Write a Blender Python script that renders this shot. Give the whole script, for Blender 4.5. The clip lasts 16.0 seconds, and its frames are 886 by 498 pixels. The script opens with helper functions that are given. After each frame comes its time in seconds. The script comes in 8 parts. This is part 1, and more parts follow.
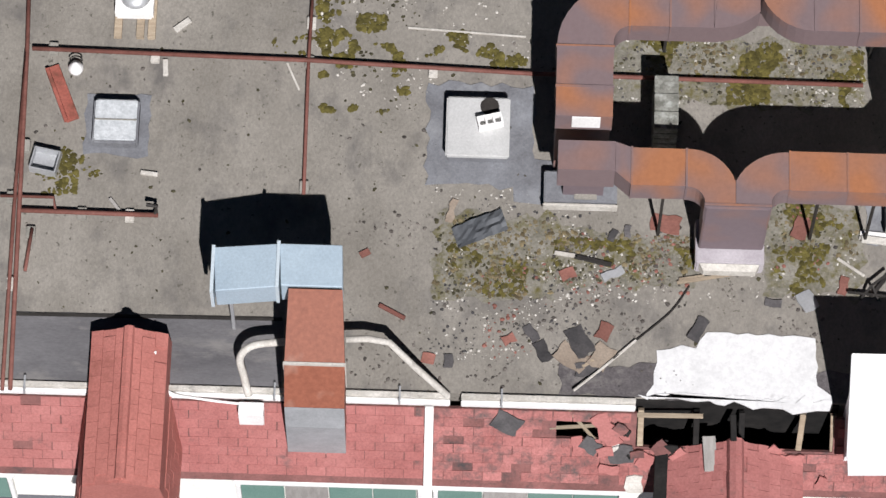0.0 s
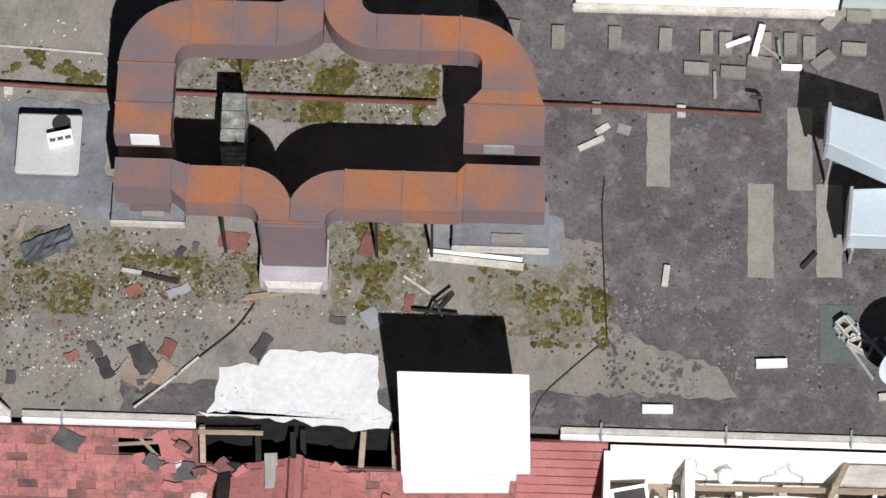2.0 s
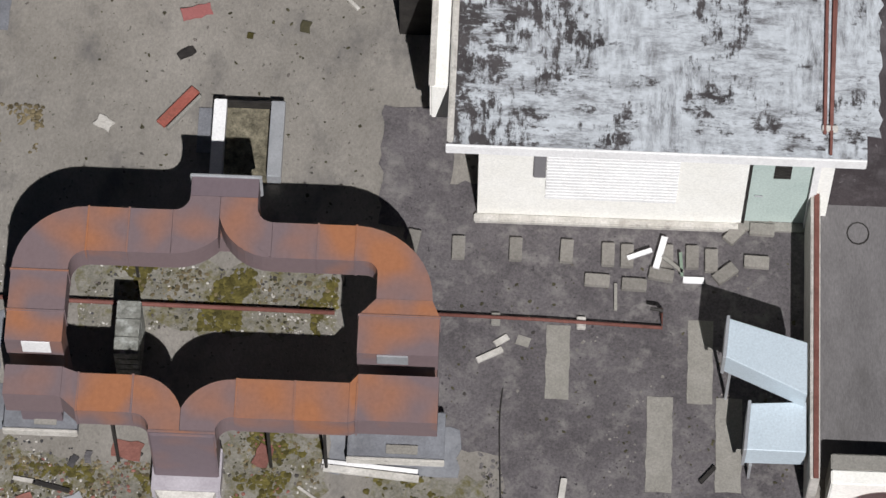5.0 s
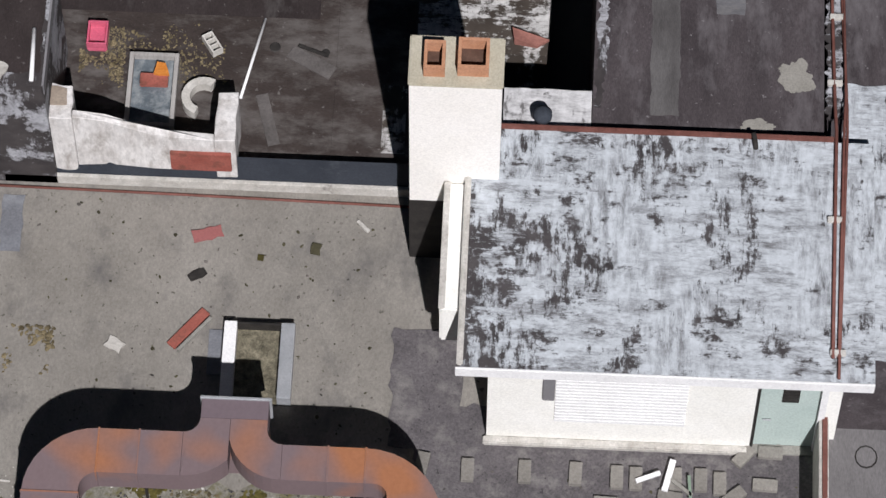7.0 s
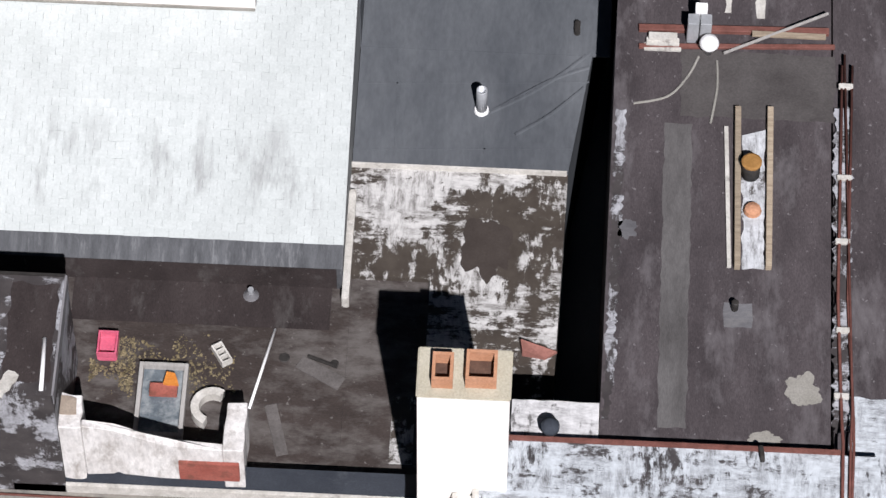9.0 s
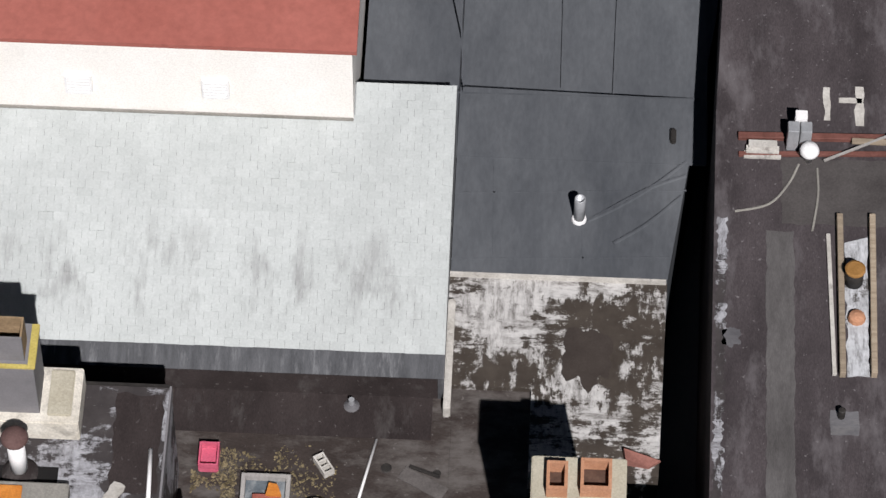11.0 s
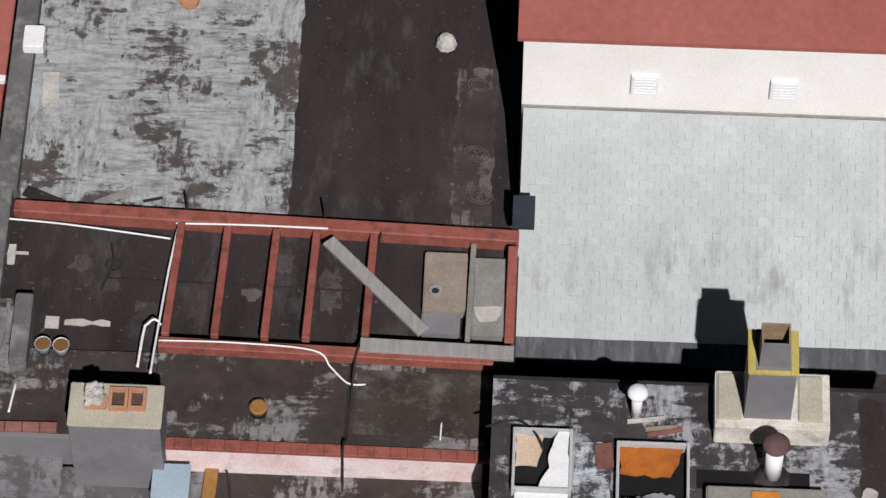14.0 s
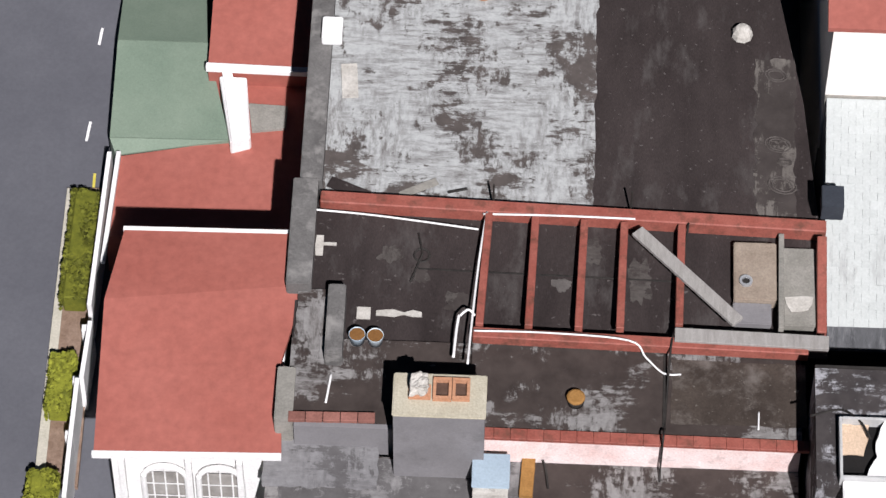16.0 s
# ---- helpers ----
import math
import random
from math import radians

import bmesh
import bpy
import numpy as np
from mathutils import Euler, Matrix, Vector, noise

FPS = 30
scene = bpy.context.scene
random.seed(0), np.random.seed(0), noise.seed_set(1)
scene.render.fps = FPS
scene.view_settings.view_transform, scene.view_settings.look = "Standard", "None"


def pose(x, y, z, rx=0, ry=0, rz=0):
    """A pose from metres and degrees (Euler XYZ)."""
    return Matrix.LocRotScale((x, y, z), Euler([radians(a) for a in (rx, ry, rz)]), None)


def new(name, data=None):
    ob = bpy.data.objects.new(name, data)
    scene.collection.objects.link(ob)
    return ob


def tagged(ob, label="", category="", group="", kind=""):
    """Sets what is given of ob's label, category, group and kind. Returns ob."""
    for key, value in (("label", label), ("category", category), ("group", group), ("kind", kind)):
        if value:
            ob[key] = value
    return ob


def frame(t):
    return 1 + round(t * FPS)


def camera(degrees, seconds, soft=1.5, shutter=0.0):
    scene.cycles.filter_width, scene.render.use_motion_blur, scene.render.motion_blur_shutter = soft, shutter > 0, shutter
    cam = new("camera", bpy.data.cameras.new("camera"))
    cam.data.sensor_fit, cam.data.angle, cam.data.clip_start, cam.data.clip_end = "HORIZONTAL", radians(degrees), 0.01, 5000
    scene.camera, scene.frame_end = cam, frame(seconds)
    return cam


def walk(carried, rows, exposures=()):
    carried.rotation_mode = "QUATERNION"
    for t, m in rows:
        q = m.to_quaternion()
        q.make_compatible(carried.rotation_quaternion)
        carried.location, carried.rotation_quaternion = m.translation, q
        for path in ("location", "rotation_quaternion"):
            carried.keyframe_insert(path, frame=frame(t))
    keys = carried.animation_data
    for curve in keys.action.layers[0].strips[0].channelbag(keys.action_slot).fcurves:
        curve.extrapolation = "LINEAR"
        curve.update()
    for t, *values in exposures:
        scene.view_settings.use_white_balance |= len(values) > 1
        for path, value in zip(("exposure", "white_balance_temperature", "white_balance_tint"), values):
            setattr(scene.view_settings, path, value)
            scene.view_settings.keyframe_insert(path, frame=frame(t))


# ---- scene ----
cam = camera(12.53, 16.0)
walk(cam, [
    (0.0, pose(-9.357, -24.194, 57.616, 22.149, -0.25, 1.695)),
    (0.5, pose(-8.646, -24.169, 57.657, 22.153, -0.25, 1.768)),
    (1.0, pose(-7.212, -24.109, 57.675, 22.178, -0.25, 1.799)),
    (1.5, pose(-5.125, -23.992, 57.686, 22.203, -0.25, 1.818)),
    (2.0, pose(-2.636, -23.834, 57.851, 22.188, -0.25, 1.818)),
    (2.5, pose(-1.275, -23.809, 57.932, 22.242, -0.25, 1.816)),
    (3.0, pose(-0.819, -23.727, 57.630, 22.219, -0.25, 1.817)),
    (3.5, pose(-0.758, -23.675, 57.371, 22.180, -0.25, 1.911)),
    (4.0, pose(-0.751, -23.552, 57.151, 23.577, -0.25, 2.126)),
    (4.2, pose(-0.747, -23.605, 57.106, 24.248, -0.25, 2.211)),
    (4.7, pose(-0.791, -23.608, 57.321, 25.069, -0.25, 2.364)),
    (5.8, pose(-0.806, -23.609, 57.393, 25.343, -0.25, 2.415)),
    (6.3, pose(-0.844, -23.611, 57.579, 26.052, -0.25, 2.547)),
    (6.5, pose(-0.856, -23.440, 57.604, 26.902, -0.25, 2.547)),
    (7.0, pose(-0.856, -23.511, 57.649, 28.185, -0.25, 2.573)),
    (7.5, pose(-0.852, -23.600, 57.608, 30.226, -0.25, 2.609)),
    (8.0, pose(-0.817, -23.686, 57.746, 31.061, -0.25, 2.728)),
    (8.5, pose(-0.815, -23.752, 57.794, 31.110, -0.25, 2.784)),
    (9.0, pose(-0.811, -23.553, 57.914, 32.516, -0.25, 2.874)),
    (9.2, pose(-0.778, -23.758, 57.871, 33.165, -0.25, 2.938)),
    (9.8, pose(-0.950, -23.659, 57.679, 34.001, -0.25, 2.629)),
    (10.6, pose(-1.550, -23.637, 57.637, 34.187, -0.25, 2.560)),
    (11.3, pose(-3.800, -23.636, 57.634, 34.197, -0.25, 2.556)),
    (11.5, pose(-4.574, -23.838, 57.668, 34.279, -0.25, 2.602)),
    (12.0, pose(-7.025, -23.847, 57.634, 34.163, -0.25, 2.496)),
    (12.5, pose(-9.840, -24.044, 57.615, 34.189, -0.25, 2.456)),
    (13.0, pose(-12.369, -24.142, 57.694, 34.172, -0.25, 2.472)),
    (13.5, pose(-13.894, -24.179, 57.656, 34.234, -0.25, 2.495)),
    (14.0, pose(-14.590, -24.108, 57.656, 34.214, -0.25, 2.426)),
    (14.5, pose(-15.370, -24.063, 57.629, 34.162, -0.25, 2.414)),
    (15.0, pose(-16.165, -24.162, 57.682, 34.175, -0.25, 2.370)),
    (15.5, pose(-17.694, -24.286, 57.586, 34.204, -0.25, 2.310)),
    (16.0, pose(-19.809, -24.466, 57.663, 34.165, -0.25, 2.307)),
], exposures=[(0, 0.34, 6480, 9), (1.5, 0.32, 6450, 9), (2.5, 0.1, 6420, 8), (3.5, 0.03, 6420, 8), (4.2, 0.03, 6400, 8), (6.3, 0.05, 6350, 9), (7, 0.05, 6300, 10), (8, 0.15, 6280, 10), (9.2, 0.42, 6280, 11), (10.3, 0.2, 6400, 10), (11.5, -0.08, 6480, 10), (12.5, -0.5, 6520, 10), (13.5, -0.3, 6450, 10), (14.5, -0.02, 6400, 10), (15.5, 0.2, 6400, 11), (16, 0.35, 6400, 11)])

# ---- world, sun, exposure ----
SUN_DIR = Vector((-0.18, 0.82, -1.0)).normalized()      # the way the light travels
elev = math.asin(-SUN_DIR.z)
world = bpy.data.worlds.new("world")
scene.world = world
world.use_nodes = True
wn = world.node_tree.nodes
sky = wn.new("ShaderNodeTexSky")
sky.sky_type, sky.sun_disc = "NISHITA", False
sky.sun_elevation, sky.sun_rotation = elev, math.atan2(-SUN_DIR.x, -SUN_DIR.y)
world.node_tree.links.new(sky.outputs[0], wn["Background"].inputs[0])
sky.ozone_density, sky.dust_density = 10.0, 0.0
wn["Background"].inputs[1].default_value = 0.007
sun = new("sun", bpy.data.lights.new("sun", "SUN"))
sun.data.energy, sun.data.angle, sun.data.color = 5.0, radians(0.5), (1.0, 0.972, 0.995)
sun.matrix_world = Matrix.Translation((0, -40, 60)) @ SUN_DIR.to_track_quat("-Z", "Y").to_matrix().to_4x4()


# ---- materials ----
def nodes_of(name):
    m = bpy.data.materials.new(name)
    m.use_nodes = True
    t = m.node_tree
    return m, t, t.nodes, t.links, t.nodes["Principled BSDF"]


def noise_tex(t, co, scale, detail=6.0, rough=0.6, stretch=(1, 1, 1), shift=0.0):
    mp = t.nodes.new("ShaderNodeMapping")
    mp.inputs["Scale"].default_value = stretch
    mp.inputs["Location"].default_value = (shift, shift * 0.7, shift * 0.3)
    t.links.new(co, mp.inputs[0])
    n = t.nodes.new("ShaderNodeTexNoise")
    n.inputs["Scale"].default_value, n.inputs["Detail"].default_value, n.inputs["Roughness"].default_value = scale, detail, rough
    t.links.new(mp.outputs[0], n.inputs["Vector"])
    return n.outputs["Fac"]


def ramp(t, fac, stops):
    r = t.nodes.new("ShaderNodeValToRGB")
    while len(r.color_ramp.elements) < len(stops):
        r.color_ramp.elements.new(0.5)
    for e, (p, c) in zip(r.color_ramp.elements, stops):
        e.position = p
        e.color = (*c, 1) if len(c) == 3 else c
    t.links.new(fac, r.inputs[0])
    return r.outputs[0]


def mixed(t, fac, a, b, kind="MIX"):
    m = t.nodes.new("ShaderNodeMix")
    m.data_type, m.blend_type = "RGBA", kind
    for sock, v in ((m.inputs[0], fac), (m.inputs[6], a), (m.inputs[7], b)):
        if isinstance(v, (int, float)):
            sock.default_value = v
        elif isinstance(v, tuple):
            sock.default_value = (*v, 1)
        else:
            t.links.new(v, sock)
    return m.outputs[2]


def bumped(t, p, height, strength, distance):
    b = t.nodes.new("ShaderNodeBump")
    b.inputs["Strength"].default_value, b.inputs["Distance"].default_value = strength, distance
    t.links.new(height, b.inputs["Height"])
    t.links.new(b.outputs[0], p.inputs["Normal"])


def surface(name, dark, light, scale=1.2, rough=0.85, metal=0.0, bump=0.35, fine=28.0, stain=None, stain_scale=0.8, stain_at=0.62,
            stretch=(1, 1, 1), vary=0.0, local=False, spots=None, grain=0.42):
    """A weathered surface: two tones in large clouds, a fine grain, and stains of a third tone."""
    m, t, n, l, p = nodes_of(name)
    co = n.new("ShaderNodeTexCoord").outputs["Object"] if local else n.new("ShaderNodeNewGeometry").outputs["Position"]
    big = noise_tex(t, co, scale, 8, 0.65, stretch)
    small = noise_tex(t, co, fine, 4, 0.7, stretch, 3.1)
    col = ramp(t, big, [(0.3, dark), (0.72, light)])
    speck = ramp(t, small, [(0.3, (0.5, 0.5, 0.5)), (0.7, (1.4, 1.4, 1.4))])
    col = mixed(t, grain, col, speck, "MULTIPLY")
    if stain:
        s = noise_tex(t, co, stain_scale, 9, 0.7, stretch, 7.7)
        k = ramp(t, s, [(stain_at - 0.08, (0, 0, 0)), (stain_at + 0.1, (1, 1, 1))])
        col = mixed(t, k, col, stain)
    if spots:
        s2 = noise_tex(t, co, 11.0, 3, 0.6, (1, 1, 1), 12.3)
        k2 = ramp(t, s2, [(0.66, (0, 0, 0)), (0.7, (1, 1, 1))])
        col = mixed(t, k2, col, spots)
    if vary:
        oi = n.new("ShaderNodeObjectInfo").outputs["Random"]
        v = ramp(t, oi, [(0.0, (1 - vary,) * 3), (1.0, (1 + vary,) * 3)])
        isl = n.new("ShaderNodeNewGeometry").outputs["Random Per Island"]
        v2 = ramp(t, isl, [(0.0, (1 - vary,) * 3), (1.0, (1 + vary,) * 3)])
        col = mixed(t, 1.0, mixed(t, 1.0, col, v, "MULTIPLY"), v2, "MULTIPLY")
    l.new(col, p.inputs["Base Color"])
    p.inputs["Roughness"].default_value, p.inputs["Metallic"].default_value = rough, metal
    p.inputs["Specular IOR Level"].default_value = 0.25
    if bump:
        bumped(t, p, mixed(t, 0.5, big, small), bump, 0.03)
    return m


def peeling(name, base, base2, paint, cover, scale=1.0, stretch=(1, 1, 1), shift=0.0, cover_scale=0.5, clouds=0.55, edge=None):
    """Old roof felt under a coat of pale paint that has worn off in streaks and flakes."""
    m, t, n, l, p = nodes_of(name)
    co = n.new("ShaderNodeNewGeometry").outputs["Position"]
    felt = ramp(t, noise_tex(t, co, 2.2, 8, 0.65, (1, 1, 1), shift), [(0.3, base), (0.7, base2)])
    a = noise_tex(t, co, 2.6 * scale, 12, 0.78, stretch, shift + 1)
    c = noise_tex(t, co, cover_scale, 4, 0.5, (1, 1, 1), shift + 5)
    w = n.new("ShaderNodeMath")
    w.operation = "MULTIPLY_ADD"
    l.new(c, w.inputs[0])
    w.inputs[1].default_value = clouds
    b = noise_tex(t, co, 1.7 * scale, 10, 0.75, (stretch[0] * 2.8, stretch[1] * 0.7, 1), shift + 2)
    e = noise_tex(t, co, 1.9 * scale, 10, 0.75, (stretch[0] * 0.7, stretch[1] * 2.8, 1), shift + 3)
    l.new(mixed(t, 0.5, a, mixed(t, ramp(t, noise_tex(t, co, 0.9, 2, 0.5, (1, 1, 1), shift + 6), [(0.45, (0, 0, 0)), (0.55, (1, 1, 1))]), b, e)), w.inputs[2])
    top = 0.79 - cover * 0.8 - (0.55 - clouds) * 0.5
    fac = w.outputs[0]
    if edge:                                # worn away along one edge, where feet and water pass
        ax = n.new("ShaderNodeSeparateXYZ")
        l.new(co, ax.inputs[0])
        mr = n.new("ShaderNodeMapRange")
        l.new(ax.outputs[0], mr.inputs[0])
        for q, val in zip((1, 2, 3, 4), edge):
            mr.inputs[q].default_value = val
        ad = n.new("ShaderNodeMath")
        l.new(fac, ad.inputs[0])
        l.new(mr.outputs[0], ad.inputs[1])
        fac = ad.outputs[0]
    k = ramp(t, fac, [(top - 0.022, (0, 0, 0)), (top + 0.022, (1, 1, 1))])
    tone = ramp(t, noise_tex(t, co, 9.0, 6, 0.7, stretch, shift + 9), [(0.3, tuple(v * 0.72 for v in paint)), (0.65, paint)])
    v = noise_tex(t, co, 2.2 * scale, 12, 0.8, (stretch[0] * 2.6, stretch[1] * 0.6, 1), shift + 11)
    h = noise_tex(t, co, 2.2 * scale, 12, 0.8, (stretch[0] * 0.6, stretch[1] * 2.6, 1), shift + 12)
    where = ramp(t, noise_tex(t, co, 0.7, 3, 0.5, (1, 1, 1), shift + 13), [(0.42, (0, 0, 0)), (0.58, (1, 1, 1))])
    worn = ramp(t, mixed(t, where, v, h), [(0.36, (0.85, 0.85, 0.85)), (0.54, (0, 0, 0))])
    tone = mixed(t, worn, tone, felt)
    l.new(mixed(t, k, felt, tone), p.inputs["Base Color"])
    p.inputs["Roughness"].default_value = 0.8
    p.inputs["Specular IOR Level"].default_value = 0.25
    bumped(t, p, mixed(t, 0.6, noise_tex(t, co, 30, 4, 0.7), k), 0.35, 0.02)
    return m


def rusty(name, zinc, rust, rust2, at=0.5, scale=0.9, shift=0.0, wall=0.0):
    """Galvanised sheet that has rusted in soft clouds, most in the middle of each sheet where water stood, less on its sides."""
    m, t, n, l, p = nodes_of(name)
    co = n.new("ShaderNodeNewGeometry").outputs["Position"]
    s = noise_tex(t, co, scale * 1.5, 1.0, 0.4, (1, 1, 1), shift)
    g = noise_tex(t, co, 14, 6, 0.7, (1, 1, 1), shift + 2)
    sub = n.new("ShaderNodeVectorMath")
    sub.operation = "SUBTRACT"
    l.new(n.new("ShaderNodeTexCoord").outputs["Generated"], sub.inputs[0])
    sub.inputs[1].default_value = (0.5, 0.5, 0.8)
    ln = n.new("ShaderNodeVectorMath")
    ln.operation = "LENGTH"
    l.new(sub.outputs[0], ln.inputs[0])
    w = n.new("ShaderNodeMath")
    w.operation = "MULTIPLY_ADD"
    l.new(ln.outputs["Value"], w.inputs[0])
    w.inputs[1].default_value = -0.4
    l.new(s, w.inputs[2])
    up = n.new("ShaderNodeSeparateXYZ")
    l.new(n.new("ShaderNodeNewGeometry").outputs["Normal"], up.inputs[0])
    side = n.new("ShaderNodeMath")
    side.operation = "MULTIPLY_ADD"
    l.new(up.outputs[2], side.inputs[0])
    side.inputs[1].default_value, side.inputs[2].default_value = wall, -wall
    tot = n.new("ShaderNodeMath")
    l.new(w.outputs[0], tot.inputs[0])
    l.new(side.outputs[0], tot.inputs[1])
    oi = n.new("ShaderNodeMath")
    oi.operation = "MULTIPLY_ADD"
    l.new(n.new("ShaderNodeObjectInfo").outputs["Random"], oi.inputs[0])
    oi.inputs[1].default_value = 0.34
    l.new(tot.outputs[0], oi.inputs[2])
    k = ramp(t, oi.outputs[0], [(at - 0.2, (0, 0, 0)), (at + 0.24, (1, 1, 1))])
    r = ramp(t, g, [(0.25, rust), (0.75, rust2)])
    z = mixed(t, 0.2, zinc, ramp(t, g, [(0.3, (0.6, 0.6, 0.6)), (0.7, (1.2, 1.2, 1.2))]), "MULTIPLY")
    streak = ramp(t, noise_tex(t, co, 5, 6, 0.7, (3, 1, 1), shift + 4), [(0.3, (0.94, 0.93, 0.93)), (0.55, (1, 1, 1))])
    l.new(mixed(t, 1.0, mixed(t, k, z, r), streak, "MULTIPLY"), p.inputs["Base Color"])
    p.inputs["Roughness"].default_value, p.inputs["Metallic"].default_value = 0.62, 0.0
    p.inputs["Specular IOR Level"].default_value = 0.3
    bumped(t, p, g, 0.15, 0.01)
    return m


CONCRETE = surface("roof_gravel", (0.172, 0.158, 0.136), (0.27, 0.25, 0.219), 0.55, bump=0.5, fine=22, stain=(0.12, 0.112, 0.104), stain_scale=0.9, stain_at=0.6, spots=(0.104, 0.096, 0.08), stretch=(1.3, 0.9, 1))
ASPHALT = surface("old_asphalt", (0.064, 0.057, 0.059), (0.14, 0.127, 0.128), 0.7, bump=0.6, fine=26, stain=(0.185, 0.172, 0.162), stain_scale=2.6, stain_at=0.58, spots=(0.05, 0.044, 0.046), grain=0.75)
STRIP = surface("cement_strip", (0.208, 0.196, 0.168), (0.288, 0.272, 0.24), 2.0, fine=30, bump=0.4)
TARPATCH = surface("grey_flashing_coat", (0.12, 0.12, 0.128), (0.216, 0.224, 0.24), 1.6, stain=(0.25, 0.255, 0.262), stain_scale=1.1, stain_at=0.6)
FELT = surface("dark_roof_felt", (0.02, 0.0146, 0.0138), (0.044, 0.034, 0.0322), 0.8, bump=0.3, spots=(0.088, 0.077, 0.073), grain=0.55, stain=(0.078, 0.07, 0.066), stain_scale=0.9, stain_at=0.62, stretch=(1.6, 0.6, 1))
FELT_EAST = surface("greyed_roof_felt", (0.034, 0.0278, 0.029), (0.08, 0.067, 0.069), 0.8, bump=0.35, spots=(0.15, 0.137, 0.138), grain=0.6, stain=(0.122, 0.11, 0.112), stain_scale=0.9, stain_at=0.6, stretch=(1.6, 0.6, 1))
FELT_BROWN = surface("brown_roof_felt", (0.027, 0.02, 0.0172), (0.052, 0.0402, 0.035), 0.9, bump=0.3, spots=(0.12, 0.108, 0.1), grain=0.6, stain=(0.105, 0.094, 0.086), stain_scale=1.3, stain_at=0.54, stretch=(0.7, 1.5, 1))
SHEDROOF = peeling("peeling_silver_paint", (0.032, 0.028, 0.028), (0.08, 0.072, 0.072), (0.54, 0.57, 0.59), 0.075, 1.0, (1.1, 0.9, 1), clouds=0.3, edge=(-1.6, -0.3, -0.075, 0.0))
PATCHROOF = peeling("flaking_lime_wash", (0.036, 0.028, 0.022), (0.066, 0.054, 0.043), (0.56, 0.545, 0.52), -0.02, 1.3, (1.0, 1.0, 1), 4.0, 0.8)
WESTROOF = peeling("worn_white_coat", (0.052, 0.044, 0.04), (0.104, 0.088, 0.08), (0.43, 0.44, 0.43), 0.075, 1.5, (0.9, 1.1, 1), 8.0, 1.0)
MOTTLED = peeling("splashed_white_felt", (0.028, 0.024, 0.024), (0.064, 0.056, 0.0544), (0.4, 0.4, 0.416), -0.02, 1.2, (1, 1, 1), 15.0, 0.9)
MOTTLED2 = peeling("faintly_limed_felt", (0.029, 0.0215, 0.0188), (0.06, 0.0465, 0.041), (0.26, 0.25, 0.24), -0.03, 1.1, (1, 1, 1), 21.0, 0.8)
APRON = peeling("flaked_grey_cement", (0.085, 0.08, 0.08), (0.13, 0.125, 0.125), (0.235, 0.23, 0.232), 0.09, 1.0, (1, 1, 1), 31.0, 0.8)
APRON_WHITE = peeling("scuffed_whitewash", (0.1, 0.095, 0.092), (0.2, 0.19, 0.185), (0.62, 0.61, 0.6), 0.1, 1.2, (1, 1, 1), 33.0, 0.8, 0.3)
TARCRUST = peeling("crusted_tar", (0.03, 0.024, 0.022), (0.06, 0.05, 0.046), (0.15, 0.135, 0.12), 0.0, 1.4, (1.4, 0.8, 1), 37.0, 1.0)
MEMBRANE = surface("grey_membrane", (0.064, 0.069, 0.076), (0.115, 0.121, 0.128), 0.6, rough=0.6, bump=0.12, fine=9, stretch=(1.4, 0.5, 1), grain=0.25)
BLUESLATE = surface("blue_grey_membrane", (0.022, 0.026, 0.034), (0.045, 0.051, 0.062), 0.9, bump=0.15, stain=(0.104, 0.112, 0.12), stain_at=0.68)
CREAM = surface("cream_render", (0.8, 0.765, 0.7), (0.88, 0.85, 0.8), 0.8, bump=0.12, grain=0.25)
WHITEWALL = surface("white_render", (0.79, 0.77, 0.7), (0.88, 0.865, 0.81), 1.1, bump=0.12, grain=0.25)
WHITE = surface("white_paint", (0.72, 0.71, 0.69), (0.84, 0.83, 0.81), 2.4, rough=0.6, bump=0.1, grain=0.25)
DIRTYWHITE = surface("weathered_white_paint", (0.36, 0.336, 0.296), (0.6, 0.576, 0.528), 3.0, rough=0.7, bump=0.25, stain=(0.096, 0.08, 0.072), stain_scale=3.0, stain_at=0.66)
LIMEWALL = surface("crumbling_limewash", (0.5, 0.47, 0.44), (0.72, 0.7, 0.67), 2.4, rough=0.8, bump=0.5, fine=14, stain=(0.3, 0.27, 0.24), stain_scale=3.5, stain_at=0.6, stretch=(1, 1, 0.4))
DISHWHITE = surface("cool_white_enamel", (0.52, 0.56, 0.62), (0.6, 0.64, 0.7), 2.0, rough=0.4, bump=0.03, grain=0.12)
BRIGHT = surface("bright_white_sheet", (0.8, 0.8, 0.79), (0.88, 0.88, 0.87), 1.5, rough=0.5, bump=0.05, grain=0.25)
FROST = surface("scratched_frosted_pane", (0.36, 0.38, 0.39), (0.62, 0.64, 0.65), 9.0, rough=0.4, bump=0.2, grain=0.3)
LIMEPATCH = surface("white_roof_coating", (0.58, 0.58, 0.575), (0.7, 0.7, 0.695), 1.6, rough=0.6, bump=0.25, fine=12, stain=(0.28, 0.272, 0.264), stain_scale=2.0, stain_at=0.72, grain=0.25)
REDROOF = surface("red_shingle", (0.28, 0.1, 0.091), (0.38, 0.155, 0.142), 1.2, rough=0.8, bump=0.2, vary=0.06, stain=(0.11, 0.08, 0.075), stain_scale=2.2, stain_at=0.66)
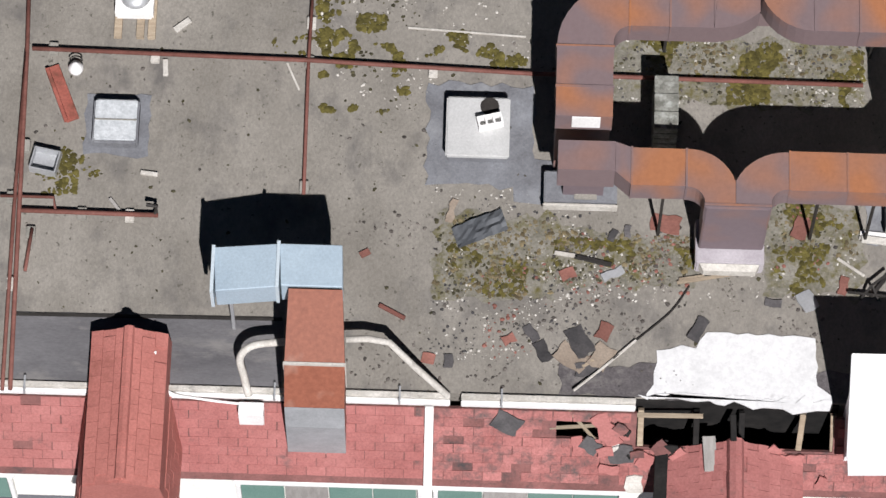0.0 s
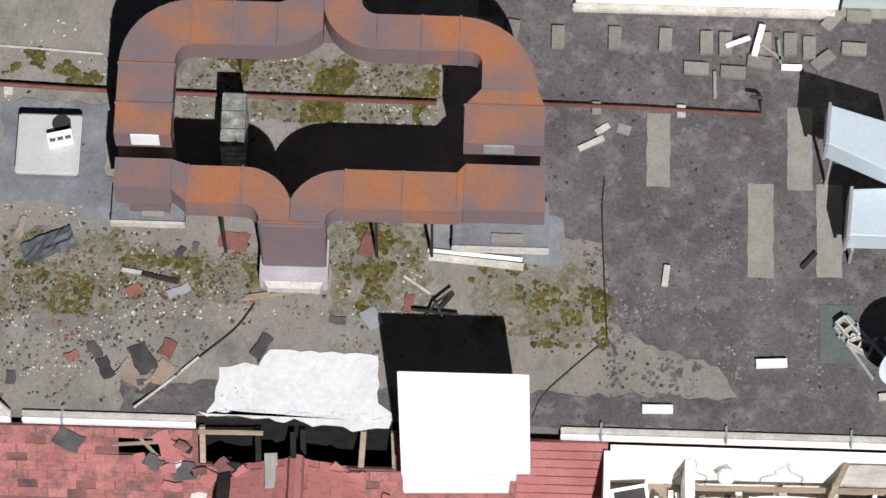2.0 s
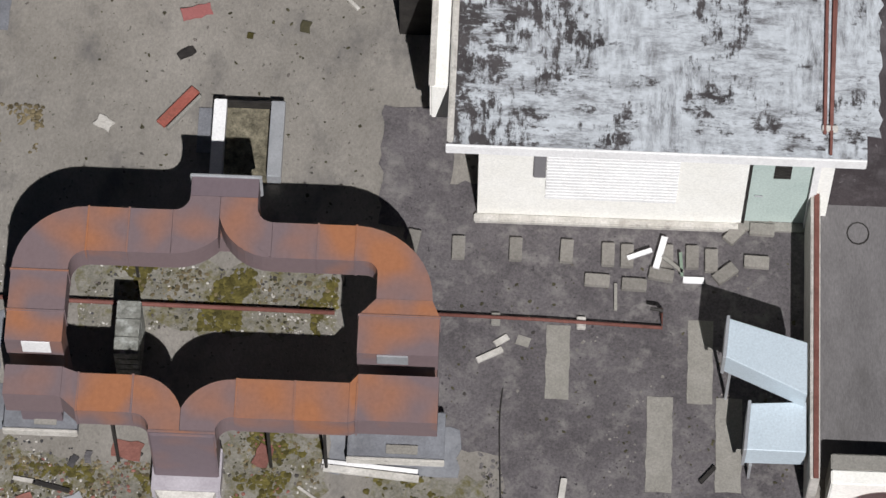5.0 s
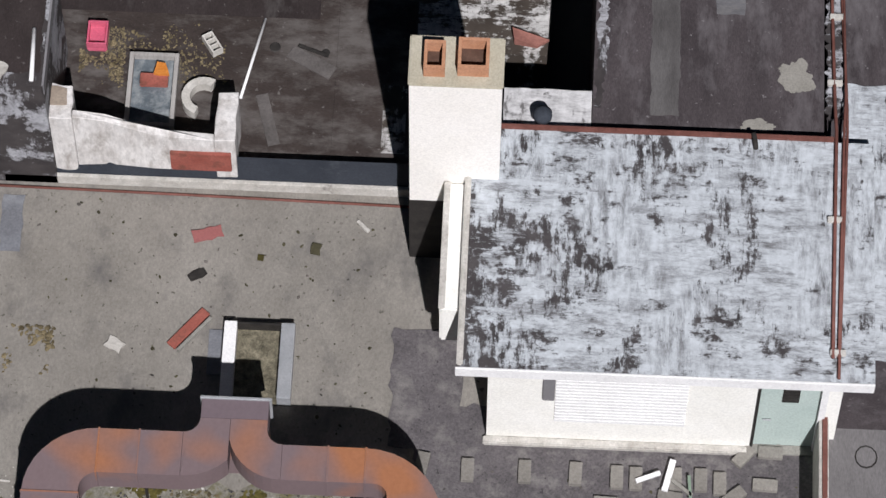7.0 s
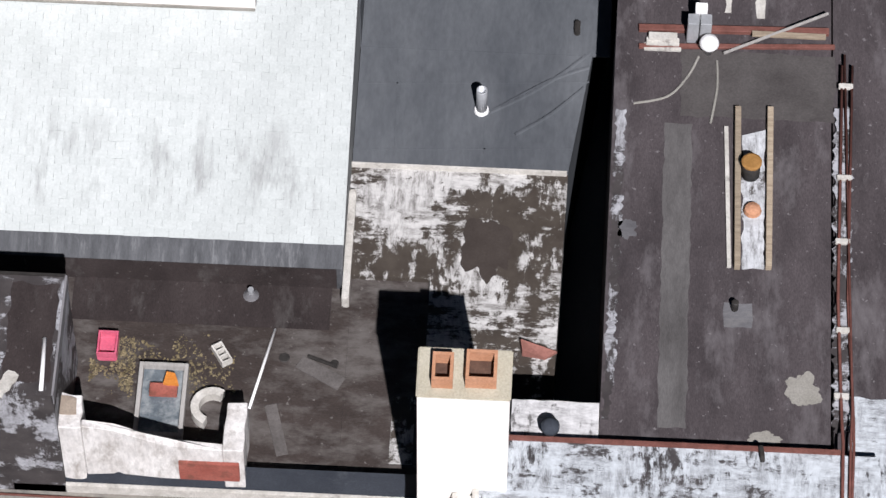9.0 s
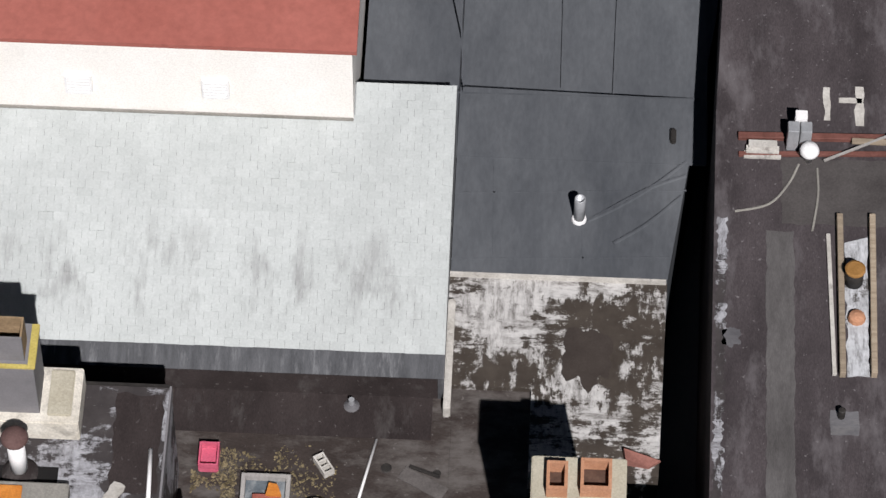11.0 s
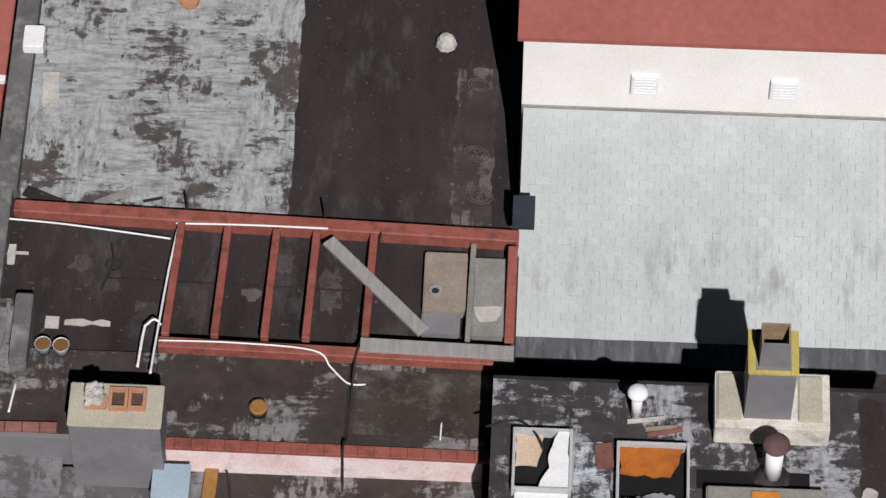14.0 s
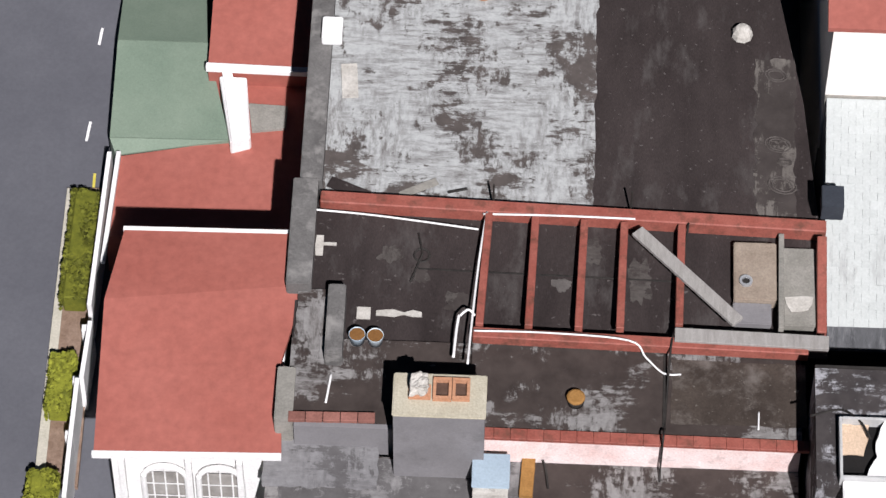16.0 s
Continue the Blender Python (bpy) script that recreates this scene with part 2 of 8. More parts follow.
DORMERRED = surface("salmon_red_shingle", (0.33, 0.115, 0.095), (0.42, 0.16, 0.135), 0.9, rough=0.75, bump=0.15, vary=0.05, stain=(0.25, 0.09, 0.07), stain_scale=2.0, stain_at=0.64)
LICHEN = surface("lichened_block", (0.1, 0.1, 0.085), (0.26, 0.26, 0.23), 7.0, stain=(0.36, 0.37, 0.34), stain_scale=6.0, stain_at=0.58)
DULLSTRIP = surface("dull_grey_membrane", (0.085, 0.082, 0.086), (0.16, 0.156, 0.16), 0.9, bump=0.15, stain=(0.2, 0.19, 0.18), stain_scale=1.5, stain_at=0.62, stretch=(0.5, 1.5, 1), grain=0.3)
REDDECK = surface("bared_red_boarding", (0.12, 0.055, 0.05), (0.25, 0.11, 0.1), 1.5, stain=(0.05, 0.045, 0.045), stain_scale=2.0, stain_at=0.6)
REDROOF_GRIMY = surface("grimy_red_shingle", (0.24, 0.088, 0.08), (0.36, 0.15, 0.138), 1.4, rough=0.85, bump=0.25, vary=0.1, stain=(0.085, 0.068, 0.064), stain_scale=3.2, stain_at=0.57, grain=0.6)
REDSHEET = surface("red_painted_roof", (0.3, 0.093, 0.071), (0.355, 0.12, 0.094), 0.5, rough=0.6, bump=0.06, fine=6, grain=0.25)
PANE = surface("curtained_glass", (0.2, 0.185, 0.17), (0.42, 0.4, 0.37), 2.2, rough=0.15, bump=0.0, grain=0.1)
REDSHEET2 = surface("dull_red_membrane", (0.245, 0.085, 0.08), (0.29, 0.108, 0.1), 0.9, rough=0.7, bump=0.1, grain=0.25)
REDBEAM = surface("red_oxide_steel", (0.235, 0.064, 0.047), (0.33, 0.11, 0.083), 2.5, rough=0.6, bump=0.2, stain=(0.12, 0.052, 0.036), stain_scale=3.0, stain_at=0.58)
FLUERUST = surface("scorched_flue_lining", (0.2, 0.135, 0.075), (0.34, 0.24, 0.14), 5.0)
BRICKRED = surface("red_brick_tile", (0.185, 0.08, 0.062), (0.275, 0.122, 0.098), 4.0, vary=0.2)
PINKWALL = surface("faded_pink_render", (0.7, 0.5, 0.46), (0.86, 0.76, 0.73), 1.8, stain=(0.3, 0.24, 0.22), stain_scale=1.6, stain_at=0.62)
CONC = surface("grey_concrete", (0.192, 0.184, 0.16), (0.304, 0.288, 0.256), 2.0, bump=0.3)
GREYWALL = surface("grey_render", (0.17, 0.163, 0.166), (0.22, 0.212, 0.216), 1.4, bump=0.12, stain=(0.13, 0.125, 0.125), stain_scale=1.4, stain_at=0.64, grain=0.2)
COPEGREY = surface("sooty_concrete", (0.09, 0.086, 0.082), (0.17, 0.163, 0.155), 1.8, bump=0.3, stain=(0.25, 0.24, 0.225), stain_scale=2.2, stain_at=0.6)
LOWFELT = peeling("greyed_felt", (0.075, 0.07, 0.069), (0.13, 0.124, 0.122), (0.24, 0.232, 0.228), 0.0, 0.9, (0.8, 1.2, 1), 71.0, 0.7, 0.4)
BUCKETRUST = surface("rusty_water", (0.16, 0.075, 0.025), (0.22, 0.11, 0.04), 5.0, rough=0.3)
BLOCKMAT = surface("cement_block", (0.168, 0.156, 0.136), (0.232, 0.216, 0.192), 4.0, vary=0.16, bump=0.4, local=True)
CHIMCAP = surface("yellowed_cement", (0.37, 0.335, 0.25), (0.48, 0.445, 0.35), 2.0, bump=0.25)
CLAY = surface("terracotta", (0.4, 0.192, 0.104), (0.496, 0.264, 0.16), 5.0)
# clay darkened to stand in for the shade down the flues
FLUESHADE = surface("flue_shade_clay", (0.05, 0.028, 0.02), (0.12, 0.07, 0.05), 5.0)
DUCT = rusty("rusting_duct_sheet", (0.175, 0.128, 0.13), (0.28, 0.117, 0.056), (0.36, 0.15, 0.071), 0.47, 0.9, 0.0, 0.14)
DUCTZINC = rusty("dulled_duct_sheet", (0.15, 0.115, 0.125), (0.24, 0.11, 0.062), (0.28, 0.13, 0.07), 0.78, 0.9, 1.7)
PALEMAUVE = surface("pale_mauve_sheet", (0.34, 0.31, 0.33), (0.46, 0.43, 0.45), 2.5, rough=0.5, bump=0.08, grain=0.25)
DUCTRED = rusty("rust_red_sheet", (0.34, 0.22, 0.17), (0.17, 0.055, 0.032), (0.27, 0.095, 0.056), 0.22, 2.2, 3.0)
BLUEMETAL = surface("pale_blue_sheet_metal", (0.336, 0.416, 0.48), (0.4, 0.488, 0.552), 1.2, rough=0.45, metal=0.1, bump=0.06, grain=0.25)
ICEMETAL = surface("ice_blue_sheet_metal", (0.48, 0.552, 0.592), (0.544, 0.616, 0.656), 1.0, rough=0.45, metal=0.1, bump=0.05, grain=0.25)
GALV = surface("galvanised_steel", (0.36, 0.368, 0.376), (0.48, 0.488, 0.496), 3.0, rough=0.45, metal=0.4, bump=0.06, grain=0.25)
RUSTPIPE = surface("rust_red_pipe_paint", (0.112, 0.044, 0.0336), (0.192, 0.08, 0.064), 4.0, rough=0.7)
IRON = surface("dark_iron", (0.016, 0.0144, 0.0136), (0.04, 0.036, 0.032), 5.0, rough=0.6)
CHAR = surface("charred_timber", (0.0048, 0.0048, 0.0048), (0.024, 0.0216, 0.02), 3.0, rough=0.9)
# near-black colour stands in for the shade inside openings
VOID = surface("opening_darkness", (0.0064, 0.0064, 0.0064), (0.016, 0.0144, 0.0136), 1.0, rough=0.95)
TIMBER = surface("weathered_timber", (0.208, 0.16, 0.112), (0.368, 0.304, 0.224), 2.0, stretch=(1, 8, 1), vary=0.2)
GREYTIMBER = surface("silvered_board", (0.24, 0.224, 0.208), (0.368, 0.352, 0.328), 2.0, stretch=(6, 1, 1), vary=0.1)
RUSTLID = surface("rust_ochre_lid", (0.24, 0.12, 0.032), (0.336, 0.176, 0.056), 6.0, rough=0.8)
SLATE = surface("slate_scrap", (0.048, 0.0464, 0.048), (0.112, 0.104, 0.104), 3.0, vary=0.3)
PLYWOOD = surface("stained_plywood", (0.224, 0.176, 0.136), (0.32, 0.264, 0.208), 2.0)
TARMAC = surface("street_tarmac", (0.085, 0.086, 0.098), (0.12, 0.121, 0.134), 0.35, bump=0.15, fine=12, grain=0.15)
GREENROOF = surface("sage_green_roof", (0.156, 0.208, 0.156), (0.208, 0.26, 0.198), 0.8, rough=0.6, bump=0.08, grain=0.25)
WINGREEN = surface("green_glazed_panel", (0.128, 0.24, 0.2), (0.192, 0.304, 0.256), 1.5, rough=0.3)
MOSS = surface("moss", (0.052, 0.044, 0.0105), (0.118, 0.1, 0.027), 5.0, vary=0.4, bump=0.5)
HEDGE = surface("hedge_leaf", (0.105, 0.115, 0.012), (0.2, 0.205, 0.022), 6.0, vary=0.4)
SOIL = surface("planting_soil", (0.16, 0.104, 0.072), (0.272, 0.192, 0.144), 6.0)
PAVE = surface("pale_kerb", (0.4, 0.376, 0.304), (0.496, 0.464, 0.384), 3.0)
PINKPLASTIC = surface("pink_plastic", (0.48, 0.08, 0.136), (0.576, 0.136, 0.2), 3.0, rough=0.4)
ORANGE = surface("orange_cloth", (0.48, 0.16, 0.024), (0.6, 0.24, 0.048), 4.0)
WATER = surface("grey_pool_water", (0.075, 0.09, 0.1), (0.14, 0.16, 0.175), 2.5, rough=0.2, stain=(0.272, 0.288, 0.288), stain_scale=3.0, stain_at=0.58)
TEAL = surface("teal_grey_plate", (0.08, 0.092, 0.092), (0.12, 0.132, 0.128), 2.0)
SHINGLEDECK = surface("shaded_shingle_lap", (0.2, 0.205, 0.2), (0.27, 0.275, 0.27), 1.0, grain=0.3)
HATCHWHITE = surface("dulled_white_enamel", (0.42, 0.42, 0.41), (0.5, 0.5, 0.49), 1.6, rough=0.5, grain=0.25)
def shingle_paint():
    """Chalky white roof paint with soft clouds, slightly uneven shingles and grey run-off smudges across the lower slope."""
    m, t, n, l, p = nodes_of("white_shingle")
    geo = n.new("ShaderNodeNewGeometry")
    co = geo.outputs["Position"]
    col = ramp(t, noise_tex(t, co, 0.8, 8, 0.65, (1.4, 1, 1)), [(0.3, (0.405, 0.425, 0.408)), (0.72, (0.475, 0.497, 0.478))])
    col = mixed(t, 0.2, col, ramp(t, noise_tex(t, co, 26, 4, 0.7, (1, 1, 1), 3.1), [(0.3, (0.5, 0.5, 0.5)), (0.7, (1.4, 1.4, 1.4))]), "MULTIPLY")
    for out in (n.new("ShaderNodeObjectInfo").outputs["Random"], geo.outputs["Random Per Island"]):
        col = mixed(t, 1.0, col, ramp(t, out, [(0.0, (0.965,) * 3), (1.0, (1.03,) * 3)]), "MULTIPLY")
    ax = n.new("ShaderNodeSeparateXYZ")
    l.new(co, ax.inputs[0])
    mr = n.new("ShaderNodeMapRange")
    l.new(ax.outputs[1], mr.inputs[0])
    mr.inputs[1].default_value, mr.inputs[2].default_value = 12.6, 15.6
    band = ramp(t, mr.outputs[0], [(0.05, (0.15, 0.15, 0.15)), (0.28, (1, 1, 1)), (0.4, (0.9, 0.9, 0.9)), (0.75, (0.1, 0.1, 0.1))])
    drip = ramp(t, noise_tex(t, co, 1.1, 7, 0.7, (2.6, 0.7, 1), 7.7), [(0.5, (0, 0, 0)), (0.68, (1, 1, 1))])
    col = mixed(t, mixed(t, 1.0, band, drip, "MULTIPLY"), col, (0.27, 0.275, 0.265))
    l.new(col, p.inputs["Base Color"])
    p.inputs["Roughness"].default_value, p.inputs["Specular IOR Level"].default_value = 0.8, 0.25
    bumped(t, p, noise_tex(t, co, 26, 4, 0.7), 0.15, 0.02)
    return m


WHITESHINGLE = shingle_paint()
FLASHING = surface("streaked_flashing", (0.035, 0.036, 0.039), (0.1, 0.102, 0.106), 1.6, rough=0.7, bump=0.15, stain=(0.17, 0.172, 0.175), stain_scale=1.8, stain_at=0.62, stretch=(3.5, 0.5, 1), grain=0.4)


# ---- mesh helpers ----
def add_box(bm, x0, y0, x1, y1, z0, z1, m=None):
    vs = bmesh.ops.create_cube(bm, size=1.0)["verts"]
    t = Matrix.Translation(((x0 + x1) / 2, (y0 + y1) / 2, (z0 + z1) / 2)) @ Matrix.Diagonal((abs(x1 - x0), abs(y1 - y0), abs(z1 - z0), 1))
    bmesh.ops.transform(bm, matrix=(m @ t) if m else t, verts=vs)
    return vs


def box_bm(x0, y0, x1, y1, z0, z1, bevel=0.0, m=None):
    bm = bmesh.new()
    add_box(bm, x0, y0, x1, y1, z0, z1, m)
    if bevel:
        bmesh.ops.bevel(bm, geom=bm.edges[:], offset=bevel, segments=2, affect="EDGES")
    return bm


def prism_bm(pts, z0, z1, bevel=0.0):
    """A plate or block over an outline of (x, y) points; z0 and z1 are heights, or lists of one height a point."""
    bm = bmesh.new()
    n = len(pts)
    lo = [bm.verts.new((p[0], p[1], z0[i] if isinstance(z0, (list, tuple)) else z0)) for i, p in enumerate(pts)]
    hi = [bm.verts.new((p[0], p[1], z1[i] if isinstance(z1, (list, tuple)) else z1)) for i, p in enumerate(pts)]
    bm.faces.new(hi)
    bm.faces.new(lo[::-1])
    for i in range(n):
        bm.faces.new((lo[i], lo[(i + 1) % n], hi[(i + 1) % n], hi[i]))
    bmesh.ops.recalc_face_normals(bm, faces=bm.faces[:])
    if bevel:
        bmesh.ops.bevel(bm, geom=bm.edges[:], offset=bevel, segments=1, affect="EDGES")
    return bm


def ragged(pts, step=0.18, jag=0.05, seed=1):
    """An outline with its sides broken into uneven steps."""
    rnd, out = random.Random(seed), []
    for a, b in zip(pts, pts[1:] + pts[:1]):
        a, b = Vector(a[:2]), Vector(b[:2])
        k = max(1, int((b - a).length / step))
        side = Vector((-(b - a).y, (b - a).x)).normalized() if (b - a).length else Vector((0, 0))
        for i in range(k):
            p = a.lerp(b, i / k) + side * (rnd.uniform(-jag, jag) if i else 0)
            out.append((p.x, p.y))
    return out


def tube_bm(pts, r, seg=8, closed_ends=True):
    bm = bmesh.new()
    rings = []
    pts = [Vector(p) for p in pts]
    for i, p in enumerate(pts):
        d = (pts[min(i + 1, len(pts) - 1)] - pts[max(i - 1, 0)]).normalized()
        a = d.cross(Vector((0, 0, 1)) if abs(d.z) < 0.95 else Vector((1, 0, 0))).normalized()
        b = d.cross(a)
        rings.append([bm.verts.new(p + r * (math.cos(2 * math.pi * k / seg) * a + math.sin(2 * math.pi * k / seg) * b)) for k in range(seg)])
    for q, w in zip(rings, rings[1:]):
        for k in range(seg):
            bm.faces.new((q[k], q[(k + 1) % seg], w[(k + 1) % seg], w[k]))
    if closed_ends:
        bm.faces.new(rings[0][::-1])
        bm.faces.new(rings[-1])
    bmesh.ops.recalc_face_normals(bm, faces=bm.faces[:])
    return bm


def lathe_bm(profile, x, y, z, seg=24):
    """A turned body from (radius, height) pairs."""
    bm = bmesh.new()
    rings = [[bm.verts.new((x + r * math.cos(2 * math.pi * k / seg), y + r * math.sin(2 * math.pi * k / seg), z + h)) for k in range(seg)] for r, h in profile]
    for a, b in zip(rings, rings[1:]):
        for k in range(seg):
            bm.faces.new((a[k], a[(k + 1) % seg], b[(k + 1) % seg], b[k]))
    bm.faces.new(rings[0][::-1])
    bm.faces.new(rings[-1])
    bmesh.ops.recalc_face_normals(bm, faces=bm.faces[:])
    return bm


def link(name, bm, mat, smooth=False):
    me = bpy.data.meshes.new(name)
    bm.to_mesh(me)
    bm.free()
    if smooth:
        for f in me.polygons:
            f.use_smooth = True
    me.materials.append(mat)
    return new(name, me)


def solid(name, bm, mat, label="", category="", group="", kind="", smooth=False):
    return tagged(link(name, bm, mat, smooth), label, category, group, kind)


def part(name, bm, mat, parent, label="", smooth=False):
    ob = link(name, bm, mat, smooth)
    ob.parent = parent
    ob.matrix_parent_inverse = parent.matrix_world.inverted() if parent.type == "EMPTY" else Matrix()
    return tagged(ob, label)


def thing(name, label, category, group="", at=(0, 0, 0)):
    ob = new(name)
    ob.location = at
    ob.matrix_world = Matrix.Translation(at)
    ob.empty_display_size = 0.2
    return tagged(ob, label, category, group)


def plate(name, x0, y0, x1, y1, z, mat, label, category="roof patch", thick=0.012, jag=0.03, seed=1, kind="structure"):
    """A thin coat or sheet lying on the roof, with an uneven edge."""
    pts = ragged([(x0, y0), (x1, y0), (x1, y1), (x0, y1)], 0.15, jag, seed)
    return solid(name, prism_bm(pts, z - 0.02, z + thick), mat, label, category, kind=kind)


def blot(name, x0, y0, x1, y1, z, mat, label, category="roof patch", thick=0.006, seed=1):
    """A stain or bared place with a frayed, cloud-like outline."""
    cx, cy, rx, ry, pts = (x0 + x1) / 2, (y0 + y1) / 2, abs(x1 - x0) / 2, abs(y1 - y0) / 2, []
    for i in range(120):
        c, s = math.cos(i * math.tau / 120), math.sin(i * math.tau / 120)
        f = 0.92 + 0.5 * noise.noise(Vector((c * 1.6, s * 1.6, seed))) + 0.22 * noise.noise(Vector((c * 3.2, s * 3.2, seed + 5))) + 0.07 * noise.noise(Vector((c * 11, s * 11, seed + 9)))
        pts.append((cx + rx * f * c, cy + ry * f * s))
    return solid(name, prism_bm(pts, z - 0.02, z + thick), mat, label, category, kind="structure")


def curved(pts, n=6):
    """The same points joined by a smooth curve."""
    v = [Vector(p) for p in pts]
    v = [v[0]] + v + [v[-1]]
    out = []
    for i in range(1, len(v) - 2):
        for k in range(n):
            t = k / n
            out.append(0.5 * (2 * v[i] + (v[i + 1] - v[i - 1]) * t + (2 * v[i - 1] - 5 * v[i] + 4 * v[i + 1] - v[i + 2]) * t * t + (3 * v[i] - v[i - 1] - 3 * v[i + 1] + v[i + 2]) * t ** 3))
    return out + [v[-1]]


def bar(a, b, w, h, z=None):
    """A straight bar of rectangular section lying from a to b (bottom at a.z and b.z)."""
    a, b = Vector(a), Vector(b)
    d = b - a
    x = d.normalized()
    y = Vector((0, 0, 1)).cross(x).normalized()
    u = x.cross(y)
    m = Matrix((x, y, u)).transposed().to_4x4()
    m.translation = (a + b) / 2 + u * (h / 2)
    bm = bmesh.new()
    vs = bmesh.ops.create_cube(bm, size=1.0)["verts"]
    bmesh.ops.transform(bm, matrix=m @ Matrix.Diagonal((d.length, w, h, 1)), verts=vs)
    bmesh.ops.bevel(bm, geom=bm.edges[:], offset=min(w, h) * 0.08, segments=1, affect="EDGES")
    return bm


STREET = -2.4
S_EDGE = -3.10        # south edge of the flat main roof
N_EDGE = 8.29         # its north edge

# ---- ground and building masses ----
solid("ground", box_bm(-400, -400, 400, 400, STREET - 0.5, STREET), TARMAC, "dark grey tarmac ground around the buildings", "ground", kind="structure")
solid("roof_main", box_bm(-30, S_EDGE, 4.4, N_EDGE, STREET, 0.0), CONCRETE, "flat gravelled concrete roof with moss and rubble", "roof", kind="structure")

# dark asphalt coat over the east half, and smaller coats
pts = ragged([(-2.34, 4.57, 0.00), (4.18, 4.66, 0.00), (4.10, -2.86, 0.00), (1.66, -2.94, 0.00), (1.14, -2.05, 0.00), (0.02, -1.72, 0.00), (-0.53, -1.37, 0.00), (-0.63, -0.07, 0.00), (-2.14, 0.06, 0.00)], 0.12, 0.045, 3)
solid("asphalt_coat", prism_bm(pts, -0.02, 0.006), ASPHALT, "worn dark asphalt coat on the flat roof", "roof patch", kind="structure")
plate("coat_dark_patch", -2.71, 3.80, -1.60, 5.90, 0.004, ASPHALT, "scuffed dark asphalt patch beside the shed", jag=0.05, seed=4)
for i, r in enumerate(((-0.00, 0.91, 0.37, 2.16), (2.20, 0.93, 2.59, 2.33), (1.58, -0.57, 1.98, 1.02), (2.65, -0.53, 3.05, 1.03))):
    plate("cement_strip", *r, 0.012, STRIP, "pale cement strip on dark asphalt", "roof patch", seed=20 + i, jag=0.012)
plate("flashing_coat", -10.11, 0.32, -8.46, 2.05, 0.004, TARPATCH, "bluish grey flashing coat round the hatch", jag=0.06, seed=5)
plate("flashing_coat", -15.44, 0.67, -14.43, 1.70, 0.006, TARPATCH, "bluish grey flashing coat round the skylight", jag=0.05, seed=6)
plate("flashing_coat", -8.73, 0.08, -8.13, 0.78, 0.005, TARPATCH, "grey flashing coat by the duct kerb", jag=0.05, seed=7)
plate("flashing_coat", -3.27, -0.46, -1.29, 0.33, 0.007, TARPATCH, "bluish grey flashing coat by the duct kerb", jag=0.05, seed=8)
plate("flashing_coat", -16.31, -3.09, -12.20, -1.99, 0.006, DULLSTRIP, "dark grey membrane strip along the roof edge", jag=0.01, seed=9)
plate("flashing_coat", -9.19, 6.99, -8.84, 8.03, 0.006, TARPATCH, "faded grey-blue coat with pale marks", jag=0.03, seed=10)
plate("flashing_coat", -7.97, -3.08, 4.32, -2.57, 0.002, ASPHALT, "dark tar strip along the roof edge", jag=0.05, seed=11)
MOSSFILM = surface("mossy_grime", (0.13, 0.121, 0.094), (0.25, 0.236, 0.2), 2.6, bump=0.5, fine=24, stain=(0.1, 0.086, 0.023), stain_scale=4.5, stain_at=0.57, grain=0.7)
for i, r in enumerate(((-7.32, 1.80, -3.24, 2.96), (-8.33, -1.28, -5.92, -0.40), (-4.89, -1.37, -3.32, 0.19), (-9.92, -1.59, -8.05, -0.15), (-2.68, -1.72, -0.84, -0.46))):
    plate("mossy_film", *r, 0.003 + 0.001 * i, MOSSFILM, "thin film of moss and grime on the concrete", "roof patch", 0.002, 0.12, 130 + i)
pts = ragged([(-6.64, -3.10), (-5.40, -3.10), (-3.82, -3.10), (-3.82, -2.98), (-4.04, -2.82), (-4.07, -2.05), (-4.41, -2.01), (-4.96, -2.03), (-5.40, -1.99), (-5.73, -2.00), (-5.89, -2.27), (-6.11, -2.22), (-6.49, -2.32), (-6.53, -2.87), (-6.64, -3.03)], 0.14, 0.025, 12)
solid("white_coating", prism_bm(pts, -0.02, 0.02), LIMEPATCH, "thick white coating brushed over the roof edge", "roof patch", kind="structure")

# ---- south edge: coping, red mansard, dormers ----

EDGE = [(-30.0, -9.62), (-9.45, (-6.80, -3.29, -0.05)[0]), (-1.25, 4.3)]      # stretches of the coping: whole, broken away, whole


def coping(x0, x1):
    c = thing("roof_coping", "weathered white timber coping and gutter along the roof edge", "coping", "roof copings", ((x0 + x1) / 2, S_EDGE, 0.0))
    part("coping_board", box_bm(x0, S_EDGE - 0.1, x1, S_EDGE - 0.02, -0.06, 0.07, 0.01), DIRTYWHITE, c)
    part("gutter", box_bm(x0, S_EDGE - 0.17, x1, S_EDGE - 0.105, -0.14, 0.0, 0.012), WHITE, c)
    x = x0 + 0.6
    while x < x1 - 0.3:
        part("gutter_bracket", box_bm(x, S_EDGE - 0.215, x + 0.03, S_EDGE + 0.06, -0.01, 0.085), GALV, c)
        x += 1.9


for x0, x1 in EDGE:
    coping(x0, x1)

# slope of the mansard: from the edge down to the window heads
M_TOP, M_LOW, M_RUN = -0.12, -1.32, 0.85
MX0, MX1 = -17.5, -1.55
SLOPE = math.atan2(M_TOP - M_LOW, M_RUN)


MANS = Matrix.Translation((0, S_EDGE - 0.2, M_TOP)) @ Euler((SLOPE, 0, 0)).to_matrix().to_4x4()   # local -y runs down the slope, z stands off it
S_LEN = math.hypot(M_RUN, M_TOP - M_LOW)
BIG_HOLE = ((-6.77, -3.20, -0.30)[0], (-3.76, -3.11, -0.30)[0])
SMALL_HOLE = ((-7.99, -3.24, -0.30)[0], (-7.12, -3.21, -0.30)[0])


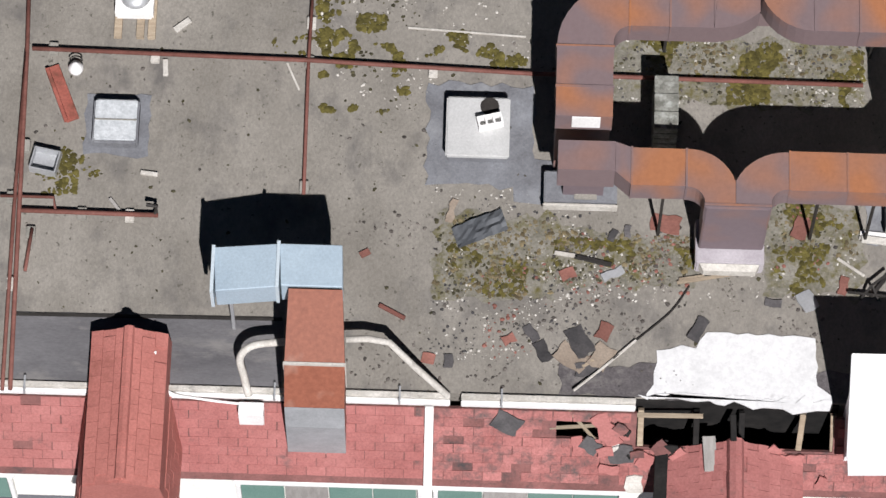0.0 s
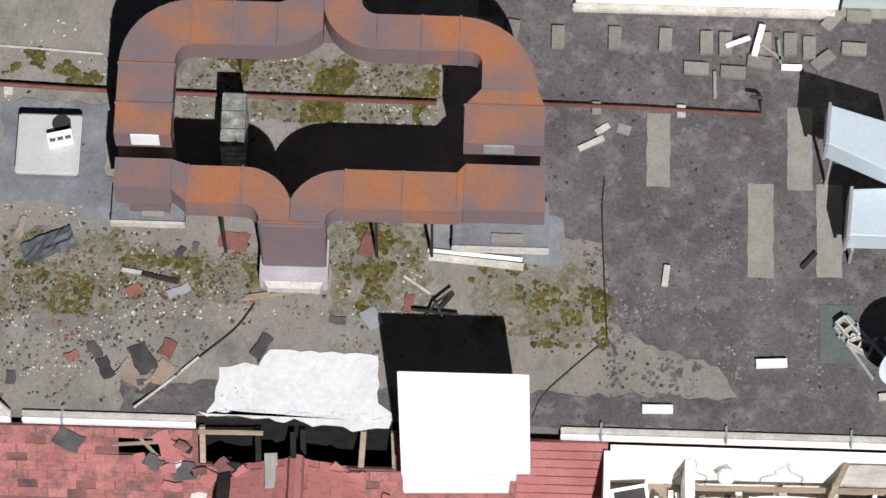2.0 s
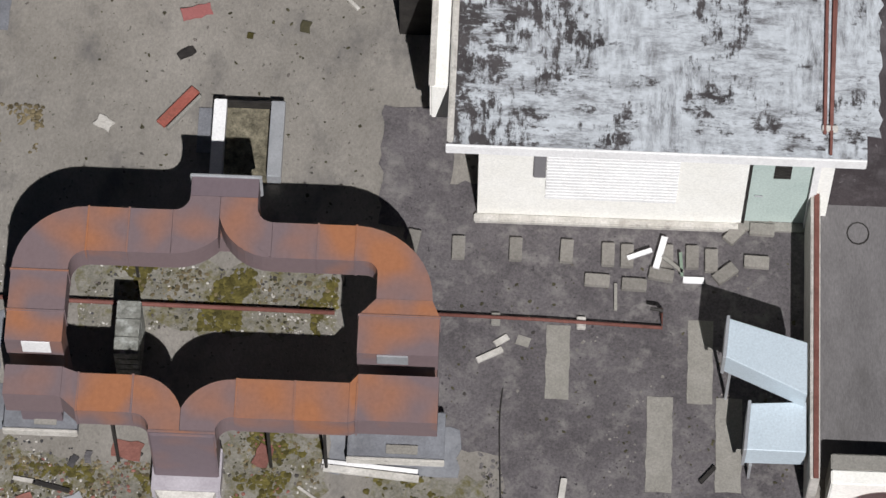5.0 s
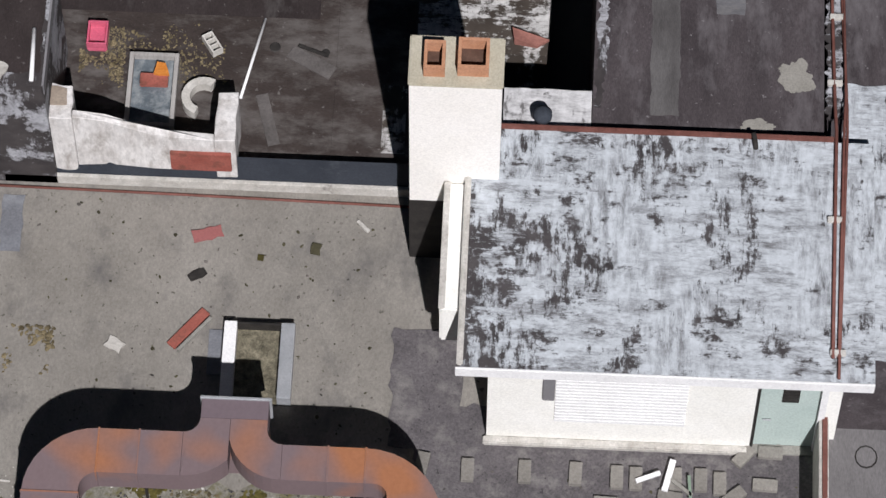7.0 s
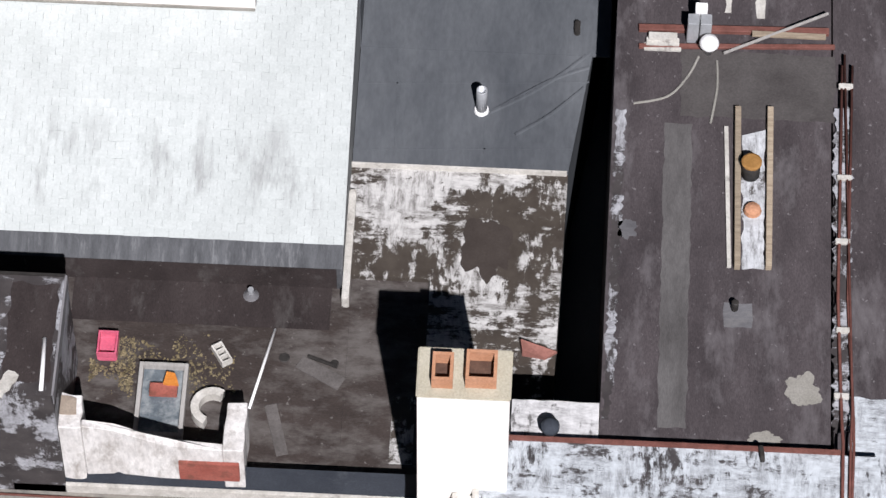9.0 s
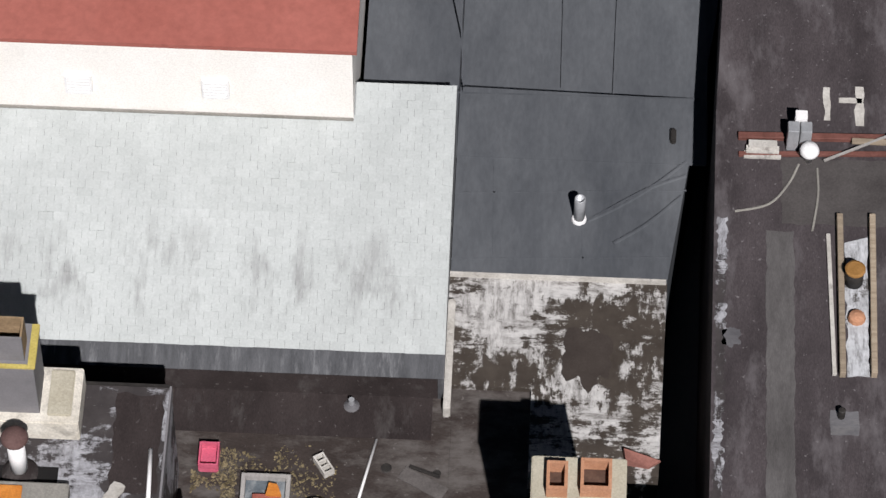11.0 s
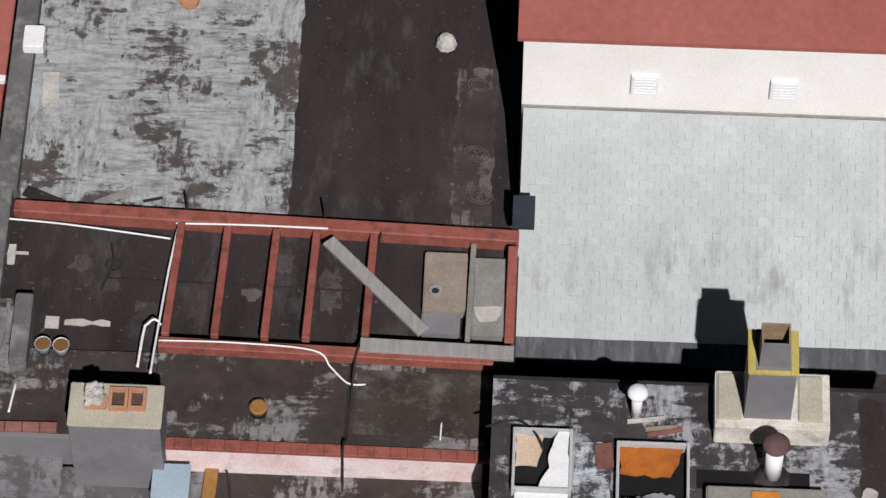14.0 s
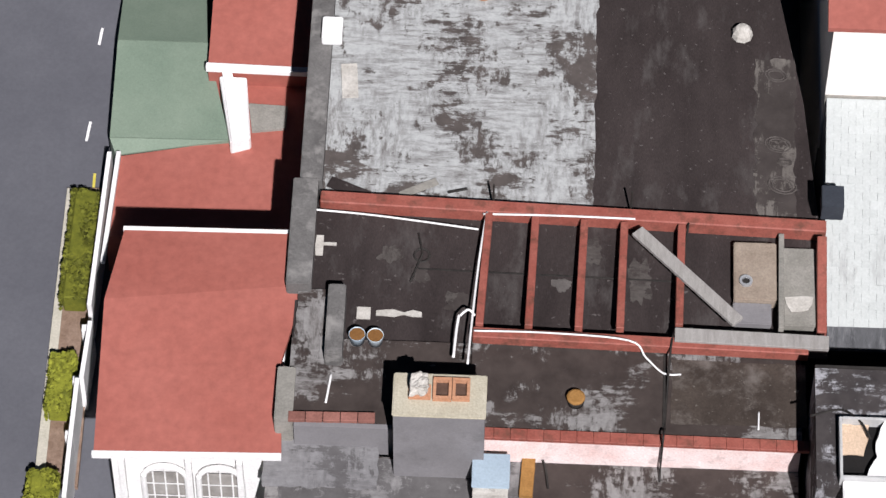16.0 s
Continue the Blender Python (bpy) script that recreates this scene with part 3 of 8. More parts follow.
def mansard_panel(x0, x1, s0, s1, mat=REDROOF):
    bm = bmesh.new()
    add_box(bm, x0, -s1, x1, -s0, -0.06, 0.0, MANS)
    return bm


mansard = tagged(new("mansard_roof"), "red shingled mansard slope below the flat roof, torn open in places", "roof", kind="structure")
for x0, x1, s0, s1 in ((MX0, SMALL_HOLE[0], 0, S_LEN), (SMALL_HOLE[0], SMALL_HOLE[1], 0, 0.16), (SMALL_HOLE[0], SMALL_HOLE[1], 0.5, S_LEN), (SMALL_HOLE[1], BIG_HOLE[0], 0, S_LEN),
                       (BIG_HOLE[0], BIG_HOLE[1], 0.62, S_LEN), (BIG_HOLE[1], MX1, 0, S_LEN)):
    part("slope_boarding", mansard_panel(x0, x1, s0, s1), REDDECK, mansard)
# attic shade is put into the floor's near-black colour
solid("attic_floor", box_bm(MX0, S_EDGE - 0.978, MX1, S_EDGE - 0.002, -2.39, -1.6), VOID, "attic floor painted shade-black, seen through the torn roof", "attic", kind="structure")
solid("wall_south", box_bm(-30, S_EDGE - 1.02, MX1, S_EDGE - 0.98, STREET, M_LOW - 0.02), WHITEWALL, "white facade wall below the mansard", "wall", kind="structure")

# windows under the mansard
def facade_window(x0, x1, label):
    w = thing("window", label, "window", "windows below the mansard", ((x0 + x1) / 2, S_EDGE - 1.05, -2.6))
    y = S_EDGE - 1.03
    part("window_head", box_bm(x0 - 0.05, y - 0.06, x1 + 0.05, y + 0.02, -1.42, -1.34, 0.01), WHITE, w)
    part("window_frame", box_bm(x0, y - 0.08, x0 + 0.07, y, -2.6, -1.425), WHITE, w)
    part("window_frame", box_bm(x1 - 0.07, y - 0.08, x1, y, -2.6, -1.425), WHITE, w)
    n = max(1, round((x1 - x0) / 0.8))
    for i in range(n):
        a, b = x0 + 0.075 + (x1 - x0 - 0.15) * i / n, x0 + 0.075 + (x1 - x0 - 0.15) * (i + 1) / n - 0.02
        part("pane", box_bm(a, y - 0.04, b, y - 0.01, -2.6, -1.43), WINGREEN if i % 3 != 1 else GREYTIMBER, w)


facade_window((-12.89, -4.12, -1.40)[0], (-10.01, -4.03, -1.40)[0], "wide white-framed window with green panes")
facade_window((-9.84, -4.03, -1.40)[0], (-6.90, -3.93, -1.40)[0], "wide white-framed window with green panes and one broken out")
facade_window((-17.14, -4.26, -1.40)[0], (-16.35, -4.23, -1.40)[0], "white-framed window with dark glass")
solid("batten", bar(Matrix(MANS) @ Vector(((-9.93, -3.26, 0.00)[0], -S_LEN, 0.02)), Matrix(MANS) @ Vector(((-9.93, -3.26, 0.00)[0], 0.05, 0.02)), 0.13, 0.06), WHITE, "white painted batten running down the red slope", "batten")


def dormer(xc, y0, y1, top, label, low=False):
    """A small gabled ridge of red tiles that runs out over the mansard; low: two plain slopes without cheeks."""
    d = thing("dormer_roof", label, "dormer", "dormers on the mansard", (xc, y0, 0.0))
    red = REDROOF if low else DORMERRED
    if low:
        sec = [(-1.05, top - 0.5), (0, top), (1.05, top - 0.5)]
        slopes = (((0, top), (1.05, top - 0.5)),)
    else:
        sec = [(-0.78, -0.85), (-0.62, -0.05), (-0.58, top - 0.26), (0, top), (0.58, top - 0.26), (0.62, -0.05), (0.78, -0.85)]
        slopes = (((0, top), (0.58, top - 0.26)), ((0.62, -0.05), (0.78, -0.85)))
    bm = bmesh.new()
    a = [bm.verts.new((xc + x, y0 if low or z > -0.1 else y0 - 0.85, z)) for x, z in sec]
    b = [bm.verts.new((xc + x, y1, z)) for x, z in sec]
    for i in range(len(sec) - 1):
        bm.faces.new((a[i], a[i + 1], b[i + 1], b[i]))
    bm.faces.new(a)
    bm.faces.new(b[::-1])
    bm.faces.new((a[-1], a[0], b[0], b[-1]))
    bmesh.ops.recalc_face_normals(bm, faces=bm.faces[:])
    part("dormer_body", bm, red, d)
    rnd = random.Random(int(xc * 10) % 97)
    # ridge tiles and courses of shingles on both slopes
    me = bpy.data.meshes.new("ridge_tile")
    rb = tube_bm([(0, 0, 0), (0, -0.27, 0.01)], 0.13 if low else 0.09, 8)
    rb.to_mesh(me)
    rb.free()
    me.materials.append(red)
    y = y0 + 0.01
    while y > y1 + 0.2:
        o = new("ridge_tile", me)
        o.parent, o.matrix_parent_inverse = d, d.matrix_world.inverted()
        o.matrix_basis = Matrix.Translation((xc, y, top - 0.03)) @ Euler((0, rnd.uniform(-0.05, 0.05), 0)).to_matrix().to_4x4()
        y -= 0.24
    sb = box_bm(-0.12, -0.1, 0.12, 0.1, 0.0, 0.014)
    ms = bpy.data.meshes.new("shingle")
    sb.to_mesh(ms)
    sb.free()
    ms.materials.append(red)
    for side in (-1, 1):
        for (xa, za), (xb, zb) in slopes:
            ln = math.hypot(xb - xa, zb - za)
            tilt = math.atan2(za - zb, xb - xa)
            k = max(1, int(ln / 0.17))
            for r in range(k):
                f = (r + 0.5) / k
                x, z = xa + (xb - xa) * f, za + (zb - za) * f
                y = y0 - 0.12 - (0.12 if r % 2 else 0) - (0.85 if z < -0.1 and not low else 0)
                while y > y1 + 0.1:
                    if rnd.random() > 0.04:
                        o = new("shingle", ms)
                        o.parent, o.matrix_parent_inverse = d, d.matrix_world.inverted()
                        o.matrix_basis = Matrix.Translation((xc + side * x, y, z)) @ Euler((0, side * tilt, 0)).to_matrix().to_4x4() @ Matrix.Translation((0, 0, 0.002 + rnd.random() * 0.006)) @ Matrix.Rotation(math.pi / 2, 4, "Z")
                    y -= 0.245
    return d


dormer((-14.50, -2.64, 0.70)[0], -2.42, -4.9, 0.62, "red tiled dormer ridge with a sharp gable over the roof edge")
dormer(-5.26, -3.62, -5.2, -0.3, "scorched red tiled dormer ridge beside the torn roof", low=True)


def torn_roof():
    """Rafters, scorched boards and torn sheets in and round the openings."""
    rnd = random.Random(5)
    r = thing("torn_rafters", "charred rafters and splintered boards in the torn roof", "rafters", at=(BIG_HOLE[0], S_EDGE - 0.2, -0.4))
    for f in (0.02, 0.3, 0.53, 0.84, 0.99):
        x = BIG_HOLE[0] + f * (BIG_HOLE[1] - BIG_HOLE[0])
        part("rafter", bar(MANS @ Vector((x, 0.03, -0.12)), MANS @ Vector((x + rnd.uniform(-0.05, 0.05), -0.75 - rnd.random() * 0.3, -0.1)), 0.09, 0.08), TIMBER if f in (0.02, 0.84, 0.99) else CHAR, r)
    part("sagging_board", bar(MANS @ Vector((BIG_HOLE[0], -0.05, -0.02)), MANS @ Vector((BIG_HOLE[0] + 1.0, 0.02, 0.06)), 0.07, 0.03), TIMBER, r)
    for x, s, ang in ((SMALL_HOLE[0] + 0.35, 0.3, 0.1), (SMALL_HOLE[0] + 0.45, 0.36, -0.9)):
        a = MANS @ Vector((x - 0.45 * math.cos(ang), -s - 0.45 * math.sin(ang), -0.03))
        b = MANS @ Vector((x + 0.45 * math.cos(ang), -s + 0.45 * math.sin(ang), -0.03))
        part("batten", bar(a, b, 0.05, 0.04), TIMBER, r)
    for k, (px, s, w, h, mat, lab) in enumerate((
            (SMALL_HOLE[1] - 0.1, 0.3, 0.28, 0.6, REDROOF, "loose red roof sheet lying askew on the slope"),
            (SMALL_HOLE[0] - 0.75, 0.22, 0.45, 0.32, SLATE, "dark torn felt scrap on the red slope"),
            ((-6.24, -3.78, -0.80)[0], 0.95, 0.2, 0.8, CHAR, "charred timber post lying down the slope"),
            ((-5.59, -3.76, -0.80)[0], 0.85, 0.24, 0.62, GREYTIMBER, "grey splintered board on the slope"),
            ((-6.75, -4.07, -0.80)[0], 1.3, 0.25, 0.3, DIRTYWHITE, "pale broken board on the slope"),
            ((-6.98, -3.72, -0.80)[0], 0.75, 0.35, 0.3, SLATE, "grey felt scrap on the slope"),
            ((-7.46, -3.55, -0.80)[0], 0.6, 0.3, 0.25, SLATE, "dark felt scrap on the slope"))):
        bm = prism_bm(ragged([(-w / 2, -h / 2), (w / 2, -h / 2), (w / 2, h / 2), (-w / 2, h / 2)], 0.1, 0.04, 40 + k), 0.0, 0.03)
        bmesh.ops.transform(bm, matrix=MANS @ Matrix.Translation((px, -s, 0.02)) @ Matrix.Rotation(rnd.uniform(-0.6, 0.6), 4, "Z"), verts=bm.verts[:])
        solid("roof_scrap", bm, mat, lab, "scrap", "scraps on the mansard")
    for k in range(26):
        px = BIG_HOLE[0] - 0.9 + rnd.random() * (BIG_HOLE[1] - BIG_HOLE[0] + 0.9)
        s = rnd.choice((0.62, 0.7, 0.8, 0.95, 1.1, 0.3)) + rnd.uniform(-0.08, 0.08)
        if s < 0.5:
            px = BIG_HOLE[0] - 0.7 + rnd.random() * 0.6
        w, h = rnd.uniform(0.1, 0.38), rnd.uniform(0.08, 0.26)
        mat, lab = rnd.choice(((CHAR, "charred splinter beside the torn opening"), (REDROOF, "broken red shingle beside the torn opening"), (REDROOF, "broken red shingle beside the torn opening"), (REDDECK, "dull red felt shred beside the torn opening"), (DIRTYWHITE, "pale splinter beside the torn opening")))
        if mat in (CHAR, DIRTYWHITE):
            w *= 0.3
        bm = prism_bm(ragged([(-w / 2, -h / 2), (w / 2, -h / 2), (w / 2, h / 2), (-w / 2, h / 2)], 0.07, 0.03, 300 + k), 0.0, 0.025)
        bmesh.ops.transform(bm, matrix=MANS @ Matrix.Translation((px, -s, 0.018 + 0.002 * k)) @ Euler((rnd.uniform(-.25, .05), rnd.uniform(-.15, .15), rnd.uniform(-1.2, 1.2))).to_matrix().to_4x4(), verts=bm.verts[:])
        solid("roof_shred", bm, mat, lab, "scrap", "shreds round the torn opening")
    bm = prism_bm(ragged([(BIG_HOLE[0] + 0.9, S_EDGE - 0.02), (BIG_HOLE[0] + 1.6, S_EDGE - 0.06), (BIG_HOLE[1] - 0.5, S_EDGE - 0.16), (BIG_HOLE[1] - 0.1, S_EDGE - 0.12), (BIG_HOLE[1] - 0.05, S_EDGE + 0.05), (BIG_HOLE[0], S_EDGE + 0.05)], 0.14, 0.07, 77), 0.0, 0.03)
    solid("curled_membrane", bm, LIMEPATCH, "torn white membrane curling over the roof edge", "membrane")


torn_roof()
solid("charred_timber", bar((-6.36, -3.52, -0.75), (-6.4, -4.95, -0.75), .2, .1), CHAR, "charred timber lying along the scorched dormer", "timber", "charred timbers")
solid("charred_timber", bar((-5.32, -3.28, -0.12), (-5.3, -3.66, -0.24), .09, .12), CHAR, "charred stump at the head of the dormer ridge", "timber", "charred timbers")
solid("splintered_board", bar((-5.66, -3.52, -0.46), (-5.62, -4.08, -0.46), .2, .03), GREYTIMBER, "grey splintered board on the scorched dormer", "board")
# added sheet blackens the slab's south face, as shade in the hole
solid("hole_blackout", box_bm(BIG_HOLE[0] - .05, S_EDGE - 0.04, BIG_HOLE[1] + .05, S_EDGE - 0.002, -1.59, -0.015), CHAR, "added near-black sheet over the slab edge in the opening", "slab edge", kind="structure")

# white sloping bulkhead at the roof edge
bk = thing("roof_bulkhead", "bright white sheet-clad bulkhead with a sloping lid", "bulkhead", at=(-2.73, -3.68, 0.00))
a, b, c, d = (-3.73, -3.08), (-1.78, -3.07), (-1.70, -3.97), (-3.64, -4.06)
part("lid", prism_bm([a, b, c, d], [2.05, 2.05, 0.25, 0.25], [2.15, 2.15, 0.35, 0.35], 0.012), BRIGHT, bk)
part("body", prism_bm([(-3.62, -3.14), (-1.88, -3.13), (-1.9, -3.75), (-3.58, -3.75)], [-0.3, -0.3, -1.2, -1.2], [2.02, 2.02, 0.66, 0.66]), BRIGHT, bk)

part("apron", prism_bm([(-3.62, -4.06), (-3.6, -4.27), (-2.02, -4.22), (-2.0, -4.0)], [0.22, 0.08, 0.08, 0.22], [0.3, 0.16, 0.16, 0.3]), BRIGHT, bk)

# dark red ribbed roof and the open room south-east of the flat roof
rr = thing("ribbed_roof", "dark red ribbed roof panel sloping from the wall", "roof panel", at=(-1.02, -3.45, -0.30))
x0, x1 = (-1.90, -3.61, -0.50)[0], (-0.52, -3.57, -0.50)[0]
bm = bmesh.new()
add_box(bm, x0, -1.9, x1, 0, -0.05, 0.0, MANS)
part("panel_sheet", bm, REDSHEET2, rr)
k = 0.0
while k < 1.85:
    bm = bmesh.new()
    add_box(bm, x0, -k - 0.14, x1, -k, 0.001, 0.028, MANS)
    part("panel_course", bm, REDROOF, rr)
    k += 0.16
ROOM_X0, ROOM_X1 = x1 + 0.04, 4.42
solid("wall_room_north", box_bm(ROOM_X0, S_EDGE - 0.32, ROOM_X1, S_EDGE - 0.21, -1.9, -0.15), CREAM, "cream plastered wall of the roofless room", "wall", kind="structure")
solid("floor_room", box_bm(ROOM_X0 - 0.1, -6.5, ROOM_X1 + 0.1, S_EDGE - 0.21, -2.3, -1.6), PLYWOOD, "rubble-strewn floor of the roofless room", "floor", kind="structure")
solid("wall_room_west", box_bm(ROOM_X0 - 0.1, -6.5, ROOM_X0, S_EDGE - 0.33, -1.9, -0.1), CREAM, "cream plastered side wall of the roofless room", "wall", kind="structure")


def room_clutter():
    rnd = random.Random(9)
    px = (3.19, -3.08, -1.00)
    for x in ((3.14, -3.01, -1.20)[0], (4.29, -2.97, -1.20)[0]):
        solid("leaning_post", bar((x - 0.35, S_EDGE - 0.9, -1.9), (x, S_EDGE - 0.34, -0.3), 0.08, 0.08), TIMBER, "timber post leaning on the cream wall", "post", "leaning posts")
    solid("wall_panel", prism_bm([(px[0] - .05, S_EDGE - .36), (px[0] + 1.1, S_EDGE - .36), (px[0] + .85, S_EDGE - .42), (px[0] - .3, S_EDGE - .42)], [-1.9] * 4, [-0.3, -0.3, -1.4, -1.4]), DIRTYWHITE, "pale fallen ceiling panel against the wall", "panel")
    for i in range(60):
        x = ROOM_X0 + 0.15 + rnd.random() * (ROOM_X1 - ROOM_X0 - 0.4)
        a = rnd.uniform(1.2, 1.9)
        ln = rnd.uniform(0.5, 1.3)
        y = S_EDGE - 0.42 - rnd.random() * 0.4
        z = -1.6 + 0.05 * (i % 7)
        solid("plank", bar((x, y, z), (x + ln * math.cos(a), y - ln * math.sin(a), z), rnd.uniform(0.05, 0.14), 0.04), rnd.choice([TIMBER, WHITE, WHITE, CREAM, DIRTYWHITE, IRON, TIMBER]), "broken timber plank on the rubble floor", "plank", "planks in the roofless room")
    x = (-0.11, -3.26, -2.30)[0]
    f = thing("window_sash", "white window sash with dark glass lying on rubble", "window sash", at=(x, S_EDGE - 0.8, -1.6))
    m = Matrix.Translation((x, S_EDGE - 0.75, -1.4)) @ Euler((0.5, 0.1, 0.25)).to_matrix().to_4x4()
    for q in ((-.3, -.3, .3, -.25), (-.3, .25, .3, .3), (-.3, -.249, -.25, .249), (.25, -.249, .3, .249)):
        part("sash_rail", box_bm(*q, 0, 0.04, 0, m), WHITE, f)
    part("pane", box_bm(-.25, -.25, .25, .25, 0.01, 0.02, 0, m), IRON, f)
    for j, (xa, za, xb, zb) in enumerate(((1.20, -0.25, 1.04, -1.36), (1.25, -0.30, 1.58, -1.57), (2.69, -0.36, 2.38, -1.27), (2.74, -0.36, 3.16, -1.68), (0.93, -1.46, 1.98, -1.27))):
        pts = [(ROOM_X0 + xa + (xb - xa) * k / 6 + 0.06 * math.sin(k * 1.7 + j), S_EDGE - 0.36 - 0.03 * math.sin(k), za + (zb - za) * k / 6) for k in range(7)]
        solid("cable", tube_bm(curved(pts), 0.006, 5), GREYWALL, "loose grey cable hanging on the cream wall", "cable", "cables on the cream wall")
    x = (1.31, -3.20, -0.60)[0]
    l = thing("wall_lamp", "white globe lamp on the cream wall", "lamp", at=(x, S_EDGE - 0.33, -0.6))
    part("globe", lathe_bm([(0.02, -.14), (.1, -.1), (.14, 0), (.1, .1), (.02, .14)], x, S_EDGE - 0.5, -0.62, 16), WHITE, l, smooth=True)
    part("bracket", box_bm(x - .03, S_EDGE - .42, x + .03, S_EDGE - .33, -.66, -.56), GALV, l)


room_clutter()
solid("plaster_slab", prism_bm(ragged([(ROOM_X0 + 1.25, S_EDGE - 2.2), (ROOM_X1 - .05, S_EDGE - 2.2), (ROOM_X1 - .05, S_EDGE - .62), (ROOM_X0 + 2.6, S_EDGE - .56), (ROOM_X0 + 1.25, S_EDGE - .66)], .2, .03, 91), -1.599, -1.3), WHITEWALL, "fallen white plaster slab on the rubble", "slab")
solid("white_board", bar((ROOM_X0 + 1.3, S_EDGE - .5, -1.25), (ROOM_X1 - .4, S_EDGE - .48, -1.2), .08, .06), TIMBER, "long pale batten on the plaster slab", "batten")
solid("white_post", box_bm(ROOM_X0 + 1.15, S_EDGE - .95, ROOM_X0 + 1.3, S_EDGE - .33, -1.599, -.35, .01), WHITE, "white painted post against the cream wall", "post")

# ---- the rusted duct ring ----
DT, DB = 2.05, 1.54


def duct_piece(name, pts, parent, z0=DB, z1=DT, mat=None, seam=True):
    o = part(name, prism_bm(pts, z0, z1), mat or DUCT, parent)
    return o


def arc(cx, cy, r, a0, a1, n=9):
    return [(cx + r * math.cos(math.radians(a0 + (a1 - a0) * k / n)), cy + r * math.sin(math.radians(a0 + (a1 - a0) * k / n))) for k in range(n + 1)]


def rect(x0, y0, x1, y1):
    return [(x0, y0), (x1, y0), (x1, y1), (x0, y1)]


def seam_x(x, y0, y1, parent, z=DT):
    part("flange", box_bm(x - 0.015, y0 - 0.015, x + 0.015, y1 + 0.015, z - 0.5, z + 0.018), DUCT, parent)


def seam_y(y, x0, x1, parent, z=DT):
    part("flange", box_bm(x0 - 0.015, y - 0.015, x1 + 0.015, y + 0.015, z - 0.5, z + 0.018), DUCT, parent)


def leg(x, y, parent, top=DB):
    part("leg", box_bm(x - 0.022, y - 0.022, x + 0.022, y + 0.022, 0, top), IRON, parent)


WX0, WX1 = (-8.15, 1.32, 2.05)[0], (-7.29, 1.34, 2.05)[0]
EX0, EX1 = (-2.86, 1.08, 2.05)[0], (-1.64, 1.12, 2.05)[0]
NY1, NY0 = (-6.30, 2.92, 2.05)[1], (-6.24, 2.18, 2.05)[1]
ARM_S, ARM_E = (-7.70, 0.65, 2.05)[1], (-2.23, 0.66, 2.05)[1]
CX = (-5.06, 2.56, 2.05)[0]
nd = thing("duct_north", "rust-streaked galvanised air duct in a half ring", "air duct", "rooftop ducts", ((WX0 + EX1) / 2, NY0, 0))
R = 1.1
NYE, EXE = 2.77, -1.76      # the east half stands a little lower
duct_piece("elbow", arc(WX0 + R, NY1 - R, R, 180, 90) + [(WX0 + R, NY0)] + arc(WX1 + 0.28, NY0 - 0.28, 0.28, 90, 180) + [(WX1, NY1 - R), ], nd)
duct_piece("duct_section", rect(WX0, ARM_S + 0.5, WX1, NY1 - R), nd)
duct_piece("duct_section", rect(WX0, ARM_S, WX1, ARM_S + 0.495), nd)
duct_piece("drop", rect(WX0 + 0.02, ARM_S, WX1 - 0.02, ARM_S + 0.45), nd, 0.0, DB - 0.004)
part("louvre", box_bm(WX0 + 0.25, ARM_S - 0.02, WX1 - 0.18, ARM_S - 0.002, DT - 0.38, DT - 0.02), WHITE, nd, "small white louvre")
seam_y(ARM_S + 0.5, WX0, WX1, nd)
seam_y(NY1 - R, WX0, WX1, nd)
NW, NE = (-5.52, 3.15, 2.05)[0], (-4.49, 3.20, 2.05)[0]
NTOP = (-5.04, 3.49, 2.05)[1]
duct_piece("duct_section", rect(WX0 + R, NY0, WX0 + R + 0.62, NY1), nd)
duct_piece("duct_section", rect(WX0 + R + 0.625, NY0, NW - 0.25, NY1), nd)
duct_piece("branch", [(NW - 0.245, NY1)] + arc(NW - 0.25, NY1 + 0.25, 0.25, 270, 360, 5) + [(CX - 0.003, NY1 + 0.25)] + arc(NW - 0.25, NY1 + 0.25, NY1 + 0.25 - NY0, 360 - math.degrees(math.acos((CX - NW + 0.247) / (NY1 + 0.25 - NY0))), 270, 8) + [(NW - 0.246, NY0)], nd)
duct_piece("branch", [(NE + 0.246, NY0)] + arc(NE + 0.25, NYE + 0.25, NYE + 0.25 - NY0, 270, 180 + math.degrees(math.acos((NE + 0.247 - CX) / (NYE + 0.25 - NY0))), 8) + [(CX + 0.003, NY1 + 0.25), (NE - 0.002, NY1 + 0.25)] + arc(NE + 0.25, NYE + 0.25, 0.25, 180, 270, 5) + [(NE + 0.245, NYE)], nd)
duct_piece("neck", rect(NW, NY1 + 0.255, NE, NTOP), nd, mat=DUCTZINC)
duct_piece("drop", rect(NW + 0.02, NTOP - 0.4, NE - 0.02, NTOP - 0.01), nd, 0.25, DB - 0.004)
part("end_flange", box_bm(NW - 0.03, NTOP + 0.002, NE + 0.04, NTOP + 0.05, DB - 0.1, DT + 0.03, 0.01), GALV, nd, "pale galvanised end flange")
R2 = 1.2
duct_piece("duct_section", rect(NE + 0.25, NY0, NE + 0.95, NYE), nd)
duct_piece("duct_section", rect(NE + 0.955, NY0, EXE - R2, NYE), nd)
duct_piece("elbow", arc(EXE - R2, NYE - R2, R2, 90, 0) + [(EXE - 0.85, NYE - R2)] + arc(EXE - 0.85 - 0.2, NY0 - 0.2, 0.2, 0, 90, 5) + [(EXE - R2, NY0)], nd)
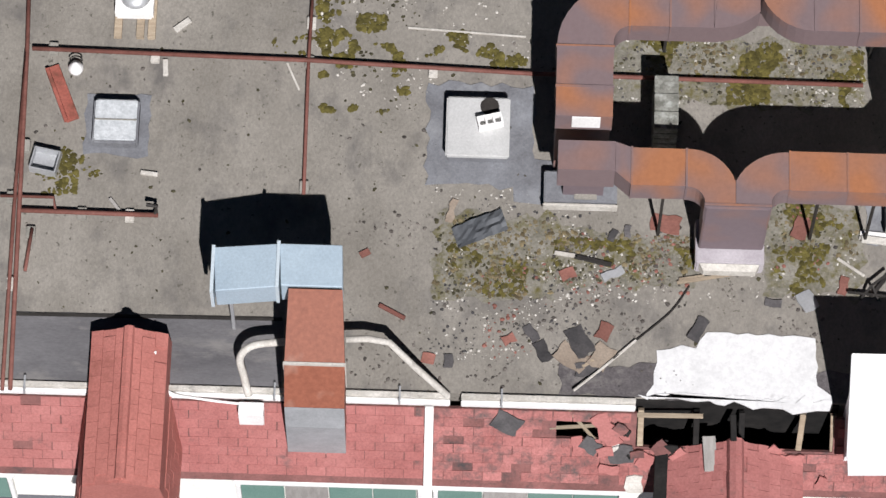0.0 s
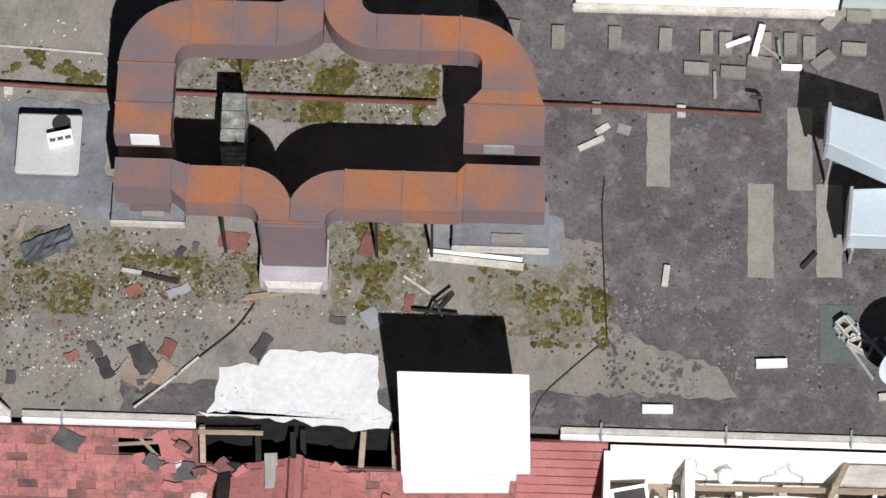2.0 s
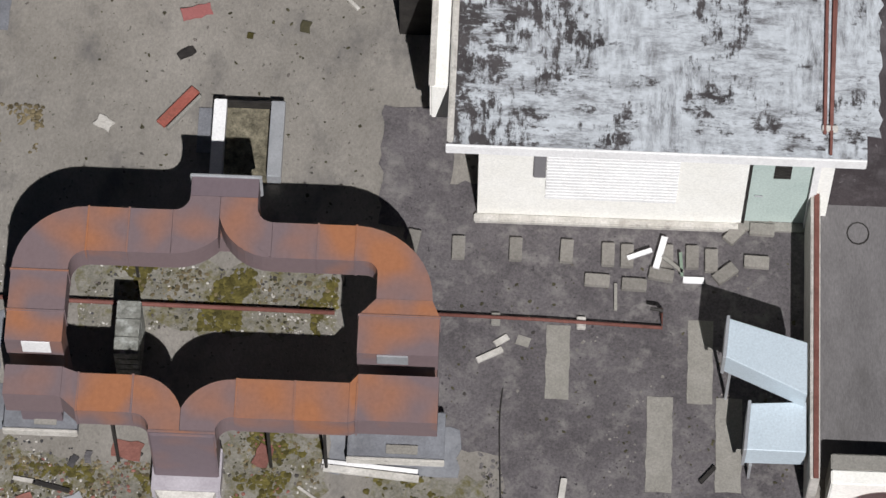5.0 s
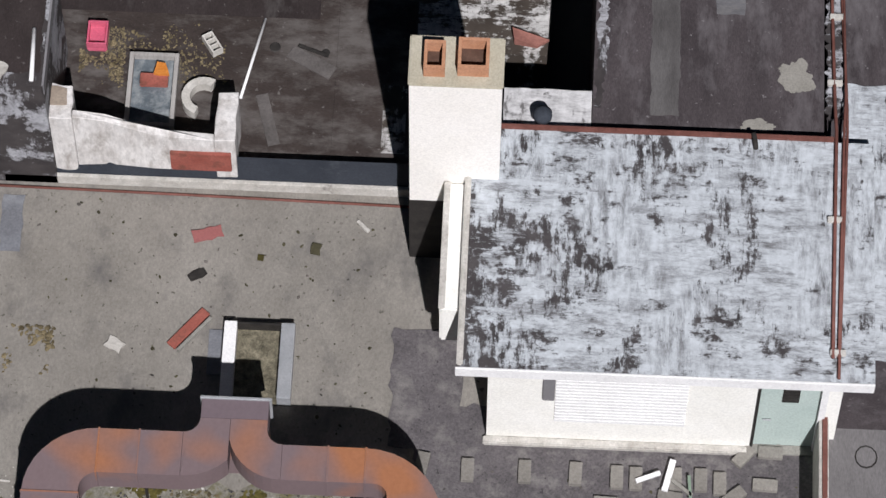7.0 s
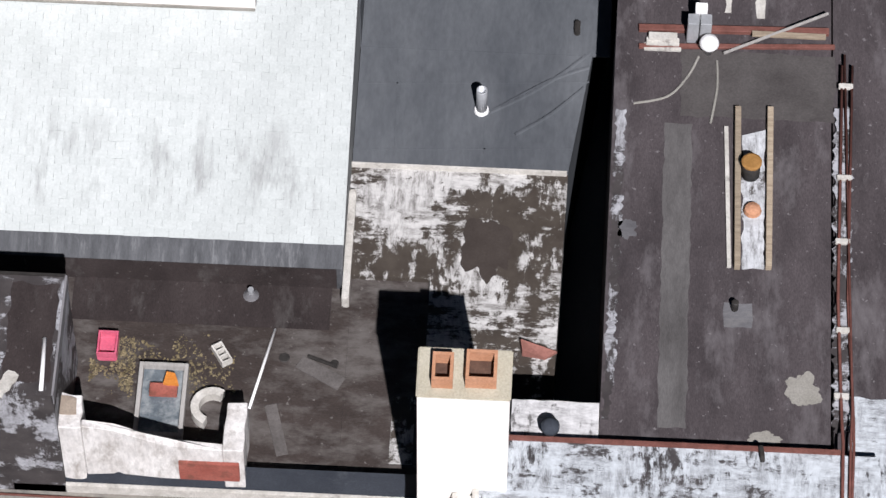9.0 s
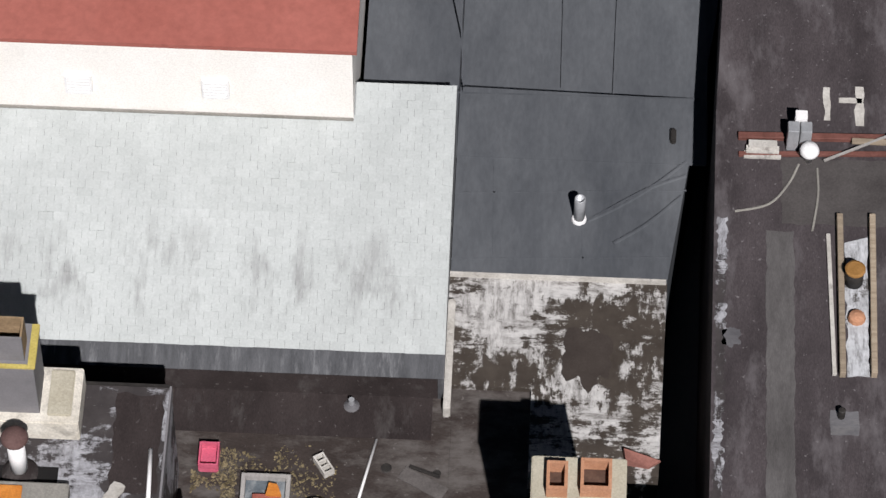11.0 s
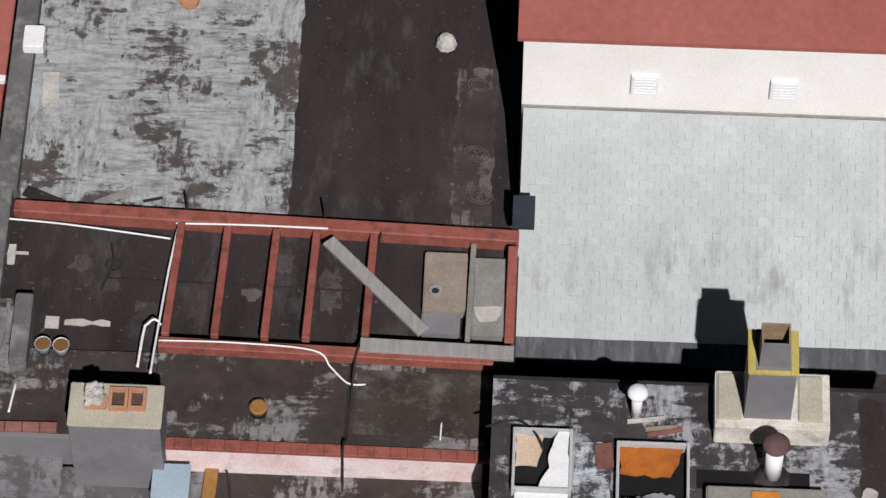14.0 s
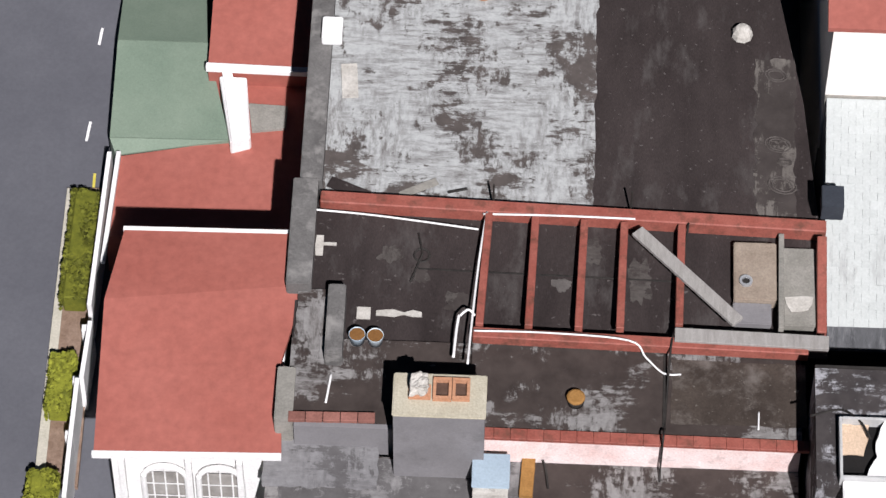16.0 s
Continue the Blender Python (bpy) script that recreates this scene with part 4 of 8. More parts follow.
duct_piece("reducer", [(EXE - 0.85, NYE - R2 - 0.003), (EXE, NYE - R2 - 0.003), (EX1, NYE - R2 - 0.28), (EX0, NYE - R2 - 0.28)], nd)
duct_piece("duct_section", rect(EX0, ARM_E, EX1, NYE - R2 - 0.285), nd)
duct_piece("drop", rect(EX0 + 0.02, ARM_E, EX1 - 0.02, ARM_E + 0.5), nd, 0.0, DB - 0.004)
part("louvre", box_bm(EX0 + 0.3, ARM_E - 0.03, EX1 - 0.45, ARM_E - 0.002, DT - 0.3, DT - 0.04), GALV, nd)
for x, y in ((WX0 + R, NY1), (WX0 + R + 0.62, NY1), (NE + 0.95, NYE), (EXE - R2, NYE)):
    seam_x(x, NY0, y, nd)
seam_y(NYE - R2 - 0.28, EX0, EX1, nd)
for x, y in ((WX0 + 0.08, ARM_S + 0.6), (NE + 1.3, NY1 - 0.2), (NW - 0.9, NY1 - 0.2)):
    leg(x, y, nd)

SY1, SY0 = 0.16, -0.45
BX0, BX1 = (-8.10, -0.08, 2.05)[0], (-7.24, -0.05, 2.05)[0]
FX0, FX1 = (-2.82, -0.03, 2.05)[0], (-1.61, 0.02, 2.05)[0]
SC = (-5.43, -0.36, 2.05)[0]
SN0, SN1 = (-5.89, -1.11, 2.05)[0], (-4.90, -1.07, 2.05)[0]
NECK = -0.76
RW, RE = 0.73, 0.85
sd = thing("duct_south", "rust-orange galvanised air duct with a forked outlet", "air duct", "rooftop ducts", (SC, SY0, 0))
duct_piece("end_box", rect(BX0, -0.23, BX1, 0.25), sd, 1.42)
duct_piece("reducer", [(BX1 + 0.003, -0.24), (BX1 + 0.25, SY0), (BX1 + 0.25, SY1), (BX1 + 0.003, 0.245)], sd)
duct_piece("duct_section", rect(BX1 + 0.255, SY0, SN0 - 0.28, SY1), sd)
duct_piece("branch", [(SN0 - 0.275, SY0), (SN0 - 0.275, SY1)] + arc(SN0 - 0.24, SY1 - RW, RW, 90, math.degrees(math.acos((SC - SN0 + 0.237) / RW)), 8) + [(SC - 0.003, NECK + 0.05), (SN0, NECK + 0.05)] + arc(SN0 - 0.24, NECK + 0.06, 0.24, 0, 80, 5), sd)
duct_piece("branch", [(SN1 + 0.275, SY1 - 0.01), (SN1 + 0.275, SY0 - 0.01)] + arc(SN1 + 0.24, NECK + 0.06, 0.24, 100, 180, 5) + [(SN1, NECK + 0.05), (SC + 0.003, NECK + 0.05)] + arc(SN1 + 0.24, SY1 - 0.01 - RE, RE, 180 - math.degrees(math.acos((SN1 + 0.237 - SC) / RE)), 90, 8), sd)
duct_piece("seam_strip", rect(SN0 - 0.01, NECK + 0.005, SN1 + 0.01, NECK + 0.047), sd, DB, DT + 0.012)
part("neck", prism_bm([(SN0, NECK), (SN1, NECK), (SN1 - 0.03, NECK - 0.02), (SN0 + 0.03, NECK - 0.02)][::-1], [0.42] * 4, [DT - 0.06, DT - 0.06, DT, DT]), DUCTZINC, sd, "mauve-grey duct neck turning down to the roof")
part("drop", box_bm(SN0 + 0.01, NECK + 0.003, SN1 - 0.01, -0.3, 0.42, DB - 0.004), DUCTZINC, sd)
part("flue_kerb", box_bm(SN0 - 0.04, NECK - 0.24, SN1 + 0.02, -0.28, 0, 0.4, 0.02), PALEMAUVE, sd, "pale galvanised kerb under the duct neck")
part("kerb_lip", prism_bm([(SN0 + 0.02, NECK - 0.245), (SN1 - 0.05, NECK - 0.245), (SN1 - 0.1, NECK - 0.33), (SN0 + 0.09, NECK - 0.33)][::-1], 0.1, [0.28, 0.28, 0.37, 0.37]), DIRTYWHITE, sd, "chalky white kerb lip")
duct_piece("duct_section", rect(SN1 + 0.28, SY0 - 0.02, SN1 + 1.15, SY1 + 0.01), sd)
duct_piece("duct_section", rect(SN1 + 1.155, SY0 - 0.02, FX0 - 0.12, SY1 + 0.01), sd)
duct_piece("reducer", [(FX0 - 0.117, SY0 - 0.02), (FX0, SY0 + 0.02), (FX0, 0.31), (FX0 - 0.117, SY1 + 0.01)], sd)
duct_piece("end_box", rect(FX0 + 0.003, SY0 + 0.02, FX1, 0.32), sd)
for x in (BX1 + 0.25, SN0 - 0.28, SN1 + 0.28, SN1 + 1.15, FX0):
    seam_x(x, SY0, SY1, sd)
for x, w, yk, zb in ((BX0, BX1 - BX0, -0.04, 1.416), (FX0, FX1 - FX0, -0.29, DB - 0.004)):
    part("drop", box_bm(x + 0.12, 0.1, x + w - 0.12, 0.24, 0.3, zb), DUCTZINC, sd, "stained duct drop under the end box")
    part("kerb", box_bm(x - 0.17, yk, x + w + 0.1, 0.5, 0, 0.3, 0.02), TARPATCH, sd, "grey painted roof kerb")
    part("kerb_lip", box_bm(x - 0.18, yk - 0.05, x + w + 0.11, yk - 0.003, 0.12, 0.31, 0.01), DIRTYWHITE, sd, "pale flashing along the kerb")
    part("kerb_board", box_bm(x + w * 0.35, yk + 0.06, x + w * 0.75, yk + 0.2, 0.302, 0.34, 0.005), STRIP, sd)
for x in (BX1 + 0.75, SN1 + 0.75, SN1 + 1.6):
    leg(x, SY0 + 0.05, sd)
solid("kerb_plank", bar((-3.35, -0.40, 0.03), (-1.88, -0.53, 0.03), 0.11, 0.06), DIRTYWHITE, "long white board lying beside the duct kerb", "board")

# kerb opening under the north outlet
kb = thing("roof_opening", "open rusty kerb of a removed fan, lined with debris", "roof opening", at=(-4.90, 5.17, 0.00))
x0, y0, x1, y1 = -5.41, 4.42, -4.28, 5.76
part("kerb_side", box_bm(x0, y0, x0 + 0.2, y1, 0, 0.28, 0.01), WHITE, kb)
part("kerb_side", box_bm(x1 - 0.22, y0, x1, y1, 0, 0.28, 0.01), GALV, kb)
part("kerb_side", box_bm(x0 + 0.205, y1 - 0.04, x1 - 0.225, y1, 0, 0.26, 0.01), IRON, kb)
part("kerb_floor", box_bm(x0 + 0.205, y0, x1 - 0.225, y1 - 0.045, 0, 0.06), surface("debris_floor", (0.05, 0.045, 0.03), (0.26, 0.23, 0.16), 6.0, bump=0.6, grain=0.8), kb, "rusty floor covered in leaf litter")
part("apron", box_bm(x0 - 0.25, y0 + 0.5, x0 - 0.005, y1 - 0.05, 0, 0.03), TARPATCH, kb)
# brick pillar between the ducts
pl = thing("block_pillar", "stack of lichen-stained cement blocks", "pillar", at=(-6.42, 1.44, 0.00))
x0, y0, x1, y1 = -6.61, 0.95, -6.24, 1.86
for i in range(3):
    for k in range(5):
        part("block", box_bm(x0, y0 + (y1 - y0) * i / 3 + 0.006, x1, y0 + (y1 - y0) * (i + 1) / 3 - 0.006, k * 0.2, k * 0.2 + 0.194, 0.012), LICHEN, pl)

# ---- blue and rust duct over the roof edge ----
bd = thing("edge_duct", "pale blue air duct joined to a rust-red sloping duct", "air duct", "rooftop ducts", (-11.70, -1.92, 0.00))
zt = 2.05
a, b, c, d = (-13.2, -1.57, 2.05), (-11.28, -1.56, 2.05), (-11.25, -2.23, 2.05), (-13.15, -2.27, 2.05)
part("duct_section", prism_bm([a, ((a[0] + b[0]) / 2, (a[1] + b[1]) / 2), ((c[0] + d[0]) / 2, (c[1] + d[1]) / 2), d], [zt - 0.8, zt - 0.6, zt - 0.6, zt - 0.8], [zt - 0.2, zt, zt, zt - 0.2], 0.012), BLUEMETAL, bd, "pale blue duct end, slightly crushed")
part("duct_section", prism_bm([((a[0] + b[0]) / 2 + 0.03, b[1]), b, c, ((c[0] + d[0]) / 2 + 0.03, c[1])], zt - 0.6, zt, 0.012), BLUEMETAL, bd)
m = (a[0] + b[0]) / 2
part("flange", box_bm(m - 0.01, c[1] - 0.04, m + 0.04, b[1] + 0.03, zt - 0.62, zt + 0.03), ICEMETAL, bd)
part("flange", box_bm(a[0] - 0.03, d[1] - 0.02, a[0] + 0.02, a[1] + 0.02, zt - 0.82, zt - 0.17), ICEMETAL, bd)
rx0, rx1 = (-12.05, -2.25, 2.00)[0], (-11.25, -2.23, 2.00)[0]
y1, y2, y3 = (-11.63, -2.28, 2.05)[1], (-11.61, -3.26, 1.50)[1], (-11.60, -3.71, 0.85)[1]
part("duct_slope", prism_bm([(rx0, y1), (rx1, y1), (rx1 + 0.06, y2), (rx0 - 0.04, y2)], [zt - 0.65, zt - 0.65, 0.6, 0.6], [zt, zt, 1.5, 1.5]), DUCTRED, bd, "rust-red sloping duct length")
part("duct_bend", prism_bm([(rx0 - 0.04, y2 - 0.004), (rx1 + 0.06, y2 - 0.004), (rx1 + 0.06, y3), (rx0 - 0.04, y3)], [0.6, 0.6, -0.8, -0.8], [1.5, 1.5, 0.85, 0.85]), DUCTRED, bd, "rust-red duct bend")
part("duct_foot", prism_bm([(rx0 - 0.04, y3 - 0.004), (rx1 + 0.06, y3 - 0.004), (rx1 + 0.06, y3 - 0.12), (rx0 - 0.03, y3 - 0.12)], [-0.9] * 4, [0.85, 0.85, 0.3, 0.3]), GALV, bd, "bare galvanised duct foot")
part("flange", box_bm(rx0 - 0.06, y2 - 0.02, rx1 + 0.08, y2 + 0.02, 0.6, 1.53), DIRTYWHITE, bd)
for x, y in ((a[0] + 0.25, a[1] - 0.15), (a[0] + 0.25, d[1] + 0.12), (b[0] - 0.1, b[1] - 0.1)):
    part("leg", box_bm(x - 0.025, y - 0.025, x + 0.025, y + 0.025, 0, zt - 0.6), GALV, bd)
# bent white conduit round the duct foot
solid("bent_conduit", tube_bm([(-9.65, -3.17, 0.05), (-10.16, -2.83, 0.35), (-10.56, -2.50, 0.50), (-10.89, -2.45, 0.50), (-11.22, -2.47, 0.50)], 0.055, 10), DIRTYWHITE, "bent white pipe running to the duct over the roof edge", "pipe", "white conduits", smooth=True)
solid("bent_conduit", tube_bm(curved([(-12.13, -2.54, 0.50), (-12.61, -2.61, 0.50), (-12.81, -2.79, 0.45), (-12.75, -3.03, 0.30), (-12.68, -3.24, 0.02)]), 0.06, 10), DIRTYWHITE, "peeling white pipe elbow beside the duct", "pipe", "white conduits", smooth=True)
solid("conduit_box", box_bm(-12.82, -3.57, -12.44, -3.36, -0.4, 0.06, 0.01), WHITE, "white junction box on the red slope", "junction box")
solid("white_cable", tube_bm(curved([(-14.10, -2.73, 0.45), (-14.06, -3.00, 0.25), (-13.88, -3.24, 0.05), (-13.36, -3.32, 0.00), (-12.76, -3.38, 0.00)]), 0.02, 6), WHITE, "white cable draped down the dormer to the coping", "cable")

# ---- pipes on the roof ----
def pipe_run(pts, r, label, supports=(), mat=None):
    p = thing("roof_pipe", label, "pipe", "rusty roof pipes", pts[0])
    part("pipe", tube_bm(pts, r, 8), mat or RUSTPIPE, p, smooth=True)
    for i, s in enumerate(supports):
        x, y, z = s
        part("support_block", box_bm(x - 0.07, y - 0.1, x + 0.07, y + 0.1, 0.0, z - r * 0.5, 0.01), DIRTYWHITE if i % 2 else CONC, p)


Z = 0.11
pipe_run([(-16.34, 2.41, 0.11), (-11.96, 2.34, 0.11), (-8.49, 2.22, 0.11), (-3.31, 2.18, 0.11)], 0.038, "long rust-red pipe on small blocks across the roof",
         [(-16.01, 2.44, 0.11), (-14.41, 2.35, 0.11), (-11.98, 2.33, 0.11), (-10.04, 2.24, 0.11)])
pipe_run([(-1.77, 2.23, 0.10), (-0.13, 2.21, 0.10), (1.79, 2.15, 0.10), (1.77, 2.48, 0.10)], 0.03, "thin rust-red pipe with a turned-up end", [(-0.80, 2.21, 0.10), (0.53, 2.20, 0.10)])
pipe_run([(-16.48, 3.84, 0.12), (-16.42, 2.41, 0.12), (-16.29, -3.30, 0.12)], 0.035, "rust-red pipe running to the roof edge", [(-16.34, 0.76, 0.12), (-16.40, -1.55, 0.12)])
pipe_run([(-16.43, 2.36, 0.12), (-16.44, 0.05, 0.12), (-16.41, -3.31, 0.12)], 0.03, "thin rust-red pipe running to the roof edge", [(-16.41, 0.22, 0.12)])
pipe_run([(-11.98, 3.79, 0.10), (-12.00, 2.32, 0.10), (-11.98, 0.06, 0.10)], 0.028, "thin rust-red pipe crossing the roof", [(-11.98, 0.20, 0.10), (-11.98, 3.01, 0.10)])
pipe_run([(-16.39, -0.34, 0.10), (-15.35, -0.35, 0.10), (-14.21, -0.36, 0.10)], 0.04, "short rust-red pipe with a valve", [(-15.39, -0.35, 0.10), (-14.65, -0.36, 0.10)])
pipe_run([(-16.67, -0.11, 0.10), (-15.84, -0.11, 0.10), (-15.80, -0.33, 0.10)], 0.025, "thin dark pipe spur", [(-16.50, -0.11, 0.10)])
pipe_run([(-16.14, -0.64, 0.10), (-16.20, -1.35, 0.10)], 0.028, "short rust-red pipe stub", [(-16.16, -0.69, 0.10)])
solid("valve", tube_bm([(-14.26, -0.35, 0.10), (-14.23, -0.27, 0.25), (-14.39, -0.25, 0.25)], 0.035, 8), IRON, "black valve handle on the pipe end", "valve")
solid("pipe_end", tube_bm([(1.77, 2.43, 0.10), (1.77, 2.36, 0.30), (1.59, 2.38, 0.30)], 0.03, 8), IRON, "black turned-up pipe end", "pipe end")

# ---- hatches and small roof things ----
h1 = thing("skylight", "small square skylight with frosted pane on a low kerb", "skylight", at=(-14.95, 1.25, 0.00))
x0, y0, x1, y1 = -15.27, 0.81, -14.62, 1.50
part("kerb", box_bm(x0 - 0.03, y0 - 0.03, x1 + 0.03, y1 + 0.03, 0, 0.24, 0.03), TARPATCH, h1)
part("pane", box_bm(x0, y0, x1, y1, 0.245, 0.29, 0.02), FROST, h1, "scratched frosted pane")
part("frame_bar", box_bm(x0, (y0 + y1) / 2 - 0.015, x1, (y0 + y1) / 2 + 0.005, 0.291, 0.302), CONC, h1)
h2 = thing("roof_hatch", "square white metal roof hatch on a grey kerb", "hatch", at=(-9.33, 1.28, 0.00))
x0, y0, x1, y1 = -9.81, 0.69, -8.82, 1.70
part("kerb", box_bm(x0 + 0.02, y0 + 0.03, x1 - 0.02, y1 - 0.02, 0, 0.22, 0.03), TARPATCH, h2)
part("lid", box_bm(x0, y0, x1, y1, 0.225, 0.33, 0.025), HATCHWHITE, h2)


def hollow_block(at, rz, tilt=0.0, label="hollow cement block with three cores", mat=None, n=3):
    ob = thing("hollow_block", label, "block", "hollow blocks", at)
    m = Matrix.Translation(at) @ Euler((tilt, 0, rz)).to_matrix().to_4x4()
    bm = bmesh.new()
    L, W, H, w = 0.39, 0.19, 0.17, 0.03
    for q in ((-L / 2, -W / 2, L / 2, -W / 2 + w), (-L / 2, W / 2 - w, L / 2, W / 2)):
        add_box(bm, *q, 0, H, m)
    for i in range(n + 1):
        x = -L / 2 + (L - w) * i / n
        add_box(bm, x, -W / 2 + w, x + w, W / 2 - w, 0, H, m)
    part("shell", bm, mat or WHITE, ob)


hollow_block((-9.13, 1.24, 0.33), 0.25)
hollow_block((-5.95, 10.72, 0.45), -1.0, 0.0, "pale hollow block lying on the felt", DIRTYWHITE)
# flat black disc on the lid, just north of the hollow block
solid("black_disc", prism_bm(arc((-9.14, 1.54, 0.33)[0], (-9.14, 1.54, 0.33)[1], 0.15, 0, 330, 11), 0.325, 0.334), IRON, "flat round black patch on the hatch", "pad")
pk = thing("red_channel", "red painted metal channel lying on the roof", "metal channel", "red channels", (-15.81, 1.70, 0.00))
part("web", bar((-16.01, 2.14, 0.01), (-15.63, 1.23, 0.01), 0.2, 0.05), REDBEAM, pk)
part("lip", bar((-16.09, 2.08, 0.00), (-15.74, 1.21, 0.00), 0.06, 0.12), REDBEAM, pk)
pk = thing("red_channel", "red painted metal channel lying by the kerb opening", "metal channel", "red channels", (-6.00, 5.67, 0.00))
part("web", bar((-6.26, 5.38, 0.01), (-5.74, 6.03, 0.01), 0.17, 0.05), REDBEAM, pk)
part("lip", bar((-6.14, 5.29, 0.00), (-5.65, 5.90, 0.00), 0.05, 0.1), CONC, pk)
j = (-15.64, 2.10, 0.00)
jg = thing("plastic_jug", "white plastic jug with a dark handle lying on the roof", "jug", at=j)
part("jug_body", lathe_bm([(.05, 0), (.11, .02), (.12, .12), (.06, .2), (.03, .24)], *j, 14), WHITE, jg, smooth=True)
part("jug_handle", tube_bm(arc(j[0] - 0.02, j[1] + 0.1, 0.1, 20, 200, 8) and [(j[0] + 0.1 * math.cos(t), j[1] + 0.1 + 0.08 * math.sin(t), 0.16) for t in (0, .5, 1, 1.6, 2.2, 2.7, 3.1)], 0.012, 6), IRON, jg)
mb = thing("metal_box", "shiny open metal box lying among moss", "box", at=(-16.02, 0.55, 0.00))
x0, y0, x1, y1 = -16.22, 0.30, -15.80, 0.67
rot = Matrix.Translation(((x0 + x1) / 2, (y0 + y1) / 2, 0)) @ Matrix.Rotation(-0.2, 4, "Z")
w, h = (x1 - x0) / 2, (y1 - y0) / 2
part("box_base", box_bm(-w, -h, w, h, 0, 0.03, 0, rot), GALV, mb)
for q in ((-w, -h, w, -h + .02), (-w, h - .02, w, h), (-w, -h + .021, -w + .02, h - .021), (w - .02, -h + .021, w, h - .021)):
    part("box_side", box_bm(*q, 0.031, 0.2, 0, rot), GALV, mb)
wv = thing("roof_ventilator", "white metal ventilator head on wooden bearers", "ventilator", at=(-14.80, 3.15, 0.00))
q = (-14.77, 3.02, 0.50)
for dx in (-0.25, 0.1, 0.28):
    part("bearer", box_bm(q[0] + dx - .06, q[1] - .35, q[0] + dx + .06, q[1] + .6, 0, 0.08), TIMBER, wv)
part("vent_body", box_bm(q[0] - .3, q[1] - .05, q[0] + .3, q[1] + .55, 0.081, 0.3, 0.03), WHITE, wv)
part("vent_cap", lathe_bm([(.2, 0), (.24, .03), (.22, .1), (.1, .14)], q[0] + .02, q[1] + .25, .301, 20), GALV, wv, smooth=True)

for a, b, w, h, mat, lab in (((-14.13, 2.83, 0.00), (-13.90, 3.02, 0.00), .1, .05, DIRTYWHITE, "short white batten on the roof"), ((-14.25, 2.32, 0.00), (-14.23, 2.04, 0.00), .08, .05, DIRTYWHITE, "short white batten on the roof"),
                             ((-14.53, 0.38, 0.00), (-14.26, 0.35, 0.00), .06, .06, DIRTYWHITE, "short white batten on the roof"), ((-14.98, -0.07, 0.00), (-14.82, -0.27, 0.00), .05, .05, GREYTIMBER, "short grey batten on the roof"),
                             ((-12.34, 2.33, 0.00), (-12.13, 1.87, 0.00), .03, .02, DIRTYWHITE, "thin pale lath on the roof"), ((-10.46, 3.00, 0.00), (-8.60, 2.90, 0.00), .03, .02, DIRTYWHITE, "long thin pale lath on the moss"),
                             ((-0.02, -2.79, 0.00), (0.45, -2.78, 0.00), .13, .09, WHITE, "white painted block on the roof"), ((1.71, -2.00, 0.00), (2.19, -1.97, 0.00), .13, .1, WHITE, "white painted block on the roof"),
                             ((0.34, -0.42, 0.00), (0.30, -0.76, 0.00), .1, .08, DIRTYWHITE, "pale short block on the roof"), ((3.58, -2.48, 0.00), (3.79, -2.45, 0.00), .1, .08, DIRTYWHITE, "pale short block by the wall"),
                             ((-1.07, 1.50, 0.00), (-0.68, 1.71, 0.00), .09, .06, DIRTYWHITE, "splintered pale board on asphalt"), ((-0.80, 1.79, 0.00), (-0.60, 1.93, 0.00), .1, .05, DIRTYWHITE, "pale broken tile on asphalt"),
                             ((-0.46, 1.90, 0.00), (-0.26, 1.84, 0.00), .16, .02, STRIP, "grey scrap of felt on asphalt"), ((-3.37, -0.29, 0.00), (-1.90, -0.40, 0.00), .07, .06, WHITE, "long white pipe lying on the roof"),
                             ((-3.39, -0.37, 0.00), (-2.04, -0.45, 0.00), .05, .05, GREYTIMBER, "long grey lath lying on the roof"),
                             ((-6.19, -1.20, 0.00), (-5.03, -0.97, 0.00), .05, .05, TIMBER, "long pale timber batten by the duct hood"), ((-6.16, -1.15, 0.00), (-5.77, -1.08, 0.00), .05, .05, TIMBER, "pale timber batten by the duct hood"),
                             ((-3.72, -0.72, 0.00), (-3.31, -1.00, 0.00), .04, .04, DIRTYWHITE, "thin white batten on moss"), ((-8.08, -0.76, 0.00), (-7.73, -0.81, 0.00), .06, .05, DIRTYWHITE, "white broken lath on moss"),
                             ((-7.77, -0.81, 0.00), (-7.20, -0.94, 0.00), .07, .05, IRON, "dark burnt lath on moss"), ((-10.75, -1.71, 0.00), (-10.35, -1.92, 0.00), .06, .05, RUSTPIPE, "rusty bent iron strip on the roof"),
                             ((-7.62, -2.63, 0.00), (-7.45, -2.51, 0.00), .05, .05, TIMBER, "pale timber offcut in rubble"), ((-3.22, -1.35, 0.00), (-2.95, -0.98, 0.00), .06, .06, IRON, "black iron bar standing in rubble"),
                             ((-3.40, 7.80, 0.00), (-3.21, 7.61, 0.00), .06, .05, DIRTYWHITE, "white plastic scrap on the roof"), ((2.42, -0.39, 0.00), (2.64, -0.13, 0.00), .06, .08, IRON, "black burnt stick on the strip")):
    solid("batten", bar(a, b, w, h), mat, lab, "batten", "scattered battens")

